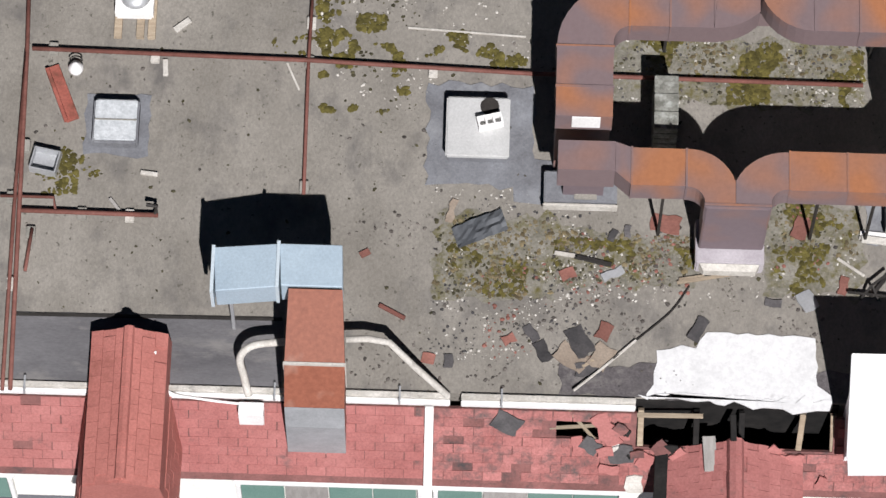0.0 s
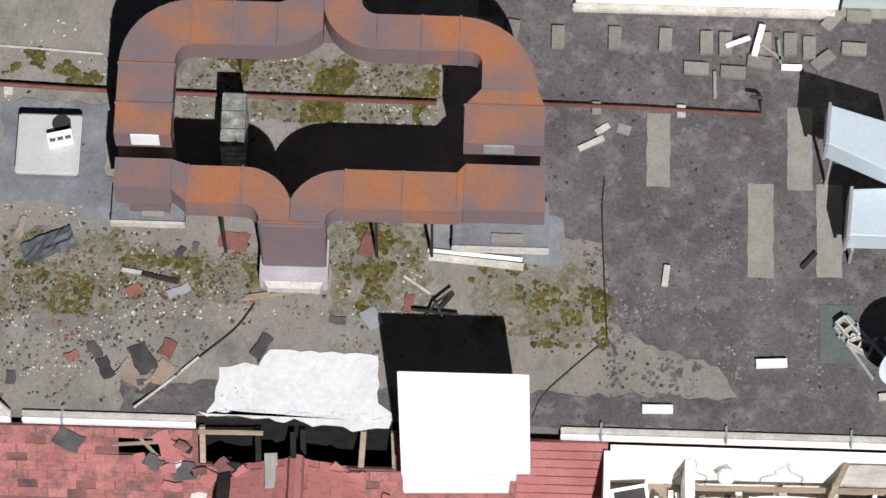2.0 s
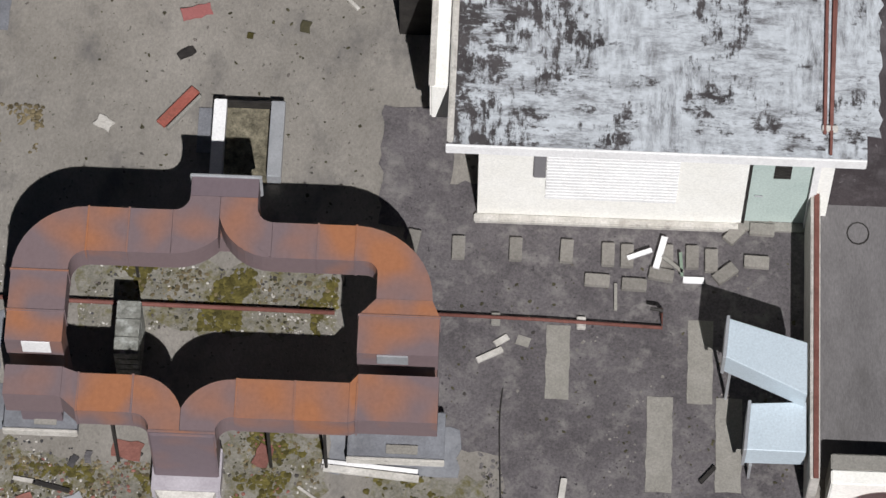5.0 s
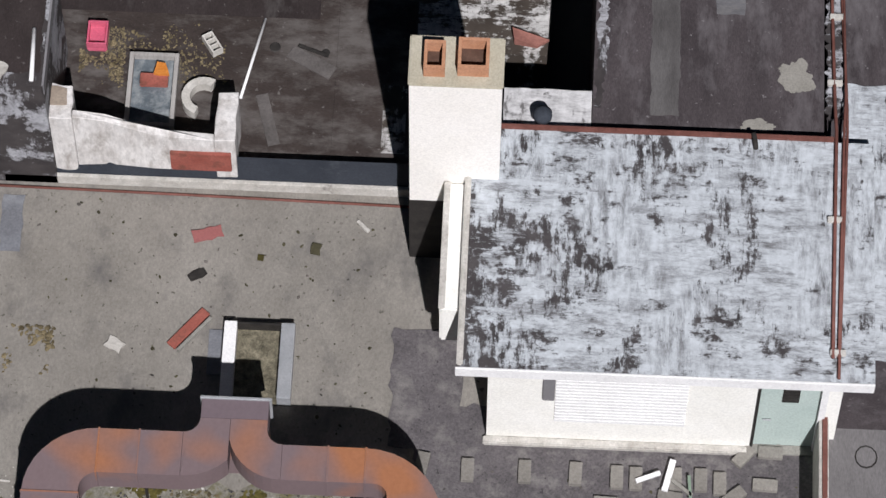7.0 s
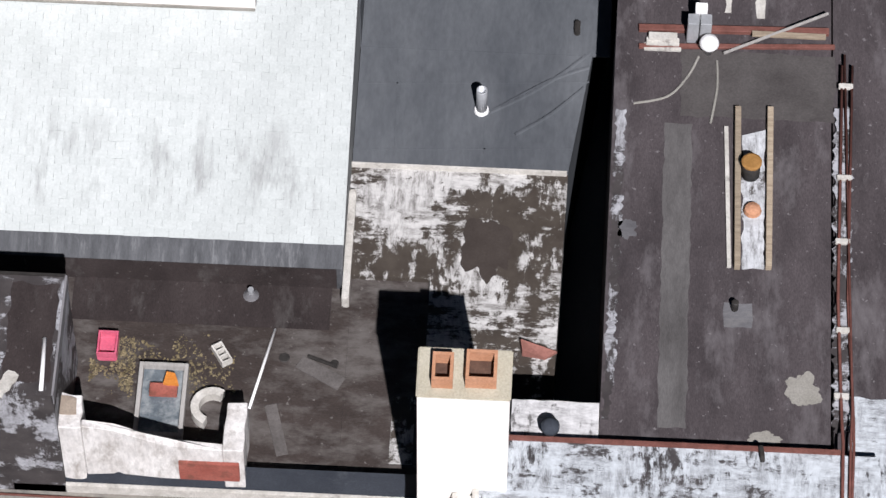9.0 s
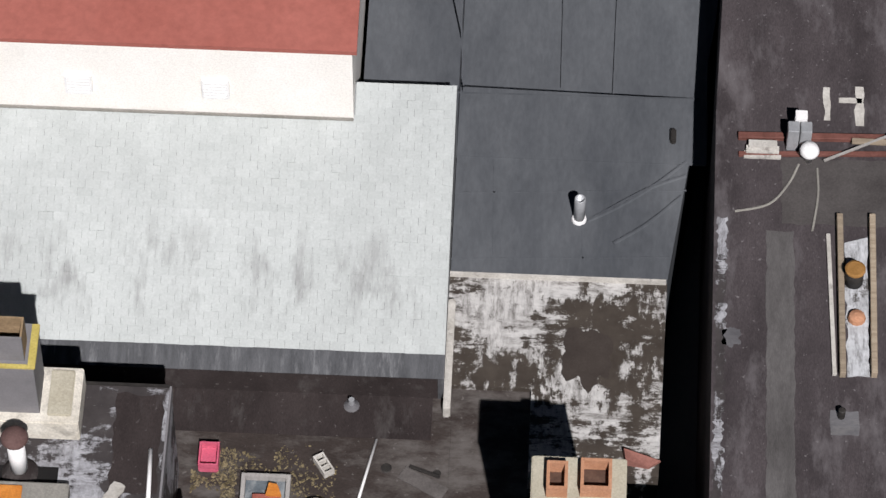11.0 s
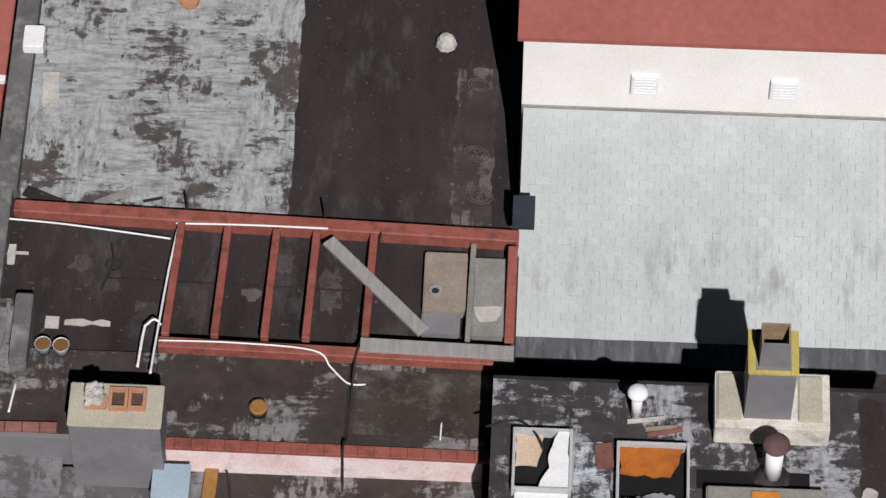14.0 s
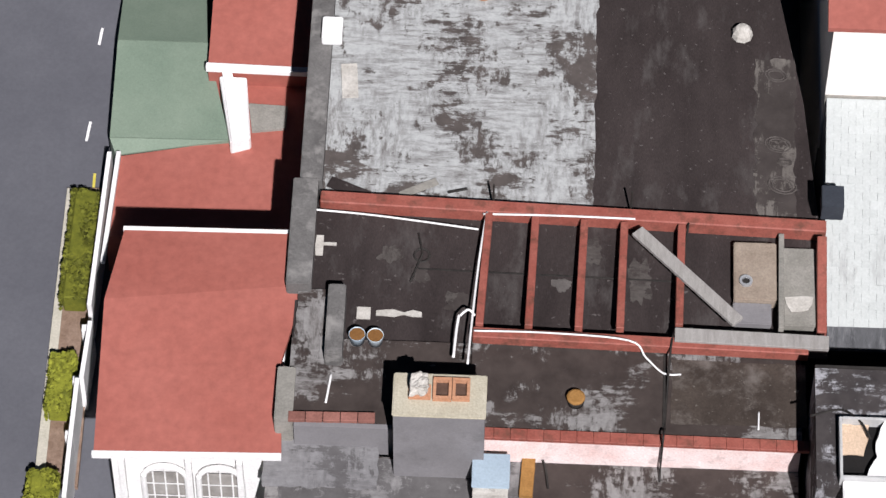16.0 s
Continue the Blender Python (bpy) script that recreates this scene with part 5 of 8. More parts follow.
# long wire from the outlet hood to the roof edge
solid("wire", tube_bm(curved([(-6.00, -1.25, 0.03), (-6.27, -1.67, 0.03), (-6.73, -2.10, 0.03), (-7.15, -2.49, 0.06)]), 0.014, 6), IRON, "dark bent rod lying across the roof", "rod")
solid("rod", tube_bm(curved([(-6.81, -2.17, 0.05), (-7.27, -2.60, 0.05), (-7.75, -3.04, 0.10)]), 0.022, 6), DIRTYWHITE, "thin white rod lying to the roof edge", "rod")
for pts in ([(-0.65, 1.06, 0.01), (-0.68, 0.49, 0.01), (-0.63, -0.63, 0.01), (-0.57, -1.66, 0.01)], [(-0.70, -1.77, 0.01), (-1.08, -2.13, 0.01), (-1.54, -2.61, 0.01), (-1.69, -2.98, 0.01)]):
    solid("crack_sealant", tube_bm(curved(pts), 0.014, 5), IRON, "dark sealed crack line in the roof", "crack", kind="structure")

# paver blocks in front of the shed
bmk = box_bm(-0.195, -0.1, 0.195, 0.1, 0, 0.09, 0.008)
mek = bpy.data.meshes.new("paver_block")
bmk.to_mesh(mek)
bmk.free()
mek.materials.append(BLOCKMAT)
for p, a in (((-2.15, 3.49, 0.00), 80), ((-1.43, 3.41, 0.00), 90), ((-0.53, 3.42, 0.00), 90), ((0.27, 3.42, 0.00), 88), ((0.92, 3.39, 0.00), 90), ((1.22, 3.38, 0.00), 90), ((1.84, 3.40, 0.00), 90), ((2.24, 3.40, 0.00), 90), ((2.54, 3.35, 0.00), 90), ((0.76, 2.94, 0.00), -2), ((1.34, 2.89, 0.00), -2), ((1.76, 3.08, 0.00), -8), ((2.91, 3.85, 0.00), 50), ((2.76, 3.14, 0.00), 40), ((3.33, 3.93, 0.00), -2), ((3.25, 3.36, 0.00), -2)):
    o = tagged(new("paver_block", mek), "flat grey cement block laid on the dark roof", "block", "cement blocks before the shed")
    o.matrix_basis = pose(p[0], p[1], 0.006, 0, 0, a)
for a, b, w, mat, lab in (((1.22, 3.31, 0.10), (1.60, 3.47, 0.10), .07, WHITE, "white painted lath lying over blocks"), ((1.67, 3.16, 0.10), (1.80, 3.70, 0.10), .1, WHITE, "white painted lath lying over blocks"),
                          ((2.10, 3.01, 0.02), (2.43, 3.01, 0.02), .1, WHITE, "white painted wood block"), ((1.05, 2.90, 0.02), (1.06, 2.44, 0.02), .05, STRIP, "pale narrow lath lying on asphalt"),
                          ((3.43, 4.11, 0.02), (3.85, 4.19, 0.02), .08, STRIP, "pale lath by the parapet"), ((1.76, 3.37, 0.10), (2.10, 3.10, 0.10), .06, CONC, "grey lath lying over blocks"),
                          ((2.05, 3.44, 0.10), (2.08, 3.04, 0.10), .05, GREENROOF, "green plastic strip over blocks")):
    solid("lath", bar(a, b, w, .05), mat, lab, "lath", "laths among the blocks")

# ---- east parapet, hoods and dish ----
EPX0, EPX1 = (4.00, 1.65, 1.20)[0], (4.15, 1.66, 1.20)[0]
SHY = (4.02, 4.05, 1.20)[1]
solid("parapet_east", box_bm(EPX0, (4.04, -0.72, 1.20)[1], EPX1, SHY, -1.0, 1.2, 0.015), DIRTYWHITE, "low rendered parapet with a worn white edge", "parapet", kind="structure")
solid("parapet_cap", box_bm(EPX0 + 0.05, (4.04, -0.72, 1.20)[1], EPX1 - 0.02, SHY, 1.204, 1.24), RUSTPIPE, "rusty brown capping on the parapet", "capping", kind="structure")
solid("roof_east", box_bm(EPX1, -0.225, 14, 5.0, STREET, 0.45), surface("grey_weathered_felt", (0.115, 0.108, 0.106), (0.185, 0.175, 0.172), 0.8, stretch=(1.6, 0.5, 1), stain=(0.09, 0.085, 0.08), stain_at=0.62), "weathered grey flat roof beyond the parapet", "roof", kind="structure")
ring = (4.80, 3.74, 0.45)
solid("roof_ring", tube_bm([(ring[0] + 0.17 * math.cos(t * 0.524), ring[1] + 0.19 * math.sin(t * 0.524), 0.455) for t in range(13)], 0.012, 5), IRON, "dark ring mark of a removed vent", "ring")
EW0 = (4.33, -0.31, 0.55)[0]
solid("wall_east_top", box_bm(EW0, -0.73, 14, -0.495, STREET, 1.05, 0.02), WHITEWALL, "thick white rendered wall", "wall", kind="structure")
solid("wall_east_coping", box_bm(EW0, -0.493, 14, -0.23, STREET, 1.04, 0.02), CONC, "pale grey cement coping behind the white wall", "coping", kind="structure")
solid("wall_east_low", box_bm(EW0, (4.44, -3.30, 0.45)[1], (4.61, -1.73, 0.45)[0], -0.735 - 0.01, STREET, 0.45, 0.02), HATCHWHITE, "stained pale concrete wall top", "wall", kind="structure")
solid("roof_red_east", box_bm((4.64, -1.64, 0.20)[0], -9, 14, (4.90, -0.71, 0.20)[1], STREET, 0.2), REDSHEET2, "dull red membrane roof", "roof", kind="structure")
solid("wall_shade_east", box_bm((4.64, -1.64, 0.20)[0], (4.90, -0.71, 0.20)[1], 14, -0.735, STREET, 0.3), REDSHEET2, "dark red flashing at the wall foot", "flashing", kind="structure")


def sheet_hood(name_pts, z_out, z_wall, label, gr):
    """A sheet-metal hood that stands off the parapet: outer end, sloping top, flanged mouth."""
    a, b, c, d = name_pts       # outer north, wall north, wall south, outer south
    t = thing("duct_hood", label, "air duct", gr, (d[0], d[1], 0))
    part("hood_body", prism_bm([a, b, c, d], [z_out - 0.55, z_wall - 0.5, z_wall - 0.5, z_out - 0.55], [z_out, z_wall, z_wall, z_out], 0.012), ICEMETAL, t)
    u = (Vector(a) - Vector(d)).normalized()
    lip0, lip1 = Vector(d) - u * 0.03, Vector(a) + u * 0.03
    part("mouth_flange", bar((lip0.x - 0.02, lip0.y, z_out - 0.57), (lip1.x - 0.02, lip1.y, z_out - 0.57), 0.05, 0.61), GALV, t)
    for p in (a, d):
        part("leg", box_bm(p[0] + 0.08, p[1] - 0.03, p[0] + 0.12, p[1] + 0.03, 0, z_out - 0.56), GALV, t)


sheet_hood(((2.74, 1.68, 1.60), (3.92, 1.33, 1.60), (3.92, 0.47, 1.60), (2.69, 1.04, 1.60)), 1.6, 1.6, "tapering ice-blue sheet-metal hood against the parapet", "metal hoods")
sheet_hood(((3.11, 0.51, 1.10), (3.95, 0.57, 1.10), (3.95, -0.26, 1.10), (3.05, -0.25, 1.10)), 1.1, 1.1, "square ice-blue sheet-metal hood against the parapet", "metal hoods")
solid("steel_plate", box_bm(2.69, -1.94, 3.29, -0.98, 0.0, 0.02), TEAL, "thin teal-grey metal plate on the roof", "plate")


def dish(c, r, normal, label, feet):
    d = thing("satellite_dish", label, "satellite dish", "satellite dishes", feet)
    prof = [(r * k / 6, 0.16 * r * (k / 6) ** 2 * 1.6) for k in range(1, 7)] + [(r * k / 6 - 0.002, 0.16 * r * (k / 6) ** 2 * 1.6 + 0.015) for k in range(6, 0, -1)]
    bm = lathe_bm(prof, 0, 0, 0, 32)
    m = Matrix.Translation(c) @ Vector(normal).to_track_quat("Z", "Y").to_matrix().to_4x4()
    bmesh.ops.transform(bm, matrix=m, verts=bm.verts[:])
    refl = part("reflector", bm, DISHWHITE, d, smooth=True)
    n = Vector(normal).normalized()
    f = Vector(c) + n * 0.62 * r + Vector((0.1, -0.45, -0.1)) * r
    part("feed_arm", tube_bm([Vector(c) + Vector((0, -0.8, -0.25)) * r * 0.8, f], 0.02, 6), GALV, refl)
    part("feed_horn", lathe_bm([(.03, 0), (.05, .02), (.05, .1), (.03, .12)], f.x, f.y, f.z - 0.05, 10), WHITE, d)
    part("mast", tube_bm([(feet[0], feet[1], feet[2]), Vector(c) - n * 0.05], 0.03, 8), GALV, d)
    return d


dc = (3.91, -2.14, 1.00)
d1 = dish(dc, 0.52, (0.376, -0.857, 0.346), "white satellite dish on a weighted roof frame", ((3.45, -1.61, 0.00)[0] + 0.25, (3.45, -1.50, 0.00)[1], 0.0))
for a, b in (((2.92, -1.36, 0.05), (3.50, -2.21, 0.05)), ((2.97, -1.54, 0.05), (3.28, -1.30, 0.05)), ((3.20, -1.77, 0.05), (3.58, -1.53, 0.05)), ((3.10, -1.17, 0.05), (3.80, -1.97, 0.05))):
    part("base_rail", bar(a, b, 0.05, 0.05), GALV, d1)
hollow_block((3.11, -1.42, 0.03), -0.9, 0, "pale hollow block weighing down the dish frame", DIRTYWHITE, 2)
hollow_block((3.30, -1.67, 0.03), -0.5, 0, "pale hollow block weighing down the dish frame", DIRTYWHITE, 2)
dish((5.26, -1.33, 1.00), 0.52, (0.09, -0.95, 0.22), "white satellite dish on the red roof", (5.33, -0.87, 0.20))
solid("dish_cable", tube_bm(curved([(5.11, -1.26, 0.22), (5.15, -2.00, 0.22), (4.97, -2.73, 0.22), (4.63, -3.15, 0.24)]), 0.014, 5), IRON, "black dish cable on the red roof", "cable")

# ---- the shed on the roof ----
SHX0, SHX1 = (-1.16, 4.74, 0.00)[0], (4.24, 4.99, 0.00)[0]
SHY0 = (-1.13, 4.02, 0.05)[1]
SRX0, SRX1, SRY0, SRY1 = (-1.65, 5.96, 2.66)[0], (4.73, 6.26, 2.66)[0], (1.53, 3.92, 2.66)[1], (1.25, 8.12, 2.75)[1]
solid("shed_wall_south", box_bm(SHX0, SHY0, (2.99, 4.28, 1.00)[0], SHY0 + 0.2, -0.01, 2.45), WHITEWALL, "sunlit white rendered shed wall", "wall", kind="structure")
DX0, DX1 = (2.99, 4.28, 1.00)[0], (4.05, 4.32, 1.00)[0]
solid("shed_wall_lintel", box_bm(DX0, SHY0, DX1, SHY0 + 0.2, 2.25, 2.45), WHITEWALL, "white rendered lintel over the door", "wall", kind="structure")
solid("shed_wall_south_east", box_bm(DX1, SHY0, SHX1 + 0.05, SHY0 + 0.2, -0.01, 2.45), WHITEWALL, "white rendered shed wall beside the door", "wall", kind="structure")
solid("shed_walls", prism_bm([(SHX0, SHY0 + 0.2), (SHX1 + .05, SHY0 + 0.2), (SHX1 + .05, SRY1 - 0.1), (SHX0, SRY1 - 0.1)], -0.01, 2.45), WHITEWALL, "white rendered shed walls", "wall", kind="structure")
dr = tagged(new("door_shed"), "pale green panelled metal door with a small louvre", "door", kind="structure")
leaf = part("door_leaf", box_bm(DX0 + 0.06, SHY0 + 0.06, DX1 - 0.08, SHY0 + 0.11, 0.05, 2.25), surface("pale_green_door", (0.42, 0.5, 0.46), (0.5, 0.58, 0.53), 1.4, rough=0.5, bump=0.08), dr)
part("door_frame", box_bm(DX1 - 0.075, SHY0 - 0.03, DX1 + 0.03, SHY0 + 0.12, 0.0, 2.3), WHITE, dr)
# left jamb is near-black: the shadow beside the door put into its colour
part("door_frame", box_bm(DX0, SHY0 + 0.01, DX0 + 0.055, SHY0 + 0.12, 0.0, 2.3), IRON, dr)
part("door_sill", box_bm(DX0, SHY0 - 0.1, DX1, SHY0 + 0.055, -0.004, 0.05), CONC, dr)
xm = (DX0 + DX1) / 2
for i in range(4):
    part("louvre_slat", box_bm(xm - 0.13, SHY0 + 0.035, xm + 0.13, SHY0 + 0.058, 1.62 + i * 0.11, 1.69 + i * 0.11), IRON, leaf)
part("door_handle", tube_bm([(DX0 + 0.15, SHY0 + 0.03, 1.0), (DX0 + 0.28, SHY0 + 0.03, 1.0)], 0.015, 6), GALV, leaf)
rl = tagged(new("roller_shutter"), "white slatted shutter across the shed wall", "shutter", kind="structure")
x0, x1 = (-0.11, 3.90, 1.90)[0], (1.93, 4.00, 1.90)[0]
for i in range(16):
    part("slat", box_bm(x0, SHY0 - 0.035, x1, SHY0 - 0.002, 0.75 + i * 0.105, 0.83 + i * 0.105, 0.006), WHITE, rl)
# grey box added to stand in for a shadow on the wall
solid("wall_shadow_panel", box_bm((-0.31, 3.95, 2.00)[0], SHY0 - .05, (-0.12, 3.95, 2.00)[0], SHY0 - .002, 1.5, 2.4, .01), GREYWALL, "added grey panel drawn as a shadow beside the shutter", "flap")
solid("shed_plinth", box_bm(SHX0 - 0.05, SHY0 - 0.14, DX0 - 0.02, SHY0 - 0.002, -0.01, 0.1, 0.02), DIRTYWHITE, "chipped white plinth along the shed wall", "plinth", kind="structure")
solid("roof_shed", box_bm(SRX0, SRY0, SRX1, SRY1, 2.47, 2.66), SHEDROOF, "flat shed roof with peeling silver-white paint", "roof", kind="structure")
solid("shed_fascia", box_bm(SRX0 - 0.015, SRY0 - 0.04, SRX1, SRY0 - 0.002, 2.41, 2.67, 0.01), WHITE, "white fascia board along the shed roof", "fascia", kind="structure")
solid("shed_kerb_west", box_bm(SRX0, SRY0 + 0.01, SRX0 + 0.1, SRY1, 2.662, 2.72, 0.02), DIRTYWHITE, "pale upstand along the roof edge", "kerb", kind="structure")
solid("shed_kerb_north", box_bm(SRX0, SRY1, (4.12, 8.17, 2.75)[0], SRY1 + 0.08, 2.3, 2.72, 0.015), RUSTPIPE, "rust-red edging along the roof", "kerb", kind="structure")
bx = thing("gutter_tank", "long white rendered box on the shed's side wall", "box", at=(-1.84, 7.27, 0.00))
x0, y0, x1, y1 = -1.95, 4.94, -1.60, 7.17
part("box_body", box_bm(x0, y0, SHX0 - 0.004, y1, 1.5, 2.56, 0.03), WHITEWALL, bx)
part("box_lip", box_bm(x0 - 0.02, y0, x0 + 0.08, y1, 2.562, 2.6, 0.01), DIRTYWHITE, bx)
# pipes along the shed's east side
pipe_run([(4.21, 16.0, 2.44), (4.31, 9.1, 2.48), (4.26, 8.3, 2.72), (4.17, 4.3, 2.72)], 0.022, "rust-red pipe along the roof edge")
pipe_run([(4.17, 15.77, 2.44), (4.09, 11.15, 2.44), (4.14, 8.9, 2.46), (4.14, 8.3, 2.72), (4.08, 4.3, 2.72)], 0.028, "rust-red pipe along the roof edge")
pipe_run([(4.34, 15.78, 2.44), (4.25, 11.15, 2.44), (4.33, 8.9, 2.46), (4.31, 8.3, 2.72), (4.17, 3.95, 2.72)], 0.024, "thin rust-red pipe along the roof edge")
cl = box_bm(-0.12, -0.05, 0.12, 0.05, 0, 0.07, 0.01)
mcl = bpy.data.meshes.new("pipe_clamp")
cl.to_mesh(mcl)
cl.free()
mcl.materials.append(DIRTYWHITE)
for p in ((4.23, 15.35, 2.41), (4.20, 13.51, 2.41), (4.17, 12.26, 2.41), (4.18, 10.56, 2.41), (4.14, 9.33, 2.41), (4.12, 6.71, 2.67), (4.16, 4.40, 2.67)):
    o = tagged(new("pipe_clamp", mcl), "pale bracket holding two roof pipes", "bracket", "pipe brackets")
    o.location = (p[0], p[1], p[2] + 0.0)

# ---- chimney by the shed ----
CZ = 5.5
ch = thing("chimney", "tall cream rendered chimney with two clay flues", "chimney", "chimneys", (-1.80, 8.43, 0.00))
x0, y0, x1, y1 = -2.54, 7.18, -1.10, 8.07
part("shaft", box_bm(x0 + 0.02, y0 + 0.02, x1 - 0.02, y1 - 0.02, 1.9, CZ - 0.05), CREAM, ch)
part("cap", box_bm(x0, y0, x1, y1, CZ - 0.045, CZ, 0.02), CHIMCAP, ch, "yellowed cement cap")
# black foot stands in for the shadow on the lower shaft
part("foot", box_bm(x0 + 0.01, y0 + 0.01, x1 - 0.01, y1 - 0.01, 0.0, 1.895, 0.01), IRON, ch, "lower shaft painted black for shadow")


def flue(x0, y0, x1, y1, z, parent, h=0.24, inner=None):
    w = 0.05
    bm = bmesh.new()
    for q in ((x0, y0, x1, y0 + w), (x0, y1 - w, x1, y1), (x0, y0 + w, x0 + w, y1 - w), (x1 - w, y0 + w, x1, y1 - w)):
        add_box(bm, *q, z, z + h)
    f = part("flue", bm, CLAY, parent, "square clay flue")
    # shallow floor; its dark colour replaces the flue's own shade
    part("flue_shaft", box_bm(x0 + w, y0 + w, x1 - w, y1 - w, z + 0.002, z + 0.006), inner or FLUESHADE, parent, "shallow flue bottom darkened as if in shade")


flue(-2.31, 7.34, -1.99, 7.83, CZ, ch, 0.26)
flue(-1.80, 7.37, -1.33, 7.9, CZ, ch, 0.26)

# ---- terrace and strip north of the main roof ----
TZ = 0.98          # felt terrace, rising gently to the north
N1 = N_EDGE
SLN = N_EDGE + 0.14
solid("wall_north_step", box_bm(-9.2, N1, (-2.45, 8.17, 0.60)[0], N1 + 0.07, -0.5, 0.24, 0.015), DIRTYWHITE, "low white upstand along the north side", "upstand", kind="structure")
solid("step_membrane", prism_bm([(-9.9, N1 + 0.072), (-2.56, N1 + 0.072), (-2.56, SLN), (-9.9, SLN)], STREET, [0.2, 0.2, 0.86, 0.86]), BLUESLATE, "steep dark slate-blue membrane face", "flashing", kind="structure")
TX0, TX1 = (-8.39, 10.50, 0.45)[0], (-2.70, 10.12, 0.45)[0]
TY0, TY1 = SLN + 0.04, (-6.11, 12.67, 0.48)[1]


def tz(y):
    return 0.45 + 0.01 * (y - 8.4)


TXE = (-2.68, 10.13, 0.45)[0] + 0.1
TXM, TYM = (-3.89, 11.60, 0.45)[0], (-3.16, 12.34, 0.45)[1]
solid("roof_terrace", prism_bm([(TX0 - 0.3, TY0), (TXM, TY0), (TXM, TY1 + 0.4), (TX0 - 0.3, TY1 + 0.4)], STREET, [tz(TY0), tz(TY0), tz(TY1 + 0.4), tz(TY1 + 0.4)]), FELT_BROWN, "brown felt terrace roof", "roof", kind="structure")
solid("roof_terrace_east", prism_bm([(TXM + .002, TY0), (TXE, TY0), (TXE, TYM), (TXM + .002, TYM)], STREET, [tz(TY0), tz(TY0), tz(TYM), tz(TYM)]), FELT_BROWN, "brown felt terrace roof by the chimney", "roof", kind="structure")
solid("felt_panel", (lambda q: prism_bm(rect(*q), [tz(q[1]), tz(q[1]), tz(q[3]), tz(q[3])], [tz(q[1]) + .01, tz(q[1]) + .01, tz(q[3]) + .01, tz(q[3]) + .01]))((-8.54, 11.32, -4.21, 12.69)), FELT, "darker felt sheet with lapped edges", "roof patch", kind="structure")
FLAPGREY = surface("weathered_grey_felt", (0.075, 0.067, 0.062), (0.135, 0.122, 0.114), 3.0, bump=0.3)
solid("felt_lap", bar((-8.32, 11.19, 0.45), (-4.15, 11.42, 0.45), .02, .012), DULLSTRIP, "faint lap line in the felt", "lap", kind="structure")
solid("cement_patch", (lambda q: prism_bm(rect(*q), [tz(q[1]), tz(q[1]), tz(q[3]), tz(q[3])], [tz(q[1]) + .006, tz(q[1]) + .006, tz(q[3]) + .006, tz(q[3]) + .006]))((-3.08, 8.84, -2.70, 10.11)), PATCHROOF, "limewashed patch by the chimney", "roof patch", kind="structure")
# sunken skylight with debris
sk = thing("terrace_skylight", "broken terrace skylight with cloudy glass and orange cloth", "skylight", at=(-6.91, 9.81, 0.45))
x0, y0, x1, y1 = -7.28, 9.05, -6.47, 10.44
TZ = tz((y0 + y1) / 2)
for q in ((x0, y0, x0 + .07, y1), (x1 - .07, y0, x1, y1), (x0 + .071, y0, x1 - .071, y0 + .07), (x0 + .071, y1 - .07, x1 - .071, y1)):
    part("frame", box_bm(*q, TZ, TZ + 0.22, 0.008), GREYTIMBER, sk)
part("glass", box_bm(x0 + .071, y0 + .071, x1 - .071, y1 - .071, TZ + 0.06, TZ + 0.09), WATER, sk, "cloudy stained glass")
part("hood_board", box_bm(x0 + 0.2, y1 - 0.6, x0 + 0.66, y1 - 0.38, TZ + 0.095, TZ + 0.2, 0.01), REDBEAM, sk, "red metal tray")
bmc = prism_bm(ragged([(x0 + .42, y1 - .42), (x0 + .68, y1 - .44), (x0 + .6, y1 - .22), (x0 + .46, y1 - .2)], .08, .02, 3), TZ + 0.2, TZ + 0.26)
part("cloth", bmc, ORANGE, sk, "orange cloth")
# white masonry round the skylight
wl = thing("low_wall", "crumbling whitewashed wall round the terrace skylight", "wall", at=(-7.01, 8.85, 0.45))
part("wall_face", prism_bm([(-7.96, 8.36), (-7.45, 8.40), (-6.7, 8.35), (-5.72, 8.35), (-5.72, 8.48), (-6.7, 8.48), (-7.45, 8.54), (-7.96, 8.5)], [0.5] * 8, [2.06, 1.9, 1.6, 1.5, 1.5, 1.6, 1.9, 2.06], 0.012), LIMEWALL, wl)
part("wall_return", prism_bm(ragged([(-5.715, 8.35), (-5.38, 8.36), (-5.38, 9.27), (-5.7, 9.25)], .2, .015, 8), 0.3, 1.5, 0.012), LIMEWALL, wl)
part("pier", prism_bm(ragged([(-8.56, 8.38), (-7.965, 8.38), (-8.0, 8.99), (-8.5, 9.03)], .14, .02, 9), 0.3, 1.98, 0.015), LIMEWALL, wl, "broken whitewashed pier")
part("pier_core", prism_bm(ragged([(-8.46, 8.6), (-8.06, 8.62), (-8.08, 8.9), (-8.4, 8.95)], .12, .03, 10), 1.9, 2.02), PLYWOOD, wl, "bared brown core of the pier")
part("half_ring", prism_bm(arc(*(-6.02, 9.66, 0.51)[:2], 0.36, 60, 250, 12) + arc(*(-6.02, 9.66, 0.51)[:2], 0.22, 250, 60, 12), TZ, TZ + 0.2), DIRTYWHITE, wl, "broken white concrete ring")
solid("metal_sheet", box_bm(-6.44, N1 + 0.0, -5.46, N1 + 0.07, 0.6, 1.13, 0.01), REDBEAM, "red metal panel hung on the slate-blue flashing", "panel")
rb = thing("pink_basin", "bright pink plastic basin on the felt", "basin", at=(-7.86, 10.83, 0.45))
x0, y0, x1, y1 = -8.01, 10.53, -7.68, 10.98
TZ = tz(y0)
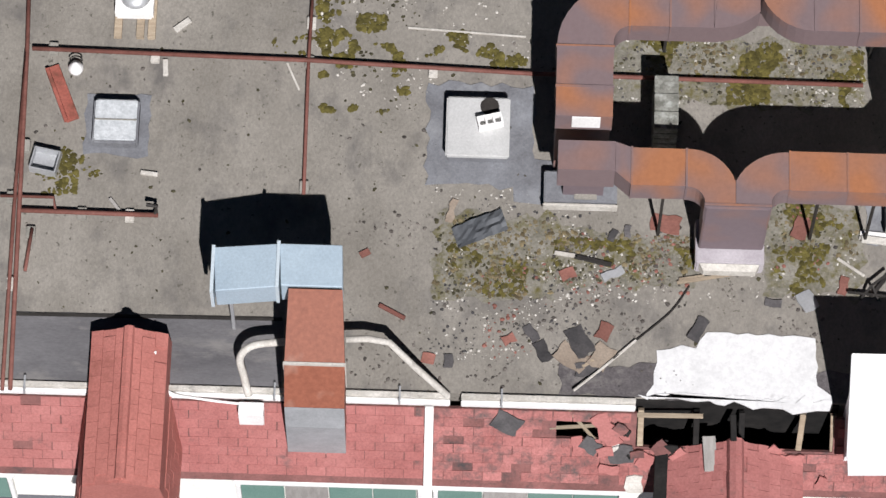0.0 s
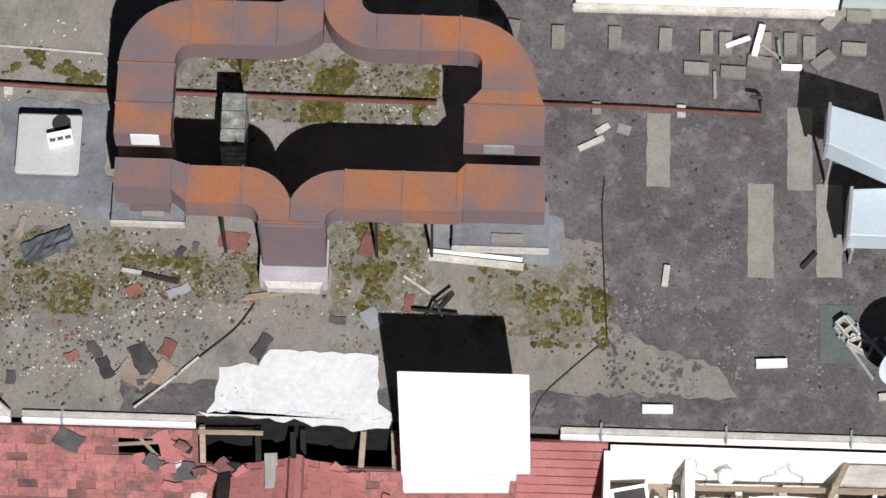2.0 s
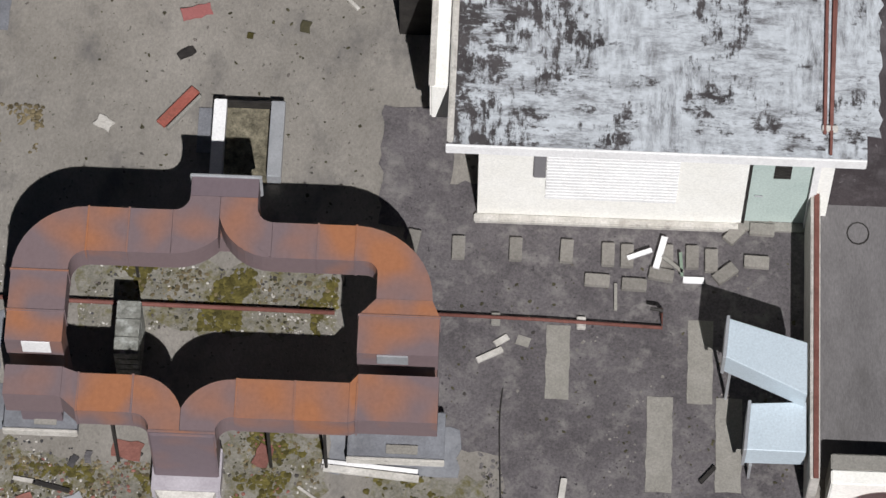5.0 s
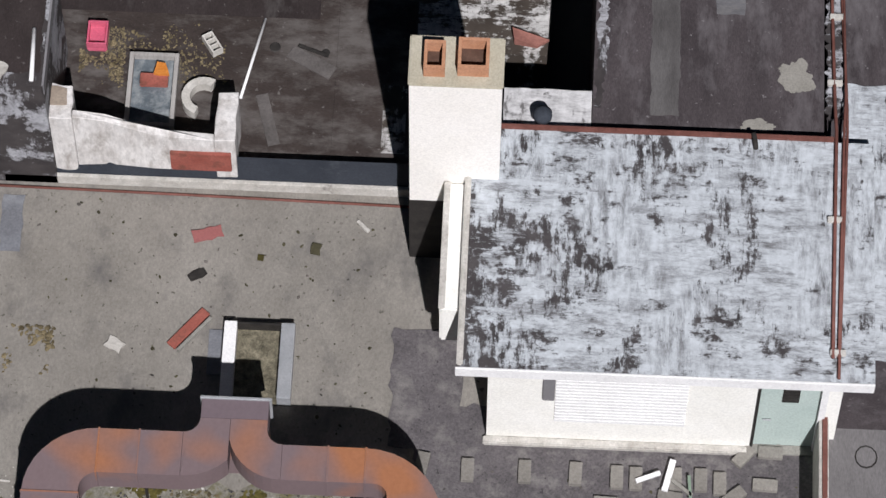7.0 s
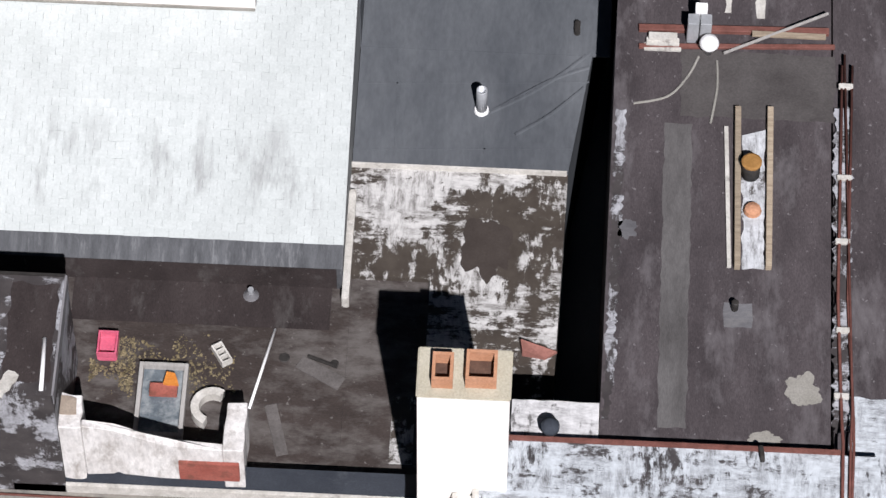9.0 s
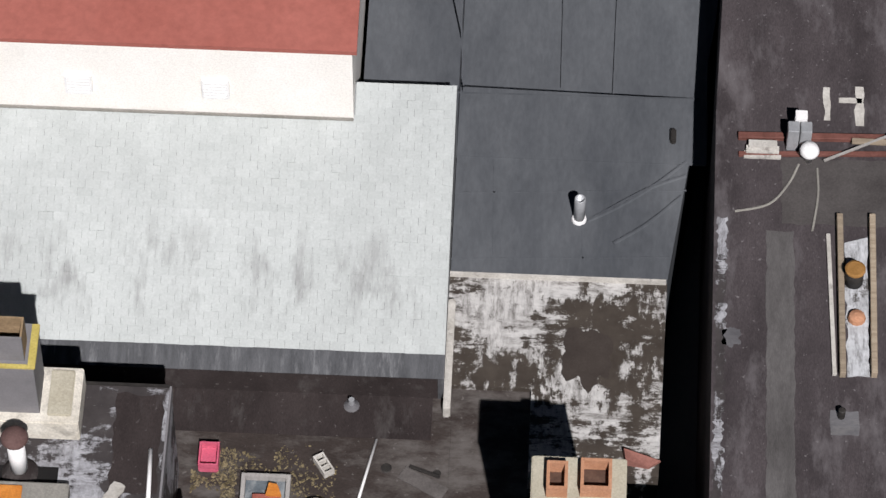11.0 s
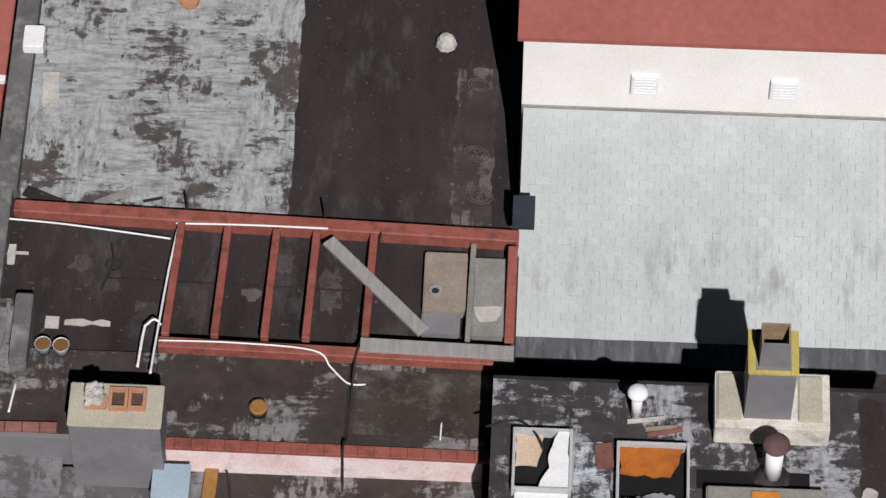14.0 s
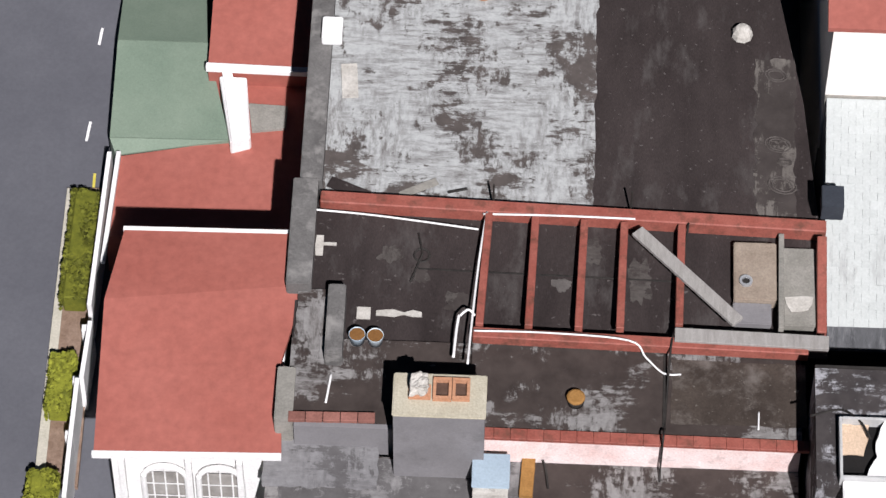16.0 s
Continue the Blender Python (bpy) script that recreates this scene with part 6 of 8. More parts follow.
part("basin_floor", box_bm(x0, y0, x1, y1, TZ, TZ + 0.1, 0.02), PINKPLASTIC, rb)
for q in ((x0, y0, x0 + .03, y1), (x1 - .03, y0, x1, y1), (x0 + .031, y0, x1 - .031, y0 + .03), (x0 + .031, y1 - .03, x1 - .031, y1)):
    part("basin_side", box_bm(*q, TZ + 0.101, TZ + 0.25), PINKPLASTIC, rb)
solid("white_pole", tube_bm([(-5.11, 11.29, 0.49), (-5.42, 9.70, 0.56)], 0.025, 8), WHITE, "white pole leaning from the low wall", "pole", smooth=True)
solid("white_pole", tube_bm([(-8.55, 9.32, 3.135), (-8.51, 8.36, 3.135)], 0.035, 8), WHITE, "white pipe lying along the edge of the skylight roof", "pole", smooth=True)
solid("board", bar((-4.66, 10.69, 0.46), (-3.94, 10.29, 0.46), 0.26, 0.03), FLAPGREY, "grey board lying on the felt", "board")
solid("stick", bar((-4.53, 10.79, 0.48), (-4.03, 10.60, 0.49), 0.05, 0.04), IRON, "black stick across the board", "stick")
solid("rubber_pad", lathe_bm([(.1, 0), (.1, .02), (.08, .03)], *(-4.92, 10.76, 0.45), 14), IRON, "round black rubber pad", "pad")
solid("rubber_pad", lathe_bm([(.08, 0), (.08, .02), (.06, .03)], *(-4.08, 10.69, 0.45), 14), IRON, "round black rubber pad", "pad")
solid("felt_flap", bar((-5.08, 9.84, 0.46), (-4.82, 8.90, 0.46), 0.2, 0.02), FLAPGREY, "loose felt strip on the terrace", "felt strip")
q = (-5.56, 11.93, 0.45)
sv = thing("vent_stub", "short lead vent stub on a flashing plate", "vent", at=q)
part("flashing", lathe_bm([(.17, 0), (.15, .03), (.08, .1), (.06, .12)], *q, 14), DULLSTRIP, sv)
part("stub", lathe_bm([(.05, .1), (.05, .24)], *q, 12), GALV, sv)

# ---- white shingled roof, clerestory and grey membrane ----
WX_W, WX_E = (-14.70, 14.14, 1.84)[0], (-4.03, 15.96, 1.80)[0]
WY_S, WY_N = 12.50, 16.36
WZ_S, WZ_N = 1.28, 2.72
wr = tagged(new("roof_white"), "low-pitched roof of white painted shingles", "roof", kind="structure")
part("roof_deck", prism_bm([(WX_W, WY_S), (WX_E, WY_S), (WX_E, WY_N + 0.6), (WX_W, WY_N + 0.6)], STREET, [WZ_S, WZ_S, WZ_N, WZ_N]), SHINGLEDECK, wr)
solid("roof_flashing", prism_bm([(WX_W, WY_S - 0.36), (WX_E, WY_S - 0.36), (WX_E, WY_S - 0.002), (WX_W, WY_S - 0.002)], STREET, [1.1, 1.1, WZ_S + 0.01, WZ_S + 0.01]), FLASHING, "streaked grey flashing along the shingle edge", "flashing", kind="structure")
solid("roof_strip", prism_bm([(WX_W, TY1 + 0.402), (WX_E - 0.1, TY1 + 0.402), (WX_E - 0.1, WY_S - 0.362), (WX_W, WY_S - 0.362)], STREET, [tz(TY1 + 0.4), tz(TY1 + 0.4), 1.09, 1.09]), FELT, "dark felt strip below the white roof", "roof", kind="structure")
CWX0, CWX1 = (-14.73, 17.01, 2.73)[0], (-5.75, 16.87, 2.69)[0]
CWY = WY_N
solid("wall_clerestory", box_bm(CWX0, CWY, CWX1, CWY + 0.25, 1.0, 4.42), CREAM, "cream rendered wall above the white roof", "wall", kind="structure")
solid("roof_red_north", prism_bm([(CWX0 - 0.1, CWY - 0.04), (CWX1 + 0.08, CWY - 0.04), (CWX1 + 0.08, CWY + 6), (CWX0 - 0.1, CWY + 6)], [4.36, 4.36, 5.4, 5.4], [4.46, 4.46, 5.55, 5.55]), REDSHEET, "smooth red metal roof above the cream wall", "roof", kind="structure")
solid("wall_north_body", box_bm(CWX0, CWY + 0.25, CWX1, CWY + 6, STREET, 4.4), CREAM, "cream building body", "wall", kind="structure")
for i, t in enumerate(((-12.68, 16.93, 2.71), (-10.35, 16.90, 2.70), (-8.05, 16.88, 2.69))):
    v = thing("wall_vent", "white louvred vent on the cream wall", "vent", "wall vents", (t[0], CWY, 2.9))
    part("vent_frame", box_bm(t[0] - .23, CWY - .09, t[0] + .23, CWY - .002, 3.05, 3.55, .012), WHITE, v)
    for k in range(6):
        part("vent_slat", box_bm(t[0] - .19, CWY - .11, t[0] + .19, CWY - .091, 3.08 + k * .078, 3.125 + k * .078), WHITE, v)
solid("cracked_mortar", box_bm(CWX0, CWY - 0.05, CWX1, CWY - 0.002, 2.3, 2.565, 0.01), CONC, "cracked grey mortar at the wall foot", "mortar", kind="structure")
solid("roof_membrane", prism_bm([(WX_E + 0.01, (-2.32, 14.55, 0.70)[1] + .012), ((-0.34, 14.60, 0.70)[0], (-2.32, 14.55, 0.70)[1] + .012), (0.46, 20.27, 1.20), ((0.61, 20.27, 1.20)[0] + .2, WY_N + 9), (WX_E + 0.01, WY_N + 9)], STREET, 0.7), MEMBRANE, "grey membrane roof with welded laps", "roof", kind="structure")
solid("roof_membrane_north", box_bm(CWX1 + 0.09, WY_N + 0.602, WX_E + 0.012, WY_N + 9, STREET, 1.9), MEMBRANE, "grey membrane roof with welded laps", "roof", kind="structure")
plate("membrane_north", -5.69, 16.97, 0.30, 22.39, 0.71, MEMBRANE, "darker blue-grey membrane field", "roof patch", 0.01, 0.004, 33)
for p, q in (((-3.96, 18.32, 0.77), (-4.07, 18.90, 3.31)), ((-2.25, 18.46, 0.78), (-2.27, 20.97, 0.78)), ((-1.34, 18.38, 0.78), (-1.30, 21.01, 0.78)), ((-4.04, 16.87, 2.69), (0.19, 18.40, 0.70)),
             ((-4.03, 16.20, 0.70), (-0.04, 16.43, 0.70)), ((-3.31, 14.88, 0.70), (-3.40, 18.22, 0.70)), ((-1.78, 14.83, 0.70), (-1.81, 15.65, 0.70)), ((-4.04, 14.82, 0.70), (-0.30, 15.03, 0.70))):
    solid("membrane_lap", bar(p, q, 0.03, 0.008), MEMBRANE, "welded lap of the grey membrane", "lap", kind="structure")
for pts in ([(-1.72, 15.71, 0.70), (-1.20, 16.02, 0.72), (-0.63, 16.46, 0.72), (-0.04, 17.04, 0.71)], [(-1.27, 15.27, 0.70), (-0.70, 15.69, 0.72), (-0.12, 16.30, 0.71)], [(-1.62, 15.78, 0.70), (-0.73, 16.40, 0.72), (-0.05, 16.74, 0.70)]):
    solid("membrane_wrinkle", tube_bm(curved(pts), 0.035, 6), MEMBRANE, "raised wrinkle in the grey membrane", "wrinkle", kind="structure")
q = (-1.87, 15.74, 0.70)
vp = thing("vent_pipe", "white vent pipe with a grey collar on the membrane", "vent pipe", at=q)
part("collar", lathe_bm([(.13, 0), (.12, .05), (.1, .06)], *q, 18), WHITE, vp)
part("pipe", lathe_bm([(.095, .05), (.095, .62), (.08, .63), (.08, .5)], *q, 18), GALV, vp, smooth=True)
q = (-0.28, 17.51, 0.70)
solid("vent_stub", box_bm(q[0] - .05, q[1] - .12, q[0] + .05, q[1] + .14, 0.7, 0.85, .02), IRON, "small dark pipe stub on the membrane", "vent")
# limewashed roof and light well by the chimney
LRZ = 0.6
LX0, LX1 = (-4.06, 12.92, 0.35)[0], (-0.43, 12.95, 0.60)[0]
LY0, LY1 = (-2.15, 10.72, 0.60)[1], (-2.32, 14.55, 0.70)[1]
solid("roof_limewash", prism_bm([(TXE + .002, LY0), ((-0.43, 10.81, 0.60)[0], LY0), ((-0.34, 14.66, 0.60)[0], LY1), (LX0, LY1), (LX0, TYM + .002), (TXE + .002, TYM + .002)], STREET, LRZ), PATCHROOF, "brown roof with flaking limewash", "roof", kind="structure")
blot("brown_blot", -2.13, 12.30, -1.17, 13.77, 0.6, surface("bare_brown_felt", (0.034, 0.026, 0.022), (0.056, 0.045, 0.038), 2.0, grain=0.3), "bare brown felt where the limewash has gone", "roof patch", 0.005, 141)
solid("roof_edge_white", box_bm(LX0, LY1 - 0.03, (-0.36, 14.66, 0.60)[0], LY1 + 0.01, 0.5, 0.715), DIRTYWHITE, "white membrane edge strip", "edge strip", kind="structure")
solid("roof_edge_west", box_bm(LX0 + 0.03, (-3.93, 11.78, 0.43)[1], LX0 + 0.15, (-4.07, 13.97, 1.79)[1], 0.4, 0.78, 0.02), DIRTYWHITE, "flaking white upstand at the roof edge", "upstand", kind="structure")
# ---- dark felt roof north of the shed ----
solid("roof_felt_east", prism_bm([(0.30, SRY1 + 0.082), ((3.97, 9.14, 2.40)[0], SRY1 + 0.08), ((3.97, 9.14, 2.40)[0] + 0.05, 28.0), ((0.41, 17.39, 2.40)[0] + .4, 28.0), (0.37, 16.90, 2.40)], STREET, 2.4), FELT_EAST, "dark felt roof with grey repair strips", "roof", kind="structure")
solid("roof_felt_far_east", box_bm((3.97, 9.08, 2.50)[0] + 0.06, SRY0 + 0.3, 16, 28, STREET, 2.3), FELT_EAST, "dark felt roof beyond the pipes", "roof", kind="structure")
plate("worn_white_strip", 4.26, 4.48, 4.98, 9.41, 2.31, SHEDROOF, "peeling silver-white strip beside the pipes", "roof patch", 0.01, 0.05, 35)
plate("repair_strip", 1.22, 8.63, 1.68, 14.49, 2.4, surface("grey_repair_felt", (0.065, 0.06, 0.058), (0.125, 0.118, 0.114), 1.5, stretch=(2, .5, 1)), "long grey repair strip on dark felt", "roof patch", 0.006, 0.02, 36)
plate("repair_strip", 1.47, 14.64, 4.05, 15.98, 2.4, surface("grey_brown_repair", (0.05, 0.044, 0.042), (0.085, 0.077, 0.073), 1.5), "broad grey repair patch on dark felt", "roof patch", 0.006, 0.03, 37)
blot("torn_patch", 3.21, 9.12, 3.82, 9.75, 2.4, STRIP, "pale torn patch on dark felt", "roof patch", 0.006, 38)
blot("torn_patch", 2.64, 8.38, 3.18, 8.63, 2.4, STRIP, "pale torn patch on dark felt", "roof patch", 0.006, 39)
blot("grey_dab", 0.49, 12.15, 0.80, 12.57, 2.4, DULLSTRIP, "grey dab of repair paste on dark felt", "roof patch", 0.005, 42)
solid("scuffed_edge", prism_bm(ragged([(0.41, 14.73, 2.40), (0.57, 14.73, 2.40), (0.51, 9.79, 2.40), (0.44, 8.73, 2.40), (0.34, 8.73, 2.40)], .06, .04, 43), 2.38, 2.405), MOTTLED, "scuffed whitish edge of the felt roof", "roof patch", kind="structure")
solid("scuffed_edge", prism_bm(ragged([(4.04, 14.93, 2.40), (4.33, 14.94, 2.40), (4.26, 8.72, 2.40), (4.01, 8.70, 2.40)], .06, .05, 44), 2.38, 2.404), MOTTLED, "scuffed whitish felt under the pipes", "roof patch", kind="structure")
plate("repair_strip", 2.25, 10.55, 2.70, 11.02, 2.4, DULLSTRIP, "pale flashing patch round a vent stub", "roof patch", 0.006, 0.02, 40)
plate("shed_gap_roof", -1.10, 8.27, 0.29, 9.00, 2.43, APRON_WHITE, "whitewashed ledge behind the chimney", "roof patch", 0.02, 0.01, 41)
solid("ledge_body", box_bm(-1.10, SRY1 + 0.081, 0.29, 9.00, STREET, 2.42), WHITEWALL, "whitewashed ledge wall", "wall", kind="structure")
TROUGHPAINT = peeling("torn_white_lining", (0.05, 0.044, 0.04), (0.1, 0.09, 0.082), (0.56, 0.57, 0.58), 0.14, 1.6, (1, 1, 1), 51.0, 1.2)
sl = thing("vent_trough", "open white trough between two timber rails", "trough", at=(2.64, 12.77, 2.40))
for xa, xb in ((((2.43, 14.79, 2.40)), ((2.45, 11.65, 2.40))), (((2.97, 14.81, 2.40)), ((2.96, 11.67, 2.40)))):
    part("rail", bar(xa, xb, 0.1, 0.16), TIMBER, sl)
part("rail_board", bar((2.24, 14.44, 2.40), (2.32, 11.68, 2.40), 0.07, 0.06), DIRTYWHITE, sl)
part("trough_floor", prism_bm(ragged([(2.51, 14.29, 2.40), (2.90, 14.42, 2.40), (2.89, 11.68, 2.40), (2.53, 11.66, 2.40)], .15, .03, 12), 2.4, 2.42), TROUGHPAINT, sl)


def drum(p, r, h, label, body=None, lid=None):
    d = thing("vent_drum", label, "vent", "rusty capped vents", p)
    part("drum_body", lathe_bm([(r * .9, 0), (r * .9, h), (r * .85, h)], *p, 20), body or IRON, d, smooth=True)
    part("drum_lid", lathe_bm([(r, h + .002), (r, h + .03), (r * .8, h + .05)], *p, 20), lid or RUSTLID, d)


drum((2.65, 13.52, 2.42), 0.17, 0.35, "dark drum with a rusty ochre lid")
solid("clay_lump", lathe_bm([(.12, 0), (.15, .05), (.13, .12), (.05, .16)], *(2.69, 12.77, 2.42), 12), CLAY, "rounded reddish stone in the trough", "stone")
q = (2.42, 10.90, 2.41)
solid("vent_stub", lathe_bm([(.06, 0), (.06, .2), (.04, .21)], *q, 12), IRON, "black vent stub on a pale patch", "vent")
solid("clay_shard", prism_bm([(-1.02, 11.12), (-0.4, 11.0), (-0.6, 10.86), (-0.98, 10.92)], 0.6, [0.82, 0.66, 0.66, 0.8]), BRICKRED, "broken terracotta slab at the edge of the light well", "slab")
q = (-0.48, 8.36, 2.45)
vb = thing("cowl_vent", "dark blue cowl vent on the whitewashed ledge", "vent", at=q)
part("cowl", lathe_bm([(.1, 0), (.1, .2), (.15, .23), (.15, .34), (.07, .4)], *q, 18), BLUESLATE, vb, smooth=True)
solid("pipe_elbow", tube_bm([(2.88, 7.95, 2.66), (2.87, 8.0, 2.74), (2.84, 8.17, 2.75)], 0.04, 8), IRON, "black pipe elbow over the roof edge", "pipe")
# clutter at the far end of the felt roof
el = thing("electric_box", "pair of pale metal switch boxes on a post", "switch box", at=(1.77, 16.40, 2.40))
q = (1.75, 16.26, 2.90)
part("box_left", box_bm(q[0] - .2, q[1] - .12, q[0] - .01, q[1] + .1, 2.4, 2.95, .01), GALV, el)
part("box_right", box_bm(q[0] + .01, q[1] - .12, q[0] + .2, q[1] + .1, 2.4, 2.95, .01), GALV, el)
part("box_top", box_bm(q[0] - .08, q[1] + .12, q[0] + .12, q[1] + .3, 2.4, 3.0, .01), WHITE, el)
q = (1.92, 15.94, 2.40)
solid("globe_vent", lathe_bm([(.06, 0), (.06, .2), (.14, .22), (.17, .3), (.14, .38), (.05, .42)], *q, 20), WHITE, "round white vent head", "vent", smooth=True)
for i, (y, w) in enumerate(((90, 34), (82, 30), (73, 26))):
    p = (1.15, 16.06, 2.40)
    solid("white_slab", box_bm(p[0] - w * .0092, p[1] - .12 + i * .07, p[0] + w * .0092, p[1] + .02 + i * .07, 2.4 + i * .06, 2.455 + i * .06, .006), DIRTYWHITE, "white slab in a small stack", "slab", "stacked slabs")
for a, b, w, h, mat in (((0.74, 16.37, 2.40), (3.95, 16.45, 2.40), .12, .1, RUSTPIPE), ((2.65, 16.30, 2.50), (3.89, 16.29, 2.50), .1, .05, TIMBER), ((2.18, 15.91, 2.45), (3.93, 16.72, 2.60), .04, .04, GREYTIMBER), ((0.75, 16.01, 2.40), (4.05, 16.16, 2.40), .08, .06, RUSTPIPE)):
    solid("beam", bar(a, b, w, h), mat, "weathered beam lying across the felt roof", "beam", "beams on the felt roof")
for pts in ([(1.76, 15.85, 2.42), (1.58, 15.43, 2.42), (1.25, 15.01, 2.42), (0.69, 14.84, 2.42)], [(2.07, 15.78, 2.42), (2.08, 15.23, 2.42), (1.98, 14.51, 2.42)]):
    solid("hose", tube_bm(curved(pts), 0.022, 6), CONC, "pale grey hose lying on the felt", "hose", "hoses")
for a in ((2.19, 16.80, 2.30, 17.49), (2.73, 16.71, 2.87, 17.53), (2.45, 17.18, 2.84, 17.28)):
    plate("white_smear", *a, 2.4, DIRTYWHITE, "white paint smear on dark felt", "paint", 0.008, 0.03, 50)

# ---- flat block with skylights, stack and tower ----
SZ = 3.1
SX0, SX1 = (-15.01, 8.91, 3.10)[0], (-8.33, 9.64, 3.10)[0]
SY_N = (-11.84, 10.52, 3.10)[1]
solid("roof_skylights", box_bm(SX0, N_EDGE, SX1, SY_N, STREET, SZ), MOTTLED, "dark felt roof splashed with old white paint", "roof", kind="structure")
solid("roof_rim", box_bm(SX1 - 0.015, N_EDGE, SX1 + 0.02, SY_N, SZ - 0.25, SZ + 0.03), GREYWALL, "worn grey edge of the roof", "edge", kind="structure")
solid("roof_rim_north", box_bm(SX0, SY_N - 0.02, SX1, SY_N + 0.03, SZ - 0.3, SZ + 0.025), IRON, "dark roof edge trim", "edge", kind="structure")
plate("dark_felt_field", -9.17, 8.53, -8.40, 10.36, SZ, FELT, "cleaner dark felt field", "roof patch", 0.008, 0.04, 51)


def skylight(x0, y0, x1, y1, label, broken):
    s = thing("skylight", label, "skylight", "flat roof skylights", ((x0 + x1) / 2, (y0 + y1) / 2, SZ))
    w, z1 = 0.045, SZ + 0.25
    for q in ((x0, y0, x0 + w, y1), (x1 - w, y0, x1, y1), (x0 + w + .001, y0, x1 - w - .001, y0 + w), (x0 + w + .001, y1 - w, x1 - w - .001, y1)):
        part("frame", box_bm(*q, SZ, z1, 0.01), HATCHWHITE, s)
    # shallow floor, coloured near-black in place of a deep well's shade
    part("well", box_bm(x0 + w, y0 + w, x1 - w, y1 - w, SZ + 0.002, SZ + 0.02), VOID, s, "shallow floor painted dark as a light well")
    cx, cy = (x0 + x1) / 2, (y0 + y1) / 2
    if broken:
        part("broken_pane", prism_bm(ragged([(cx - .05, y0 + w), (x1 - w, y0 + w), (x1 - w, y1 - w), (cx + .25, y1 - w), (cx + .1, cy + .1), (cx + .12, cy - .15)], .12, .03, 4), z1 - 0.06, z1 - 0.04), WHITE, s, "jagged white remains of the pane")
        part("board", prism_bm(ragged([(x0 + w, cy - .05), (cx - .08, cy - .05), (cx + .02, y1 - w), (x0 + w, y1 - w)], .1, .03, 6), SZ + 0.05, SZ + 0.08), surface("pale_fresh_ply", (0.5, 0.37, 0.26), (0.62, 0.47, 0.34), 2.0), s, "pale plywood board inside")
    else:
        part("rust_sheet", prism_bm(ragged([(x0 + w, cy + .02), (x1 - w - .25, cy - .02), (x1 - w - .05, y1 - w), (x0 + w, y1 - w)], .12, .04, 7), SZ + 0.1, SZ + 0.13), surface("burnt_orange_sheet", (0.2, 0.06, 0.02), (0.5, 0.15, 0.02), 2.0, grain=0.3), s, "rusty orange sheet inside")
        part("glass_shards", prism_bm(ragged([(x0 + w + .2, y0 + w), (x1 - w - .1, y0 + w), (x1 - w - .25, y0 + w + .18), (x0 + w + .3, y0 + w + .12)], .06, .04, 8), SZ + 0.1, SZ + 0.12), GALV, s)


skylight(-14.66, 8.33, -13.72, 9.46, "broken skylight with a jagged white pane", True)
skylight(-13.02, 8.18, -11.87, 9.28, "skylight with a rusty orange sheet under the glass", False)
solid("low_kerb", box_bm(-14.61, 7.88, -13.77, 8.34, SZ, SZ + 0.15, 0.02), WHITE, "white painted kerb south of the skylight", "kerb")
plate("white_path", -13.68, 8.05, -13.09, 9.35, SZ, SHEDROOF, "white painted strip between the skylights", "roof patch", 0.008, 0.03, 53)
solid("red_tile_slab", prism_bm([(-13.37, 9.29, 3.11), (-13.10, 9.36, 3.11), (-13.05, 8.91, 3.11), (-13.32, 8.86, 3.11)], SZ + 0.005, SZ + 0.06), BRICKRED, "red clay slab lying on the roof", "slab")
q = (-12.72, 9.88, 3.10)
mv = thing("mushroom_vent", "white mushroom vent on a short pipe", "vent", "mushroom vents", q)
part("pipe", lathe_bm([(.085, 0), (.085, .66)], *q, 18), WHITE, mv, smooth=True)
part("cap", lathe_bm([(.085, .66), (.15, .67), (.17, .72), (.14, .77), (.06, .8), (.02, .805)], *q, 22), WHITE, mv, smooth=True)
q = (-10.57, 8.82, 3.10)
mv = thing("mushroom_vent", "white vent pipe with a rusty brown cap", "vent", "mushroom vents", q)
part("pipe", lathe_bm([(.14, 0), (.14, .98)], *q, 20), WHITE, mv, smooth=True)
part("cap", lathe_bm([(.14, .982), (.2, 1.0), (.22, 1.05), (.19, 1.11), (.08, 1.15), (.02, 1.155)], *q, 24), surface("rust_brown_cap", (0.09, 0.05, 0.045), (0.15, 0.09, 0.08), 4.0), mv, "rusty brown domed cap", smooth=True)
solid("vent_skirt", lathe_bm([(.3, 0), (.22, .1), (.16, .16)], *q, 20), FELT, "felt skirt at the vent foot", "flashing")
# tower: cement base with two wings, grey shaft, metal flue
BT, ST, FT = 3.6, 4.9, 5.6
tw = thing("vent_tower", "grey rendered vent tower on a cream base", "tower", at=(-10.58, 9.44, 3.10))
bx0, by0, bx1, by1 = -11.49, 9.45, -9.68, 10.50
part("base", box_bm(bx0, by0, bx1, by1, SZ, BT, 0.02), surface("grimy_cream_render", (0.5, 0.46, 0.38), (0.76, 0.72, 0.63), 2.4, bump=0.2, stain=(0.3, 0.28, 0.24), stain_scale=3.0, stain_at=0.62), tw)
for q in ((bx0 + .03, by0 + .12, bx0 + .42, by1 - .08), (bx1 - .5, by0 + .12, bx1 - .12, by1 - .08)):
    part("wing_cap", box_bm(*q, BT + .001, BT + .06, 0.02), CHIMCAP, tw)
sx0, sy0, sx1, sy1 = -11.04, 9.62, -10.30, 10.37
part("shaft", box_bm(sx0, sy0, sx1, sy1, BT + .002, ST), GREYWALL, tw)


